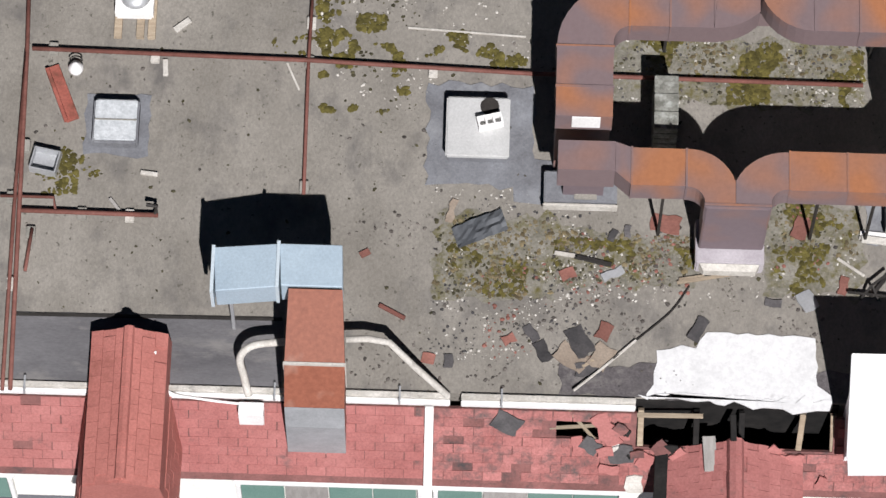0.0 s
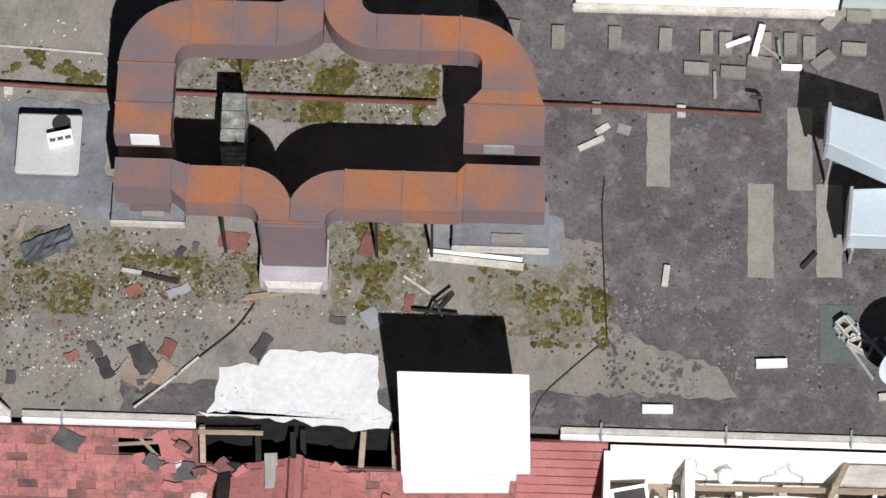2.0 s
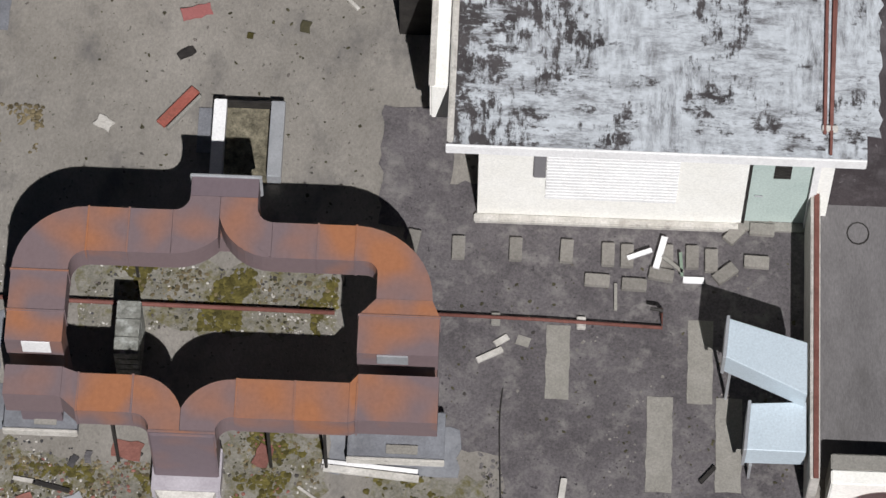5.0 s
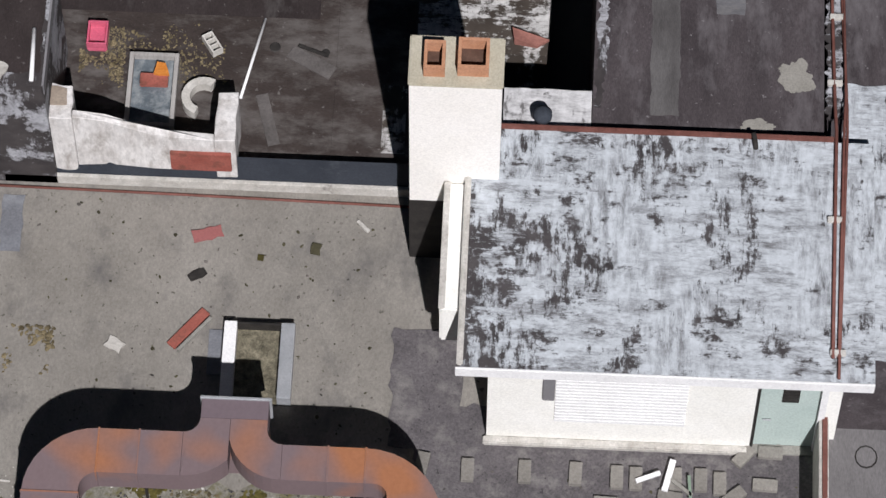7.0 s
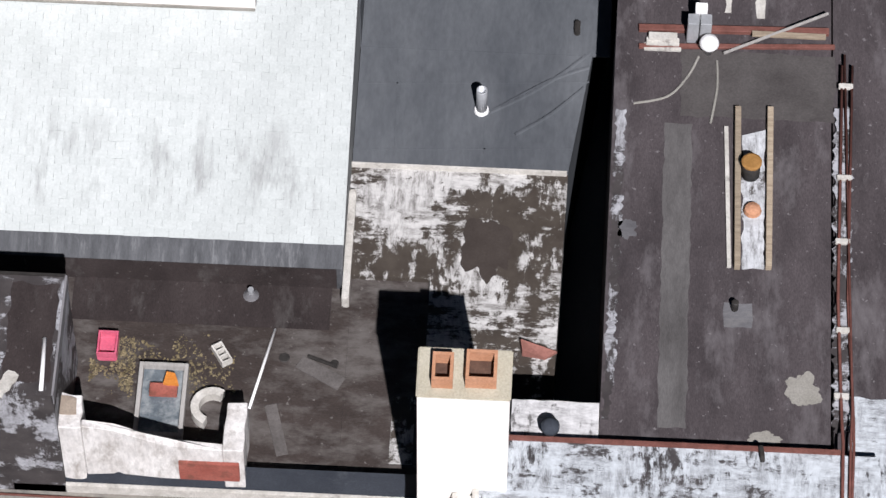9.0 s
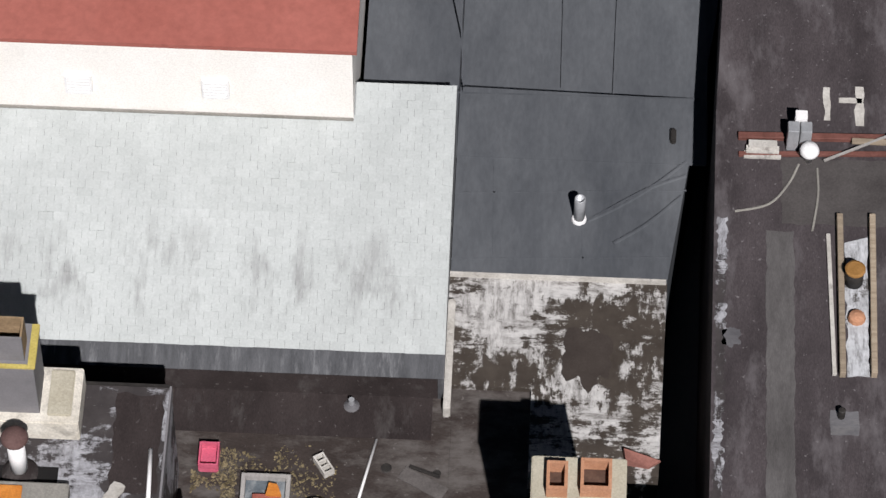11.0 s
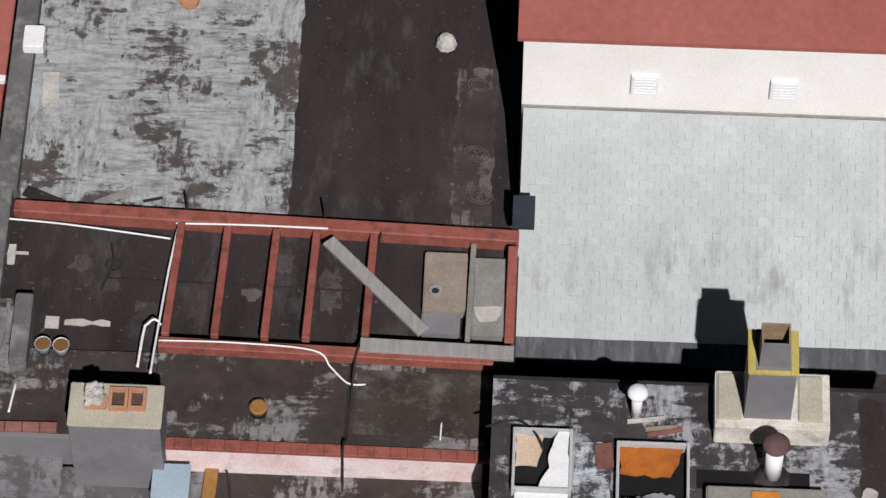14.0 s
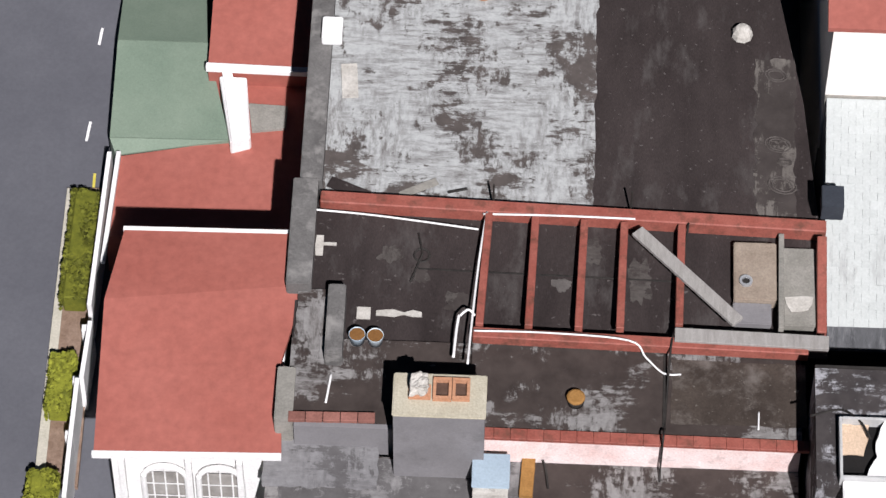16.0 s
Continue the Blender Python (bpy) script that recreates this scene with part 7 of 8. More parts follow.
YELLOW = surface("yellow_trim", (0.4, 0.32, 0.08), (0.56, 0.46, 0.14), 3.0)
for q in ((sx0 - .02, sy0 - .02, sx0 + .1, sy1 + .05), (sx1 - .09, sy0 - .02, sx1 + .03, sy1 + .05), (sx0 + .101, sy0 - .02, sx1 - .091, sy0 + .05)):
    part("shaft_trim", box_bm(*q, ST + .002, ST + .06, 0.01), YELLOW, tw, "yellow painted trim")
part("shaft_cap", box_bm(sx0 + .101, sy0 + .051, sx1 - .091, sy1 + .05, ST + .002, ST + .055), GREYWALL, tw)
fx0, fy0, fx1, fy1 = -10.89, 9.72, -10.44, 10.12
for q in ((fx0, fy0, fx1, fy0 + .03), (fx0, fy1 - .03, fx1, fy1), (fx0, fy0 + .031, fx0 + .03, fy1 - .031), (fx1 - .03, fy0 + .031, fx1, fy1 - .031)):
    part("flue_side", box_bm(*q, ST + .062, FT), GREYWALL if q[1] == fy0 else FLUERUST, tw)
# bottom is near-black in place of the shade down the flue
part("flue_bottom", box_bm(fx0 + .03, fy0 + .03, fx1 - .03, fy1 - .03, ST + .2, ST + .23), VOID, tw)
# flat plate; a gap's darkness is painted on, none is cut
solid("gap_dark_plate", box_bm(-11.75, 8.60, -9.97, 8.94, SZ, SZ + 0.012), VOID, "near-black plate drawn as a dark gap by the vent", "gap", kind="structure")
lo = thing("low_chamber", "low cement chamber with an orange tray", "chamber", at=(-10.72, 8.38, 3.10))
x0, y0, x1, y1 = -11.61, 7.68, -9.74, 8.49
part("chamber", box_bm(x0, y0, x1, y1, SZ, SZ + .3, 0.02), CONC, lo)
part("tray", box_bm(x0 + .7, y1 - .4, x0 + 1.15, y1 - .1, SZ + .301, SZ + .35, 0.01), ORANGE, lo, "orange plastic tray")
for i, (a, b) in enumerate((((-12.54, 9.52, 3.11), (-11.98, 9.66, 3.11)), ((-12.57, 9.63, 3.11), (-12.07, 9.69, 3.11)), ((-12.86, 9.76, 3.11), (-12.26, 9.85, 3.11)))):
    solid("clay_bar", bar(a, b, .07, .05), (BRICKRED, TIMBER, DIRTYWHITE)[i], "brick-coloured batten by the vent", "batten", "battens by the vent")
solid("cable", tube_bm(curved([(-15.10, 9.58, 3.12), (-14.61, 9.72, 3.11), (-14.32, 9.38, 3.32), (-14.17, 9.08, 3.30)]), 0.02, 6), IRON, "black cable looped into the broken skylight", "cable")

# ---- beam court ----
FZ = 1.72
CX0, CX1 = (-23.51, 12.88, 1.72)[0], (-14.68, 13.27, 1.72)[0]
CY0, CY1 = (-18.28, 9.81, 1.90)[1], (-18.48, 14.31, 1.72)[1]
solid("roof_court", box_bm(CX0, (-17.99, 11.57, 1.72)[1], CX1, CY1, STREET, FZ), FELT, "dark stained felt floor of the beam court", "roof", kind="structure")
solid("roof_court_south", box_bm((-20.53, 10.68, 1.90)[0], CY0, SX0 - 0.12, (-17.99, 11.57, 1.72)[1], STREET, 1.9), MOTTLED2, "dark felt roof with faint white blotches", "roof", kind="structure")
solid("roof_court_west", box_bm(CX0, CY0 + 0.15, (-20.53, 10.68, 1.90)[0], (-17.99, 11.57, 1.72)[1], STREET, 1.8), MOTTLED2, "dark felt roof with grey patches", "roof", kind="structure")
fr = thing("pergola", "red oxide steel frame of beams over the felt court", "steel frame", at=(-17.95, 12.90, 1.72))
part("edge_beam", bar((-23.19, 14.29, 1.70), (-14.69, 14.04, 1.70), .24, .3), REDBEAM, fr)
part("edge_beam", bar((-20.53, 11.57, 1.95), (-15.03, 11.46, 1.95), .2, .22), REDBEAM, fr)
for a, b in (((-20.34, 14.04, 1.88), (-20.43, 11.71, 2.05)), ((-19.56, 14.01, 1.88), (-19.62, 11.71, 2.05)), ((-18.74, 13.98, 1.88), (-18.80, 11.71, 2.05)), ((-18.07, 13.96, 1.88), (-18.12, 11.72, 2.05)), ((-17.11, 13.95, 1.88), (-17.15, 11.83, 2.05))):
    part("rafter", bar(a, b, .13, .14), REDBEAM, fr)
part("rafter", bar((-15.44, 13.88, 1.80), (-15.47, 11.87, 2.00), .09, .14), CONC, fr, "grey painted rafter")
part("edge_post", bar((-14.78, 13.74, 1.88), (-14.79, 11.94, 1.70), .16, .3), REDBEAM, fr)
solid("timber_plate", bar((-17.22, 11.63, 2.14), (-14.70, 11.57, 2.14), .26, .08), GREYTIMBER, "silvered timber plate on the red beam", "timber plate")
solid("loose_plank", bar((-17.86, 13.70, 2.10), (-16.19, 11.86, 2.25), .23, .07), GREYTIMBER, "silvered plank lying diagonally over the beams", "plank")
bxp = thing("cistern_box", "rusty tan metal box with a round outlet", "box", at=(-15.90, 13.11, 1.72))
x0, y0, x1, y1 = -16.24, 12.52, -15.53, 13.67
part("box_body", box_bm(x0, y0, x1, y1, FZ, 1.98, 0.02), PLYWOOD, bxp)
q = (-16.04, 12.87, 1.98)
part("outlet", lathe_bm([(.11, 0), (.11, .05), (.07, .05), (.07, .01)], *q, 18), GALV, bxp)
part("outlet_hole", lathe_bm([(.065, .005), (.065, .015)], *q, 14), IRON, bxp)
solid("grey_slab", box_bm(-15.42, 12.09, -14.86, 13.64, FZ, 1.9, 0.02), CONC, "grey slab between rafters", "slab")
solid("white_rag", prism_bm(ragged([(-15.39, 12.63, 1.71), (-14.92, 12.65, 1.71), (-15.01, 12.39, 1.71), (-15.29, 12.35, 1.71)], .1, .03, 5), 1.905, 1.92), DIRTYWHITE, "torn white scrap on the slab", "scrap")
solid("box_step", box_bm(-16.25, 12.11, -15.61, 12.53, FZ, 1.88, 0.02), GREYWALL, "grey cement step beside the box", "step")
for pts, r, lab in (([(-23.56, 14.05, 1.95), (-22.25, 13.96, 1.95), (-20.51, 13.75, 1.95)], .022, "white pipe along the court edge"), ([(-20.44, 14.03, 2.00), (-19.22, 14.05, 2.00), (-17.89, 14.04, 2.00)], .022, "white pipe along the red beam"),
                    ([(-20.38, 14.07, 2.00), (-20.48, 13.03, 2.05), (-20.56, 11.58, 2.20), (-20.59, 10.85, 2.30)], .025, "white pipe over the court"), ([(-20.51, 11.53, 2.25), (-19.28, 11.54, 2.25), (-17.98, 11.45, 2.25), (-17.68, 11.29, 2.00), (-17.39, 11.03, 1.95), (-17.10, 11.03, 1.93)], .02, "white cable draped over the red beam"),
                    ([(-20.77, 11.92, 2.10), (-20.80, 11.63, 2.10), (-20.83, 11.09, 2.10)], .03, "white bent pipe by the chimney"), ([(-20.51, 11.93, 2.10), (-20.62, 11.97, 2.20), (-20.75, 11.88, 2.15)], .025, "white pipe bend by the chimney"),
                    ([(-22.82, 10.86, 1.83), (-22.88, 10.30, 1.83)], .025, "white stick on the felt"), ([(-15.83, 10.36, 1.93), (-15.84, 10.02, 1.93)], .018, "pale stick on the felt")):
    solid("white_pipe", tube_bm(curved(pts), r * .8, 8), WHITE, lab, "pipe", "white pipes", smooth=True)
for a, b in (([(-21.50, 13.06, 1.73), (-20.46, 13.04, 1.73)]), ([(-20.46, 13.04, 1.73), (-17.10, 12.98, 1.73)])):
    solid("felt_seam", bar(a, b, .03, .01), IRON, "black tarred seam in the felt", "seam", kind="structure")
solid("felt_seam", bar((-17.36, 11.47, 1.91), (-17.37, 9.98, 1.91), .05, .012), IRON, "black tarred seam in the felt", "seam", kind="structure")
solid("black_cable", tube_bm(curved([(-17.0, 13.98, 2.02), (-17.1, 13.0, 1.95), (-17.2, 12.0, 1.98), (-17.28, 11.4, 2.2), (-17.33, 10.6, 1.93), (-17.36, 9.99, 1.93), (-17.38, 9.82, 2.12), (-17.39, 9.62, 2.1), (-17.4, 9.55, 1.4), (-17.4, 9.4, 1.22)]), 0.018, 6), IRON, "black cable draped over the red beams", "cable", smooth=True)
BROWNDUST = surface("dusty_brown_felt", (0.03, 0.022, 0.0175), (0.068, 0.053, 0.043), 1.0, bump=0.25, spots=(0.13, 0.115, 0.1), grain=0.5, stain=(0.13, 0.113, 0.1), stain_scale=1.6, stain_at=0.56)
plate("brown_felt", -17.26, 10.10, -15.06, 11.32, 1.9, BROWNDUST, "brown felt sheet with pale dust stains", "roof patch", 0.008, 0.02, 66)
drum((-18.81, 10.44, 1.90), 0.15, 0.14, "dark vent with a yellow-ochre lid")
q = (-21.44, 13.33, 1.73)
solid("drain_ring", tube_bm([(q[0] + 0.13 * math.cos(t * .524), q[1] + 0.13 * math.sin(t * .524), 1.735) for t in range(13)], 0.02, 5), IRON, "dark iron drain ring in felt", "ring")
solid("drain_rod", tube_bm([(-21.51, 13.76, 1.75), (-21.43, 13.35, 1.75), (-21.61, 12.78, 1.75)], 0.02, 5), IRON, "black iron rod across the drain", "rod")
for p, lab, mat in (((-22.43, 11.54, 1.80), "blue-white bucket full of rusty water", BLUEMETAL), ((-22.13, 11.53, 1.80), "blue-white bucket full of rusty water", ICEMETAL)):
    b = thing("bucket", lab, "bucket", "buckets", p)
    part("bucket_body", lathe_bm([(.115, 0), (.135, .2), (.14, .215), (.132, .215), (.128, .16)], *p, 22), mat, b, smooth=True)
    part("rusty_water", lathe_bm([(.127, .162), (.127, .2)], *p, 22), BUCKETRUST, b)
solid("stub_wall", box_bm(-22.94, 11.04, -22.65, 12.4, 1.7, 2.2, 0.02), COPEGREY, "low grey rendered stub wall on the felt", "wall")
solid("corner_pier", box_bm(-23.7, 9.92, -23.4, 10.94, STREET, 1.9, 0.02), CONC, "pale concrete pier beside the red roof", "pier", kind="structure")
solid("wall_west_low", box_bm(-23.38, 9.86, -21.78, 9.95, STREET, 1.79), GREYWALL, "grey rendered wall under the clay coping", "wall", kind="structure")
plate("grey_felt", -23.6, 8.0, -19.6, 9.67, 1.2, LOWFELT, "greyed felt with pale wear below the wall", "roof patch", 0.006, 0.03, 68)
plate("felt_patch", -23.46, 11.07, -22.79, 12.51, 1.8, MOTTLED2, "worn grey felt patch", "roof patch", 0.006, 0.03, 62)
for a in ((-22.47, 12.02, -22.24, 12.25), (-22.15, 12.10, -21.39, 12.19), (-23.22, 13.26, -23.10, 13.66), (-23.10, 13.47, -22.88, 13.52), (-16.66, 10.60, -16.45, 10.72)):
    plate("paint_scrap", *a, 1.81 if a[1] < 9.9 else 1.73, DIRTYWHITE, "white torn scrap on dark felt", "scrap", 0.015, 0.04, 63, kind="")
DUSTFELT = peeling("dusty_felt", (0.03, 0.024, 0.022), (0.06, 0.05, 0.046), (0.085, 0.075, 0.068), -0.01, 1.8, (1, 1, 1), 61.0, 1.2)
blot("dry_scrap", -19.24, 12.72, -18.91, 12.97, 1.73, FLAPGREY, "grey torn scrap on dark felt", "scrap", 0.015, 53)
for i, r in enumerate(((-20.11, 10.33, -19.11, 11.25), (-18.15, 10.19, -17.47, 11.39))):
    blot("dust_stain", *r, 1.9, MOTTLED2, "pale dried dust stain on the felt", "roof patch", 0.004, 54 + i)
for i, r in enumerate(((-21.62, 12.73, -21.25, 13.21), (-22.17, 13.17, -21.75, 13.51), (-18.82, 13.20, -18.45, 13.89), (-18.04, 12.46, -17.58, 13.47), (-21.04, 12.15, -20.61, 12.66))):
    blot("dust_stain", *r, 1.73, DUSTFELT, "faint dust stain on the felt", "roof patch", 0.004, 60 + i)
# south edge of the court roof: red tile coping, pink wall, lower roof
tc = thing("tile_coping", "row of red clay coping tiles on the wall", "coping", "tile copings", (-17.73, 9.88, 1.90))
p0, p1 = (-20.39, 9.77, 1.98), (-15.01, 9.73, 1.98)
for i in range(20):
    a, b = Vector(p0).lerp(Vector(p1), i / 20), Vector(p0).lerp(Vector(p1), (i + 0.99) / 20)
    part("coping_tile", bar((a.x, a.y, 1.88), (b.x, b.y, 1.88), .2, .08), REDBEAM, tc)
tc = thing("tile_coping", "row of red clay coping tiles beside the chimney", "coping", "tile copings", (-22.75, 10.04, 1.90))
p0, p1 = (-23.47, 9.98, 1.95), (-22.05, 10.01, 1.95)
for i in range(5):
    a, b = Vector(p0).lerp(Vector(p1), i / 5), Vector(p0).lerp(Vector(p1), (i + 0.96) / 5)
    part("coping_tile", bar((a.x, a.y, 1.84), (b.x, b.y, 1.84), .17, .08), BRICKRED, tc)
solid("wall_pink", box_bm((-20.34, 9.73, 1.70)[0], CY0 - 0.12, SX0 - 0.14, CY0 - 0.002, STREET, 1.86), PINKWALL, "faded pink rendered wall under the coping", "wall", kind="structure")
solid("roof_lower_west", box_bm(CX0 - 0.3, N_EDGE - 3, SX0 - 0.13, CY0 - 0.12, STREET, 1.2), MOTTLED2, "grimy grey felt roof below the pink wall", "roof", kind="structure")
plate("grey_apron", -23.86, 9.05, -21.99, 10.33, 1.2, APRON, "grey cement apron beside the chimney", "roof patch", 0.02, 0.03, 64)
cb = thing("chimney", "wide grey rendered chimney with twin clay flues", "chimney", "chimneys", (-21.22, 9.35, 1.20))
x0, y0, x1, y1 = -21.75, 9.32, -20.25, 10.14


part("shaft", box_bm(x0 + .02, y0 + .02, x1 - .02, y1 - .02, 1.2, 3.045), GREYWALL, cb)
part("cap", box_bm(x0, y0, x1, y1, 3.047, 3.1, .02), CHIMCAP, cb, "pale cement cap")
flue(-21.11, 9.61, -20.81, 10.01, 3.1, cb, .1, FLUESHADE)
flue(-20.80, 9.62, -20.52, 10.01, 3.1, cb, .1, FLUESHADE)
part("flue_block", box_bm(-21.50, 9.62, -21.14, 9.88, 3.101, 3.18, .01), CLAY, cb)
q = (-21.33, 9.78, 3.18)
bm = bmesh.new()
bmesh.ops.create_cube(bm, size=1.0)
bmesh.ops.subdivide_edges(bm, edges=bm.edges[:], cuts=6, use_grid_fill=True)
for v in bm.verts:
    c = v.co.copy()
    f = 1.0 - 0.22 * c.xy.length + 0.3 * noise.noise(c * 3.1 + Vector((4, 2, 7))) + 0.16 * noise.noise(c * 8.0)
    v.co = Vector((q[0] + c.x * .29 * f, q[1] + c.y * .3 * f, q[2] + .15 + c.z * .3 * max(f, .75)))
    v.co.z = max(v.co.z, q[2] + .001)
solid("cement_bag", bm, DIRTYWHITE, "crumpled white sack on the chimney", "sack")
bc = thing("roof_box", "pale blue capped metal box", "box", at=(-20.42, 9.38, 1.20))
x0, y0, x1, y1 = -20.43, 8.83, -19.86, 9.45
part("box_body", box_bm(x0, y0 - .1, x1, y1, 1.2, 1.75, .01), DIRTYWHITE, bc)
part("box_cap", box_bm(x0 - .02, y0, x1 + .02, y1 + .02, 1.752, 1.8, .01), BLUEMETAL, bc)
solid("clay_pipe", bar((-19.53, 9.85, 1.22), (-19.57, 8.99, 1.22), .22, .1), RUSTLID, "rusty clay gutter piece on the lower roof", "gutter piece")
solid("black_pipe", tube_bm(curved([(-20.17, 9.79, 1.40), (-19.39, 9.79, 1.30), (-19.21, 9.18, 1.25)]), .02, 6), IRON, "thin black pipe on the lower roof", "pipe")

# ---- west roofs ----
PZ = 1.68
PX0, PX1 = (-23.29, 16.44, 1.68)[0], (-14.93, 16.80, 1.68)[0]
PY0 = CY1 + 0.02
solid("roof_pot", prism_bm([(PX0, PY0), ((-14.79, 14.34, 1.68)[0], PY0), (-15.02, 16.79, 1.68), (-15.44, 19.22, 1.68), ((-15.44, 19.22, 1.68)[0], 30), (PX0, 30)], STREET, PZ), FELT, "long dark felt roof", "roof", kind="structure")
plate("worn_coat", -23.24, 14.49, -18.60, 21.47, PZ, WESTROOF, "large worn white coat on the felt roof", "roof patch", 0.006, 0.035, 71)
plate("tar_rings", -15.85, 14.29, -15.17, 17.72, PZ, TARCRUST, "crusted grey tar along the roof edge", "roof patch", 0.008, 0.05, 72)
RINGTAR = surface("ringed_tar", (0.05, 0.042, 0.038), (0.105, 0.093, 0.085), 6.0, bump=0.3, grain=0.6)
for p, r in (((-15.47, 15.90, 1.69), .2), ((-15.40, 15.05, 1.69), .22), ((-15.49, 17.37, 1.69), .17), ((-15.35, 15.54, 1.69), .1)):
    for k in (1.0, .72):
        solid("tar_ring", tube_bm([(p[0] + r * k * 1.1 * math.cos(t * .524 + .2), p[1] + r * k * .8 * math.sin(t * .524), p[2] + .005) for t in range(13)], .014, 5), RINGTAR, "ring crack in the tar", "ring", kind="structure")
solid("coping_west", box_bm((-23.56, 16.18, 2.00)[0], PY0 + 0.3, (-23.18, 16.19, 2.00)[0], 30, STREET, 1.98, .02), COPEGREY, "grey concrete coping of the west parapet", "coping", kind="structure")
solid("coping_west", box_bm((-23.66, 13.19, 2.10)[0], (-23.46, 12.47, 2.10)[1], (-23.24, 13.21, 2.10)[0], PY0 + 0.29, STREET, 2.05, .02), COPEGREY, "grey concrete coping of the west parapet", "coping", kind="structure")
q = (-16.08, 18.19, 1.68)
pt = thing("roof_bag", "crumpled pale bag on the felt roof", "bag", at=q)
part("bag_body", lathe_bm([(.1, 0), (.19, .06), (.17, .16), (.12, .24), (.03, .27)], *q, 9), DIRTYWHITE, pt)
part("bag_tie", tube_bm([(q[0] + .15 * math.cos(t), q[1] + .05 + .1 * math.sin(t), 1.73) for t in (0.02, 0.99, 2.05, 3.08, 4)], .02, 5), IRON, pt)
q = (-20.60, 18.93, 1.69)
solid("clay_pan", lathe_bm([(.16, 0), (.19, .06), (.17, .06), (.14, .02)], *q, 18), CLAY, "round terracotta pan on the white coat", "pan")
for a, b, w, mat in (((-23.07, 14.78, 1.71), (-22.39, 14.49, 1.71), .22, FELT), ((-21.86, 14.55, 1.70), (-21.25, 14.87, 1.70), .14, CONC), ((-21.06, 14.64, 1.71), (-20.73, 14.73, 1.71), .04, IRON), ((-22.87, 17.28, 1.70), (-22.81, 16.56, 1.70), .28, DIRTYWHITE)):
    solid("felt_strip", bar(a, b, w, .03), mat, "loose strip lying on the roof", "strip", "loose strips")
for p in ((-20.28, 14.37, 1.68), (-17.96, 14.33, 1.68)):
    solid("iron_stub", tube_bm([(p[0], p[1], 1.68), (p[0], p[1] + .05, 2.3)], .02, 6), IRON, "black iron upright at the beam", "upright", "iron uprights")
cp = thing("corner_block", "white block on the parapet corner", "block", at=(-23.17, 17.78, 2.00))
part("block", box_bm(-23.35, 17.47, -23.00, 17.94, 1.98, 2.2, .02), WHITE, cp)

# lower red roofs, turret and awning
er = thing("eave_roof", "smooth red hipped roof with white eaves", "roof", "red roofs by the street", (-25.08, 11.66, 1.50))
a, b, c, d, e, f = (-26.46, 13.65, 1.70), (-23.60, 13.69, 1.70), (-23.35, 12.64, 1.75), (-23.57, 9.57, 1.40), (-26.63, 9.49, 1.40), (-26.67, 12.22, 1.75)
part("roof_sheet_north", prism_bm([a, b, c, f], [1.6, 1.6, 1.65, 1.65], [1.7, 1.7, 1.75, 1.75]), REDSHEET, er)
part("roof_sheet_south", prism_bm([f, c, (-23.67, 11.21, 1.60), d, e], [1.65, 1.65, 1.5, 1.3, 1.3], [1.75, 1.75, 1.6, 1.4, 1.4]), REDSHEET, er)
part("eave", bar((a[0] - .02, a[1] + .04, 1.62), (b[0], b[1] + .04, 1.62), .07, .1), WHITE, er)
part("eave", bar((e[0] - .03, e[1] - .04, 1.28), (d[0], d[1] - .04, 1.28), .08, .13), WHITE, er)
solid("house_west", prism_bm([(a[0] + .1, a[1] - .1), (b[0] - .05, b[1] - .1), (d[0] - .05, d[1] + .12), (e[0] + .25, e[1] + .12)], STREET, [1.55, 1.55, 1.25, 1.25]), WHITE, "white walled house body under the red roof", "wall", kind="structure")
yw = e[1] + 0.1
for p in ((-25.51, 9.40, 0.70), (-24.60, 9.44, 0.70)):
    w = thing("arched_window", "white arched window with glazing bars", "window", "arched windows", (p[0], yw, -0.8))
    part("arch_frame", tube_bm([(p[0] - .36, yw - .04, -1.0), (p[0] - .36, yw - .04, .5)] + [(p[0] + .36 * math.cos(math.radians(g)), yw - .04, .5 + .4 * math.sin(math.radians(g))) for g in range(165, 0, -15)] + [(p[0] + .36, yw - .04, .5), (p[0] + .36, yw - .04, -1.0)], .05, 8), WHITE, w)
    pane = part("pane", prism_bm([(p[0] - .33, yw - .02), (p[0] + .33, yw - .02), (p[0] + .33, yw - .012), (p[0] - .33, yw - .012)], -1.0, .65), PANE, w, "curtained glass")
    for k in range(3):
        part("glazing_bar", box_bm(p[0] - .2 + k * .2 - .012, yw - .05, p[0] - .2 + k * .2 + .012, yw - .022, -1.0, .85), WHITE, pane)
    for k in range(4):
        part("glazing_bar", box_bm(p[0] - .33, yw - .056, p[0] + .33, yw - .051, -.8 + k * .38, -.77 + k * .38), WHITE, pane)
for p in ((-26.20, 9.36, 0.70), (-25.10, 9.42, 0.70), (-24.26, 9.45, 0.70)):
    solid("facade_column", box_bm(p[0] - .05, yw - .14, p[0] + .05, yw - .002, STREET, 1.2, .01), WHITE, "white facade pilaster", "pilaster", "facade pilasters")
solid("deck_balcony", box_bm((-27.40, 10.33, -1.00)[0], yw - 3, (-26.16, 10.39, -1.00)[0], yw - .15, -1.2, -1.0), GREYTIMBER, "grey slatted balcony deck", "deck", kind="structure")
LZ = -1.3
solid("roof_red_low", prism_bm([(-27.04, 17.29, -1.30), (-25.10, 17.71, -1.30), (-24.83, 19.05, -1.30), (-23.75, 19.10, -1.30), (-23.55, 15.70, -1.30), (-27.14, 15.54, -1.30)], STREET, LZ), REDSHEET, "smooth red lower roof", "roof", kind="structure")
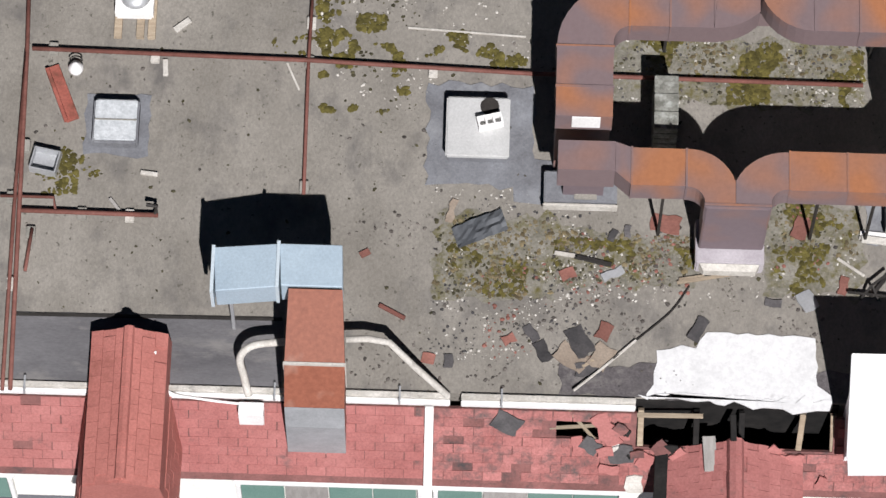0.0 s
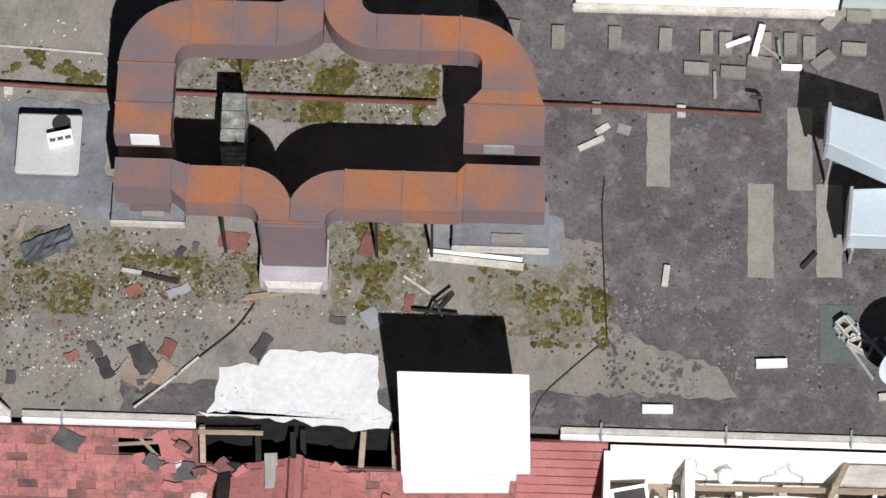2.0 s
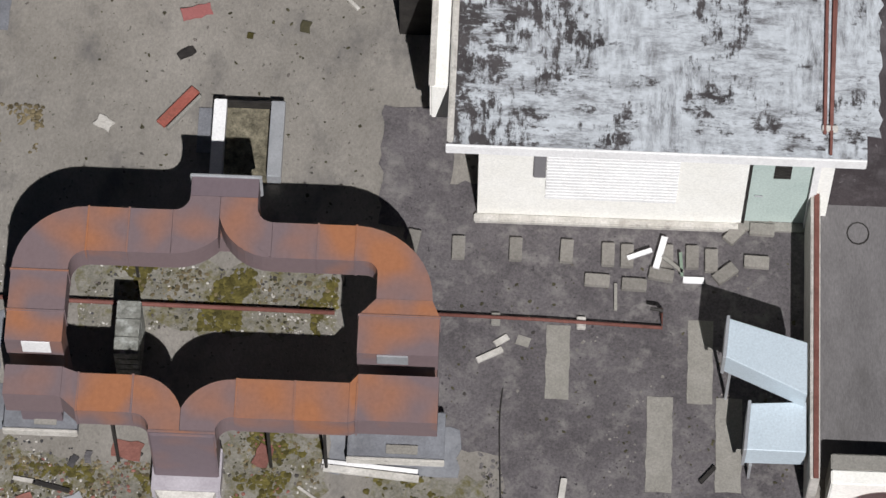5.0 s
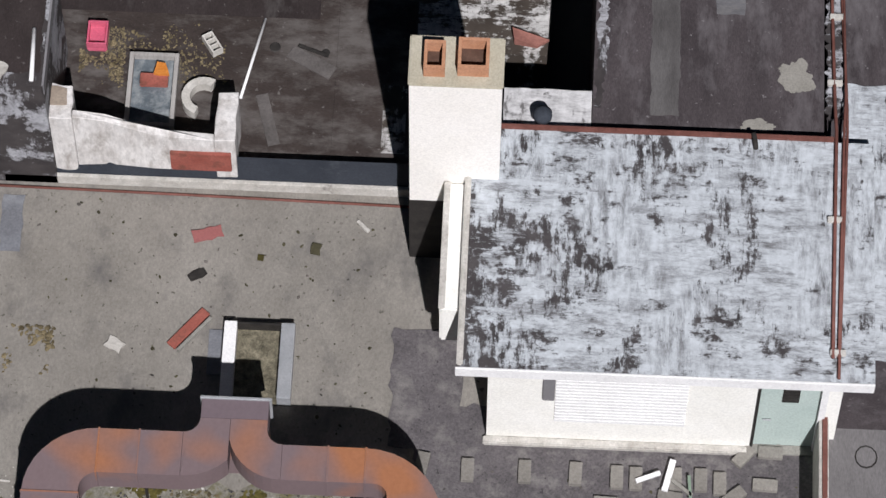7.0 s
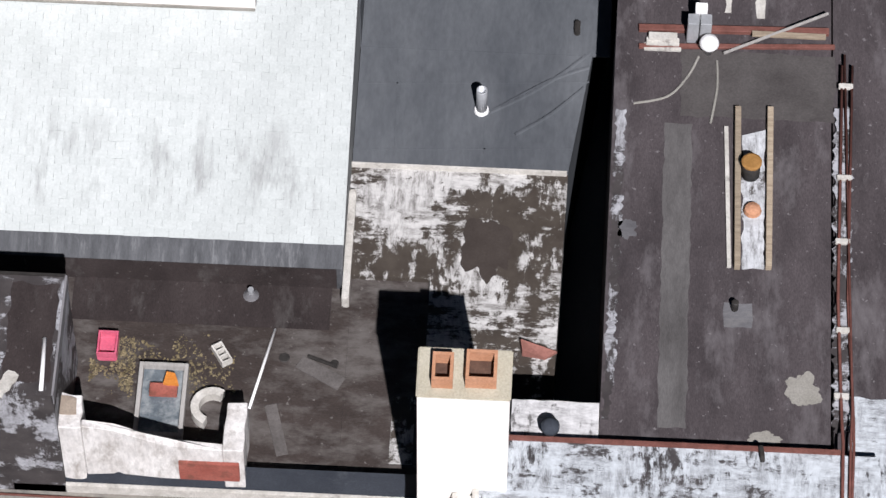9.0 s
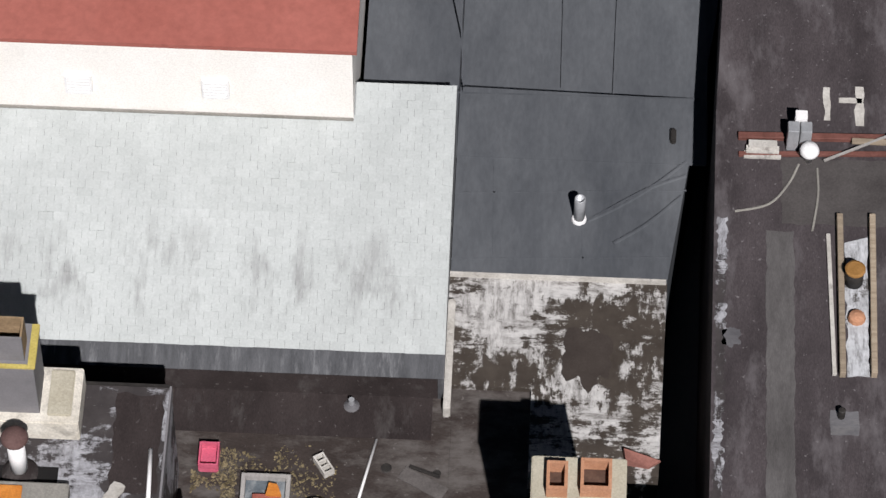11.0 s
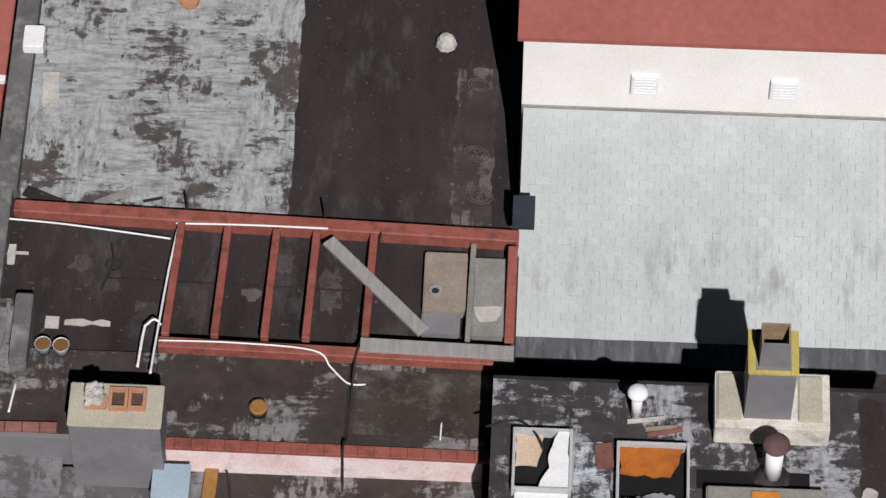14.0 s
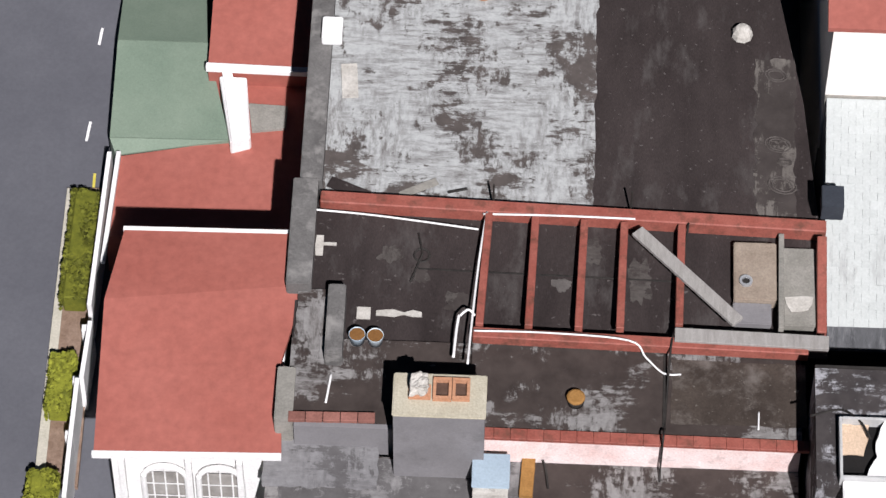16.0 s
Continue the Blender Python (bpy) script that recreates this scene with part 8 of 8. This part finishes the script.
solid("eave_low", bar((-27.05, 17.32, -1.30), (-27.13, 14.95, -1.30), .08, .12), WHITE, "white eave of the lower red roof", "eave")
solid("gable_low", prism_bm([(-24.80, 18.52, -1.25), (-24.09, 18.49, -1.25), (-24.10, 17.99, -1.25), (-24.70, 17.90, -1.25)], LZ, -1.24), CONC, "grey flashing on the lower red roof", "flashing")
solid("roof_turret", prism_bm([(-25.55, 18.96, -0.80), (-23.73, 18.96, -0.80), (-23.65, 19.79, -0.70), (-23.79, 21.72, -0.40), (-25.54, 21.64, -0.40)], STREET, [-0.8, -0.8, -0.7, -0.4, -0.4]), REDSHEET, "smooth red roof of the street wing", "roof", kind="structure")
solid("turret_eave", bar((-25.59, 19.00, -0.90), (-23.68, 18.96, -0.90), .12, .14), WHITE, "white eave board of the street wing", "eave")
cp = thing("corner_tower", "white painted corner pier with mouldings", "pier", at=(-25.13, 19.33, -3.60))
part("pier", prism_bm([(-25.35, 18.91, -0.95), (-24.85, 18.90, -0.95), (-24.69, 17.56, -0.95), (-25.05, 17.43, -0.95)], STREET, -0.95, .03), WHITE, cp)
part("moulding", prism_bm([(-25.29, 18.91, -0.90), (-25.11, 18.91, -0.90), (-24.82, 17.47, -0.90), (-25.01, 17.39, -0.90)], -0.949, -0.85), WHITE, cp)
aw = thing("green_awning", "sage green awning roof with a folded front edge", "awning", at=(-26.47, 20.43, -3.60))
part("awning_top", prism_bm([(-27.28, 19.82, -1.20), (-25.64, 19.82, -1.20), (-25.09, 17.67, -1.20), (-27.25, 17.71, -1.30)], [-1.4] * 4, [-1.2, -1.2, -1.2, -1.3]), GREENROOF, aw)
part("awning_lip", prism_bm([(-27.25, 17.69, -1.30), (-25.09, 17.66, -1.21), (-27.12, 17.39, -1.40)], [-1.9] * 3, [-1.3, -1.21, -1.4]), GREENROOF, aw)
part("awning_side", prism_bm([(-27.28, 19.83, -1.20), (-25.64, 19.84, -1.20), (-25.91, 22.53, -2.20), (-27.37, 22.48, -2.20)], [-2.39] * 4, [-1.203, -1.203, -2.2, -2.2]), GREENROOF, aw, "dull side of the awning turned from the sun")
solid("awning_body", prism_bm([(-27.24, 20.14, -1.70), (-25.71, 20.15, -1.70), (-25.27, 18.20, -1.70), (-27.18, 18.00, -1.70)], STREET, -1.45), WHITEWALL, "white walled shop below the awning", "wall", kind="structure")

# street side: kerb, beds, hedges, fence
K = STREET
solid("kerb_street", prism_bm([(-28.04, 17.22, -2.65), (-27.90, 17.22, -2.65), (-27.87, 10.93, -2.65), (-28.05, 10.93, -2.65)], K, K + .15), PAVE, "pale concrete kerb along the street", "kerb", kind="structure")
solid("planting_bed", prism_bm([(-27.90, 17.24, -2.68), (-27.34, 17.27, -2.68), (-27.29, 10.98, -2.68), (-27.87, 10.95, -2.68)], K, K + .12), SOIL, "pebbled planting bed beside the kerb", "planting bed", kind="structure")


# ---- hedges, fence and street marks ----
def leafy(name, outline_a, outline_b, w, h, label, n=2600, seed=1):
    """A clipped hedge: a dark core under many small leaves."""
    rnd = random.Random(seed)
    a, b = Vector(outline_a), Vector(outline_b)
    ob = thing(name, label, "hedge", "street hedges", ((a.x + b.x) / 2, (a.y + b.y) / 2, STREET + .12))
    part("hedge_core", bar((a.x, a.y, STREET + .12), (b.x, b.y, STREET + .12), w * .8, h * .85), HEDGE, ob)
    d = (b - a)
    side = Vector((-d.y, d.x, 0)).normalized()
    vs, fs = [], []
    for i in range(n):
        t, u = rnd.random(), rnd.uniform(-.5, .5) * w
        zt = h * (0.8 + 0.25 * noise.noise(Vector((t * d.length * 2, u * 3, seed)))) + rnd.uniform(-.05, .04)
        if rnd.random() < 0.3:
            zt *= rnd.random()
            u = math.copysign(w * .5, u)
        c = a + d * t + side * u + Vector((0, 0, STREET + .12 + zt - a.z))
        r = rnd.uniform(.025, .05)
        e = Euler((rnd.uniform(-.8, .8), rnd.uniform(-.8, .8), rnd.uniform(0, 6))).to_matrix()
        k = len(vs)
        vs += [c + e @ Vector(q) * r for q in ((-1, -.6, 0), (1, -.6, 0), (1, .6, .2), (-1, .6, .2))]
        fs.append((k, k + 1, k + 2, k + 3))
    me = bpy.data.meshes.new("leaves")
    me.from_pydata([tuple(v) for v in vs], [], fs)
    me.materials.append(HEDGE)
    o = new("leaves", me)
    o.parent, o.matrix_parent_inverse = ob, ob.matrix_world.inverted()
    tagged(o, kind="stuff")


leafy("hedge", (-27.63, 16.89, -2.20), (-27.66, 14.56, -2.20), .5, .55, "clipped yellow-green hedge beside the kerb", seed=2)
leafy("hedge", (-27.72, 13.44, -2.20), (-27.74, 12.27, -2.20), .42, .5, "short clipped yellow-green hedge in the bed", 1400, seed=3)
leafy("hedge", (-27.86, 11.03, -2.20), (-27.86, 10.13, -2.20), .5, .5, "clipped yellow-green hedge in the bed", 1400, seed=4)
fn = thing("fence", "white painted panel fence with tall posts", "fence", at=(-27.34, 12.91, -2.40))
for a, b in (((-27.23, 17.39, -1.70), (-27.30, 14.10, -1.70)), ((-27.25, 13.76, -1.70), (-27.30, 12.59, -1.70)), ((-27.37, 12.58, -1.70), (-27.38, 11.43, -1.70)), ((-27.38, 11.43, -1.70), (-27.38, 10.19, -1.70))):
    part("fence_panel", bar((a[0], a[1], STREET), (b[0], b[1], STREET), .08, 1.1), WHITE, fn)
for p in ((-27.34, 13.74, -1.50), (-27.40, 12.67, -1.50), (-27.43, 11.56, -1.50)):
    part("post", box_bm(p[0] - .07, p[1] - .07, p[0] + .07, p[1] + .07, STREET, -1.5, .01), WHITE, fn)
for a, b, m in (((-27.81, 18.38, -2.40), (-27.77, 18.82, -2.40), WHITE), ((-27.77, 20.59, -2.40), (-27.74, 20.98, -2.40), WHITE), ((-27.58, 17.13, -2.40), (-27.59, 17.66, -2.40), surface("yellow_road_paint", (.5, .42, .06), (.62, .52, .12), 4.0))):
    solid("road_mark", bar((a[0], a[1], STREET + .001), (b[0], b[1], STREET + .001), .05, .006), m, "faded painted mark on the tarmac", "road mark", kind="structure")


# seams and edges
for a, b in (((-3.58, -1.31, 0.10), (-2.86, -1.37, 0.10)), ((-3.23, -1.22, 0.16), (-2.96, -1.02, 0.20)), ((-3.37, -1.39, 0.02), (-3.20, -1.21, 0.22)), ((-3.10, -1.40, 0.02), (-3.23, -1.21, 0.22))):
    solid("iron_stick", bar(a, b, .035, .035), IRON, "burnt iron stick in a small heap", "stick", "burnt sticks by the bulkhead")
# black bar stands in for the shadow at the strip's step
solid("membrane_step_shadow", bar((-16.35, -2.03, 0.00), (-12.22, -1.99, 0.00), .055, .03), IRON, "black bar drawn as the shadow along the dark membrane strip", "seam", kind="structure")
solid("edge_pipe", tube_bm([(-9.63, 8.19, 0.023), (-6.03, 8.15, 0.023), (-2.56, 8.10, 0.023)], .025, 6), RUSTPIPE, "thin rusty pipe along the north upstand", "pipe", smooth=True)
solid("edge_tab", box_bm(-14.81, 14.02, -14.44, 14.45, 2.2, 2.6, .01), BLUESLATE, "dark lead tab at the shingle edge", "flashing")

# ---- moss, litter and rubble on the roof ----
def clumps(name, regions, mat, size, label, seed, z=0.0, flat=0.35, more=1.0, low=-0.05):
    """Many low uneven cushions in one mesh; each region is x0, y0, x1, y1, count."""
    rnd = random.Random(seed)
    vs, fs = [], []
    for x0, y0, x1, y1, n in regions:
        n = int(n * more)
        made, tries = 0, 0
        while made < n and tries < n * 25:
            tries += 1
            x, y = rnd.uniform(x0, x1), rnd.uniform(y0, y1)
            if noise.noise(Vector((x * 1.3, y * 1.3, seed))) + 0.6 * noise.noise(Vector((x * 4, y * 4, seed))) < rnd.uniform(low, 0.22):
                continue
            made += 1
            r = size * rnd.choice((0.35, 0.5, 0.7, 0.9, 1.2, 1.7))
            k, m = len(vs), 7
            a0 = rnd.random() * 6
            sq = rnd.uniform(.5, 1)
            for ring, (f, h) in enumerate(((1.0, 0.0), (0.7, flat * .7))):
                for j in range(m):
                    w = r * f * rnd.uniform(.7, 1.25)
                    ca, sa = w * math.cos(a0 + j * 6.283 / m), w * sq * math.sin(a0 + j * 6.283 / m)
                    vs.append((x + ca * math.cos(a0) - sa * math.sin(a0), y + ca * math.sin(a0) + sa * math.cos(a0), (tz(y) if z is None else z) + h * r + .004))
            vs.append((x, y, (tz(y) if z is None else z) + flat * r + .004))
            for j in range(m):
                q = (j + 1) % m
                fs += [(k + j, k + q, k + m + q, k + m + j), (k + m + j, k + m + q, k + 2 * m)]
    me = bpy.data.meshes.new(name)
    me.from_pydata(vs, [], fs)
    me.materials.append(mat)
    return tagged(new(name, me), label, name.split("_")[0], kind="stuff")


LITTER = surface("leaf_litter", (0.104, 0.08, 0.04), (0.216, 0.176, 0.104), 4.0, vary=0.5)
CHIPS = surface("rubble_chips", (0.16, 0.136, 0.12), (0.32, 0.288, 0.256), 6.0, vary=0.6)
DARKMOSS = surface("dead_moss", (0.04, 0.036, 0.02), (0.08, 0.072, 0.04), 4.0, vary=0.4)
clumps("moss", [(-11.90, 2.27, -10.21, 3.47, 300), (-11.94, 1.52, -10.39, 2.18, 130), (-16.23, -0.02, -15.01, 0.98, 110), (-11.53, 2.36, -8.54, 2.96, 220), (-12.60, 2.50, -11.90, 2.84, 14), (-7.33, 2.26, -3.29, 2.93, 420),
                (-5.42, 1.84, -3.28, 2.29, 260), (-9.81, -1.50, -8.50, -0.47, 160), (-8.08, -1.05, -5.94, -0.50, 170), (-4.88, -0.67, -3.40, 0.19, 240), (-2.69, -1.80, -0.53, -0.45, 330), (-4.77, -1.38, -3.73, -0.68, 90)],
       MOSS, 0.036, "olive-green moss cushions scattered over the roof", 3, flat=0.22, more=2.0, low=0.1)
clumps("dead_moss", [(-9.92, -1.55, -8.18, -0.15, 240), (-8.25, -1.24, -5.99, -0.40, 160), (-4.88, -0.67, -3.40, 0.17, 140), (-7.32, 1.82, -3.29, 2.92, 220), (-2.53, -1.97, -0.59, -0.40, 120), (-11.88, 1.52, -10.28, 3.47, 90), (-16.10, -3.05, -3.58, 2.58, 260), (-1.54, -2.88, 4.14, 3.45, 300), (-8.75, 3.94, -2.16, 8.03, 110)],
       DARKMOSS, 0.022, "dark dead moss and grime specks over the roof", 4)
clumps("litter", [(-9.92, -1.55, -8.10, -0.24, 500), (-8.25, -1.24, -5.99, -0.40, 260), (-7.33, 2.26, -3.29, 2.93, 260), (-4.88, -0.67, -3.40, 0.17, 180), (-8.91, 4.80, -8.14, 5.66, 190), (-5.39, 5.04, -4.73, 5.77, 1)], LITTER, 0.028, "dry brown leaf litter on the roof", 5)
clumps("litter_terrace", [(-8.12, 9.83, -7.38, 11.13, 800), (-6.50, 9.97, -5.70, 11.16, 260), (-7.38, 10.58, -6.55, 11.12, 160)], LITTER, 0.017, "dry yellow leaf litter on the terrace felt", 6, z=None)
clumps("chips", [(-11.37, -3.01, -5.73, -0.15, 420), (-8.23, -2.13, -3.72, -0.47, 260), (-16.24, 0.15, -8.51, 2.81, 60), (-2.06, -2.60, 4.13, 3.44, 160), (-8.73, 3.75, -1.97, 8.03, 90), (-7.32, 1.82, -3.29, 2.92, 120)], CHIPS, 0.022, "small pale rubble chips over the roof", 7, flat=.5)


clumps("brick_chips", [(-9.30, -2.55, -7.30, -0.50, 110), (-8.24, -1.61, -5.81, -0.40, 110), (-4.88, -0.95, -3.39, 0.17, 40)], BRICKRED, 0.022, "small red brick chips among the rubble", 8, flat=.5)
clumps("splinters", [(-10.00, -2.55, -7.21, 0.33, 420), (-7.32, 1.82, -3.29, 2.92, 160), (-2.87, -1.99, -0.53, -0.22, 120)], SLATE, 0.017, "dark slate splinters over the roof", 9, flat=.5)
clumps("pale_chips", [(-10.00, -2.55, -7.21, 0.33, 420), (-8.25, -1.56, -3.39, -0.27, 260), (-7.32, 1.82, -3.29, 2.92, 180), (-11.88, 1.55, -8.54, 3.49, 160)], DIRTYWHITE, 0.016, "pale plaster chips over the roof", 10, flat=.5)


FADEDCOAT = surface("faded_coat", (0.14, 0.128, 0.115), (0.21, 0.195, 0.175), 3.0, vary=0.25, bump=0.3)
clumps("coat_flecks", [(-0.58, -3.02, 1.67, -1.35, 420), (-0.97, -1.56, -0.52, 0.11, 60)], ASPHALT, 0.03, "flecks of asphalt left along the frayed coat", 14, flat=.03)
clumps("bare_flecks", [(-0.50, -2.60, 1.92, -0.78, 420), (1.65, -2.85, 3.98, -1.27, 160), (-0.49, -1.28, 4.02, 2.12, 160)], FADEDCOAT, 0.017, "bare concrete flecks worn through the coat", 15, z=0.004, flat=.03)


def slabs():
    """Larger flat rubble: slates, red tile and board pieces lying about near the torn edge."""
    rnd = random.Random(12)
    todo = [((-7.67, -2.21, 0.00), .5, .3, SLATE, "dark slate piece in the rubble"), ((-7.30, -2.04, 0.00), .28, .22, BRICKRED, "red tile piece in the rubble"), ((-8.41, -2.10, 0.00), .3, .14, SLATE, "dark slate piece in the rubble"),
            ((-8.23, -2.38, 0.00), .34, .2, SLATE, "dark slate piece in the rubble"), ((-8.75, -2.21, 0.00), .2, .16, BRICKRED, "red tile piece in the rubble"), ((-7.78, -2.47, 0.00), .5, .34, PLYWOOD, "brown board piece in the rubble"),
            ((-7.33, -2.45, 0.00), .42, .3, PLYWOOD, "brown board piece in the rubble"), ((-7.54, -2.67, 0.00), .4, .2, SLATE, "grey slate piece in the rubble"), ((-9.67, -2.59, 0.00), .22, .14, SLATE, "grey slate piece near the roof edge"),
            ((-9.97, -2.56, 0.00), .2, .16, BRICKRED, "red tile piece near the roof edge"), ((-7.87, -1.11, 0.00), .24, .18, BRICKRED, "red tile piece on moss"), ((-7.18, -1.08, 0.00), .36, .14, GALV, "shiny metal scrap on moss"),
            ((-11.00, -0.86, 0.00), .16, .1, BRICKRED, "red tile chip on the roof"), ((-9.68, -0.11, 0.00), .4, .1, PLYWOOD, "brown splintered board on the roof"), ((-4.29, -0.23, 0.00), .36, .22, BRICKRED, "red tile piece on moss"),
            ((-4.71, -1.48, 0.00), .26, .12, SLATE, "grey slate piece on the roof"), ((-5.86, -1.96, 0.00), .4, .2, SLATE, "dark slate piece at the white coating"), ((-4.19, -1.44, 0.00), .32, .24, GALV, "pale metal sheet scrap on the roof"),
            ((-7.18, -0.45, 0.00), .2, .1, SLATE, "grey slate chip on moss"), ((-6.95, -0.37, 0.00), .2, .1, SLATE, "grey slate chip on moss"), ((-4.28, -0.26, 0.00), .32, .2, BRICKRED, "red tile piece on moss"),
            ((-3.64, -1.17, 0.00), .3, .14, BRICKRED, "red tile piece in the shade"), ((-5.82, 7.45, 0.00), .5, .22, REDSHEET2, "faded red sheet scrap on the roof"), ((-5.93, 6.69, 0.00), .12, .3, IRON, "black burnt scrap on the roof"),
            ((-7.16, 5.37, 0.00), .2, .3, DIRTYWHITE, "crumpled pale scrap on the roof"), ((-4.04, 7.25, 0.00), .2, .16, DARKMOSS, "dark tar blot on the roof"), ((-4.93, 7.05, 0.00), .1, .1, MOSS, "round moss tuft on the roof"),
            ((-6.36, -0.23, 0.00), .45, .3, BRICKRED, "broken brick pile by the duct leg"), ((-9.09, 8.45, 1.20), .5, .2, DIRTYWHITE, "white torn felt flap on dark roof")]
    for i, (p, w, h, mat, lab) in enumerate(todo):
        bm = prism_bm(ragged([(-w / 2, -h / 2), (w / 2, -h / 2), (w / 2, h / 2), (-w / 2, h / 2)], .1, .03, 100 + i), 0, .03)
        z = SZ + .01 if p[2] > 1 else 0.008
        bmesh.ops.transform(bm, matrix=Matrix.Translation((p[0], p[1], z)) @ Euler((rnd.uniform(0, .12), rnd.uniform(0, .1), rnd.uniform(0, 3.1))).to_matrix().to_4x4(), verts=bm.verts[:])
        solid("rubble_piece", bm, mat, lab, "rubble", "loose rubble pieces")
    # crumpled grey sheet on the litter
    q = (-9.24, -0.41, 0.00)
    bm = bmesh.new()
    bmesh.ops.create_grid(bm, x_segments=10, y_segments=6, size=1.0)
    for v in bm.verts:
        x, y = v.co.x * .42, v.co.y * .17
        v.co = Vector((q[0] + x * .9 - y * .35, q[1] + y + x * .42, .05 + .12 * abs(noise.noise(Vector((x * 6, y * 7, 2))))))
    bmesh.ops.solidify(bm, geom=bm.faces[:], thickness=.012)
    solid("crumpled_sheet", bm, MEMBRANE, "crumpled grey metal sheet lying on leaf litter", "metal sheet")


slabs()


# ---- roof pieces ----
def pieces(owner, mesh_name, cells, w, d, h, mat, near):
    """Shingles as objects of their own where near(x, y) holds, the rest joined. cells: matrices."""
    bm = box_bm(-w / 2, -d / 2, w / 2, d / 2, 0, h)
    me = bpy.data.meshes.new(mesh_name)
    bm.to_mesh(me)
    me.materials.append(mat)
    base = [v.co.copy() for v in bm.verts]
    faces = [[v.index for v in f.verts] for f in bm.faces]
    bm.free()
    vs, fs, made = [], [], 0
    for m in cells:
        p = m.translation
        if near(p.x, p.y) and made < 300:
            o = new(mesh_name, me)
            o.parent = owner
            o.matrix_basis = m
            made += 1
        else:
            k = len(vs)
            vs += [tuple(m @ v) for v in base]
            fs += [[k + i for i in f] for f in faces]
    if vs:
        mj = bpy.data.meshes.new(mesh_name + "_field")
        mj.from_pydata(vs, [], fs)
        mj.materials.append(mat)
        o = new(mesh_name + "_field", mj)
        o.parent = owner
        tagged(o, kind="stuff")


rnd = random.Random(31)
cells = []
rows = int(S_LEN / 0.165)
for r in range(rows):
    x = MX0 + (0.15 if r % 2 else 0)
    s = 0.085 + r * 0.165
    while x < MX1:
        inside = any(a[0] - .12 < x < a[1] + .12 and lo < s < hi for a, lo, hi in ((BIG_HOLE, 0, .62), (SMALL_HOLE, .16, .5)))
        lost = rnd.random() < (0.09 if x > SMALL_HOLE[0] - 1.5 else 0.03)
        if not inside and not lost:
            cells.append(MANS @ Matrix.Translation((x + rnd.uniform(-.008, .008), -s, 0.003 + rnd.random() * .006)) @ Euler((0.03, 0, rnd.uniform(-.015, .015))).to_matrix().to_4x4())
        x += 0.3
GRIME_X = (-10.10, -3.34, 0.00)[0]
pieces(mansard, "shingle", [m for m in cells if m.translation.x >= GRIME_X], 0.288, 0.175, 0.012, REDROOF_GRIMY, lambda x, y: True)
pieces(mansard, "shingle", [m for m in cells if m.translation.x < GRIME_X], 0.288, 0.175, 0.012, REDROOF, lambda x, y: False)
cells = []
pitch = math.atan2(WZ_N - WZ_S, WY_N + 0.6 - WY_S)
y, r = WY_S + 0.07, 0
while y < WY_N + 0.56:
    x0 = (WX_W if y < WY_N else CWX1 + 0.02) - (0.125 if r % 2 else 0)
    while x0 < WX_E - 0.02:
        a, b = max(x0, WX_W, CWX1 + 0.02 if y >= WY_N else WX_W), min(x0 + 0.25, WX_E)
        z = WZ_S + (WZ_N - WZ_S) * (y - WY_S) / (WY_N + 0.6 - WY_S)
        if b - a > 0.02:
            cells.append(Matrix.Translation(((a + b) / 2, y + rnd.uniform(-.005, .005), z + 0.004)) @ Euler((pitch + 0.02, 0, rnd.uniform(-.005, .005))).to_matrix().to_4x4() @ Matrix.Diagonal(((b - a) / 0.25, 1, 1, 1)))
        x0 += 0.25
    y += 0.14
    r += 1
pieces(wr, "shingle", cells, 0.2455, 0.15, 0.01, WHITESHINGLE, lambda x, y: -10.6 < x < -6.5 and y < WY_S + 2.2)
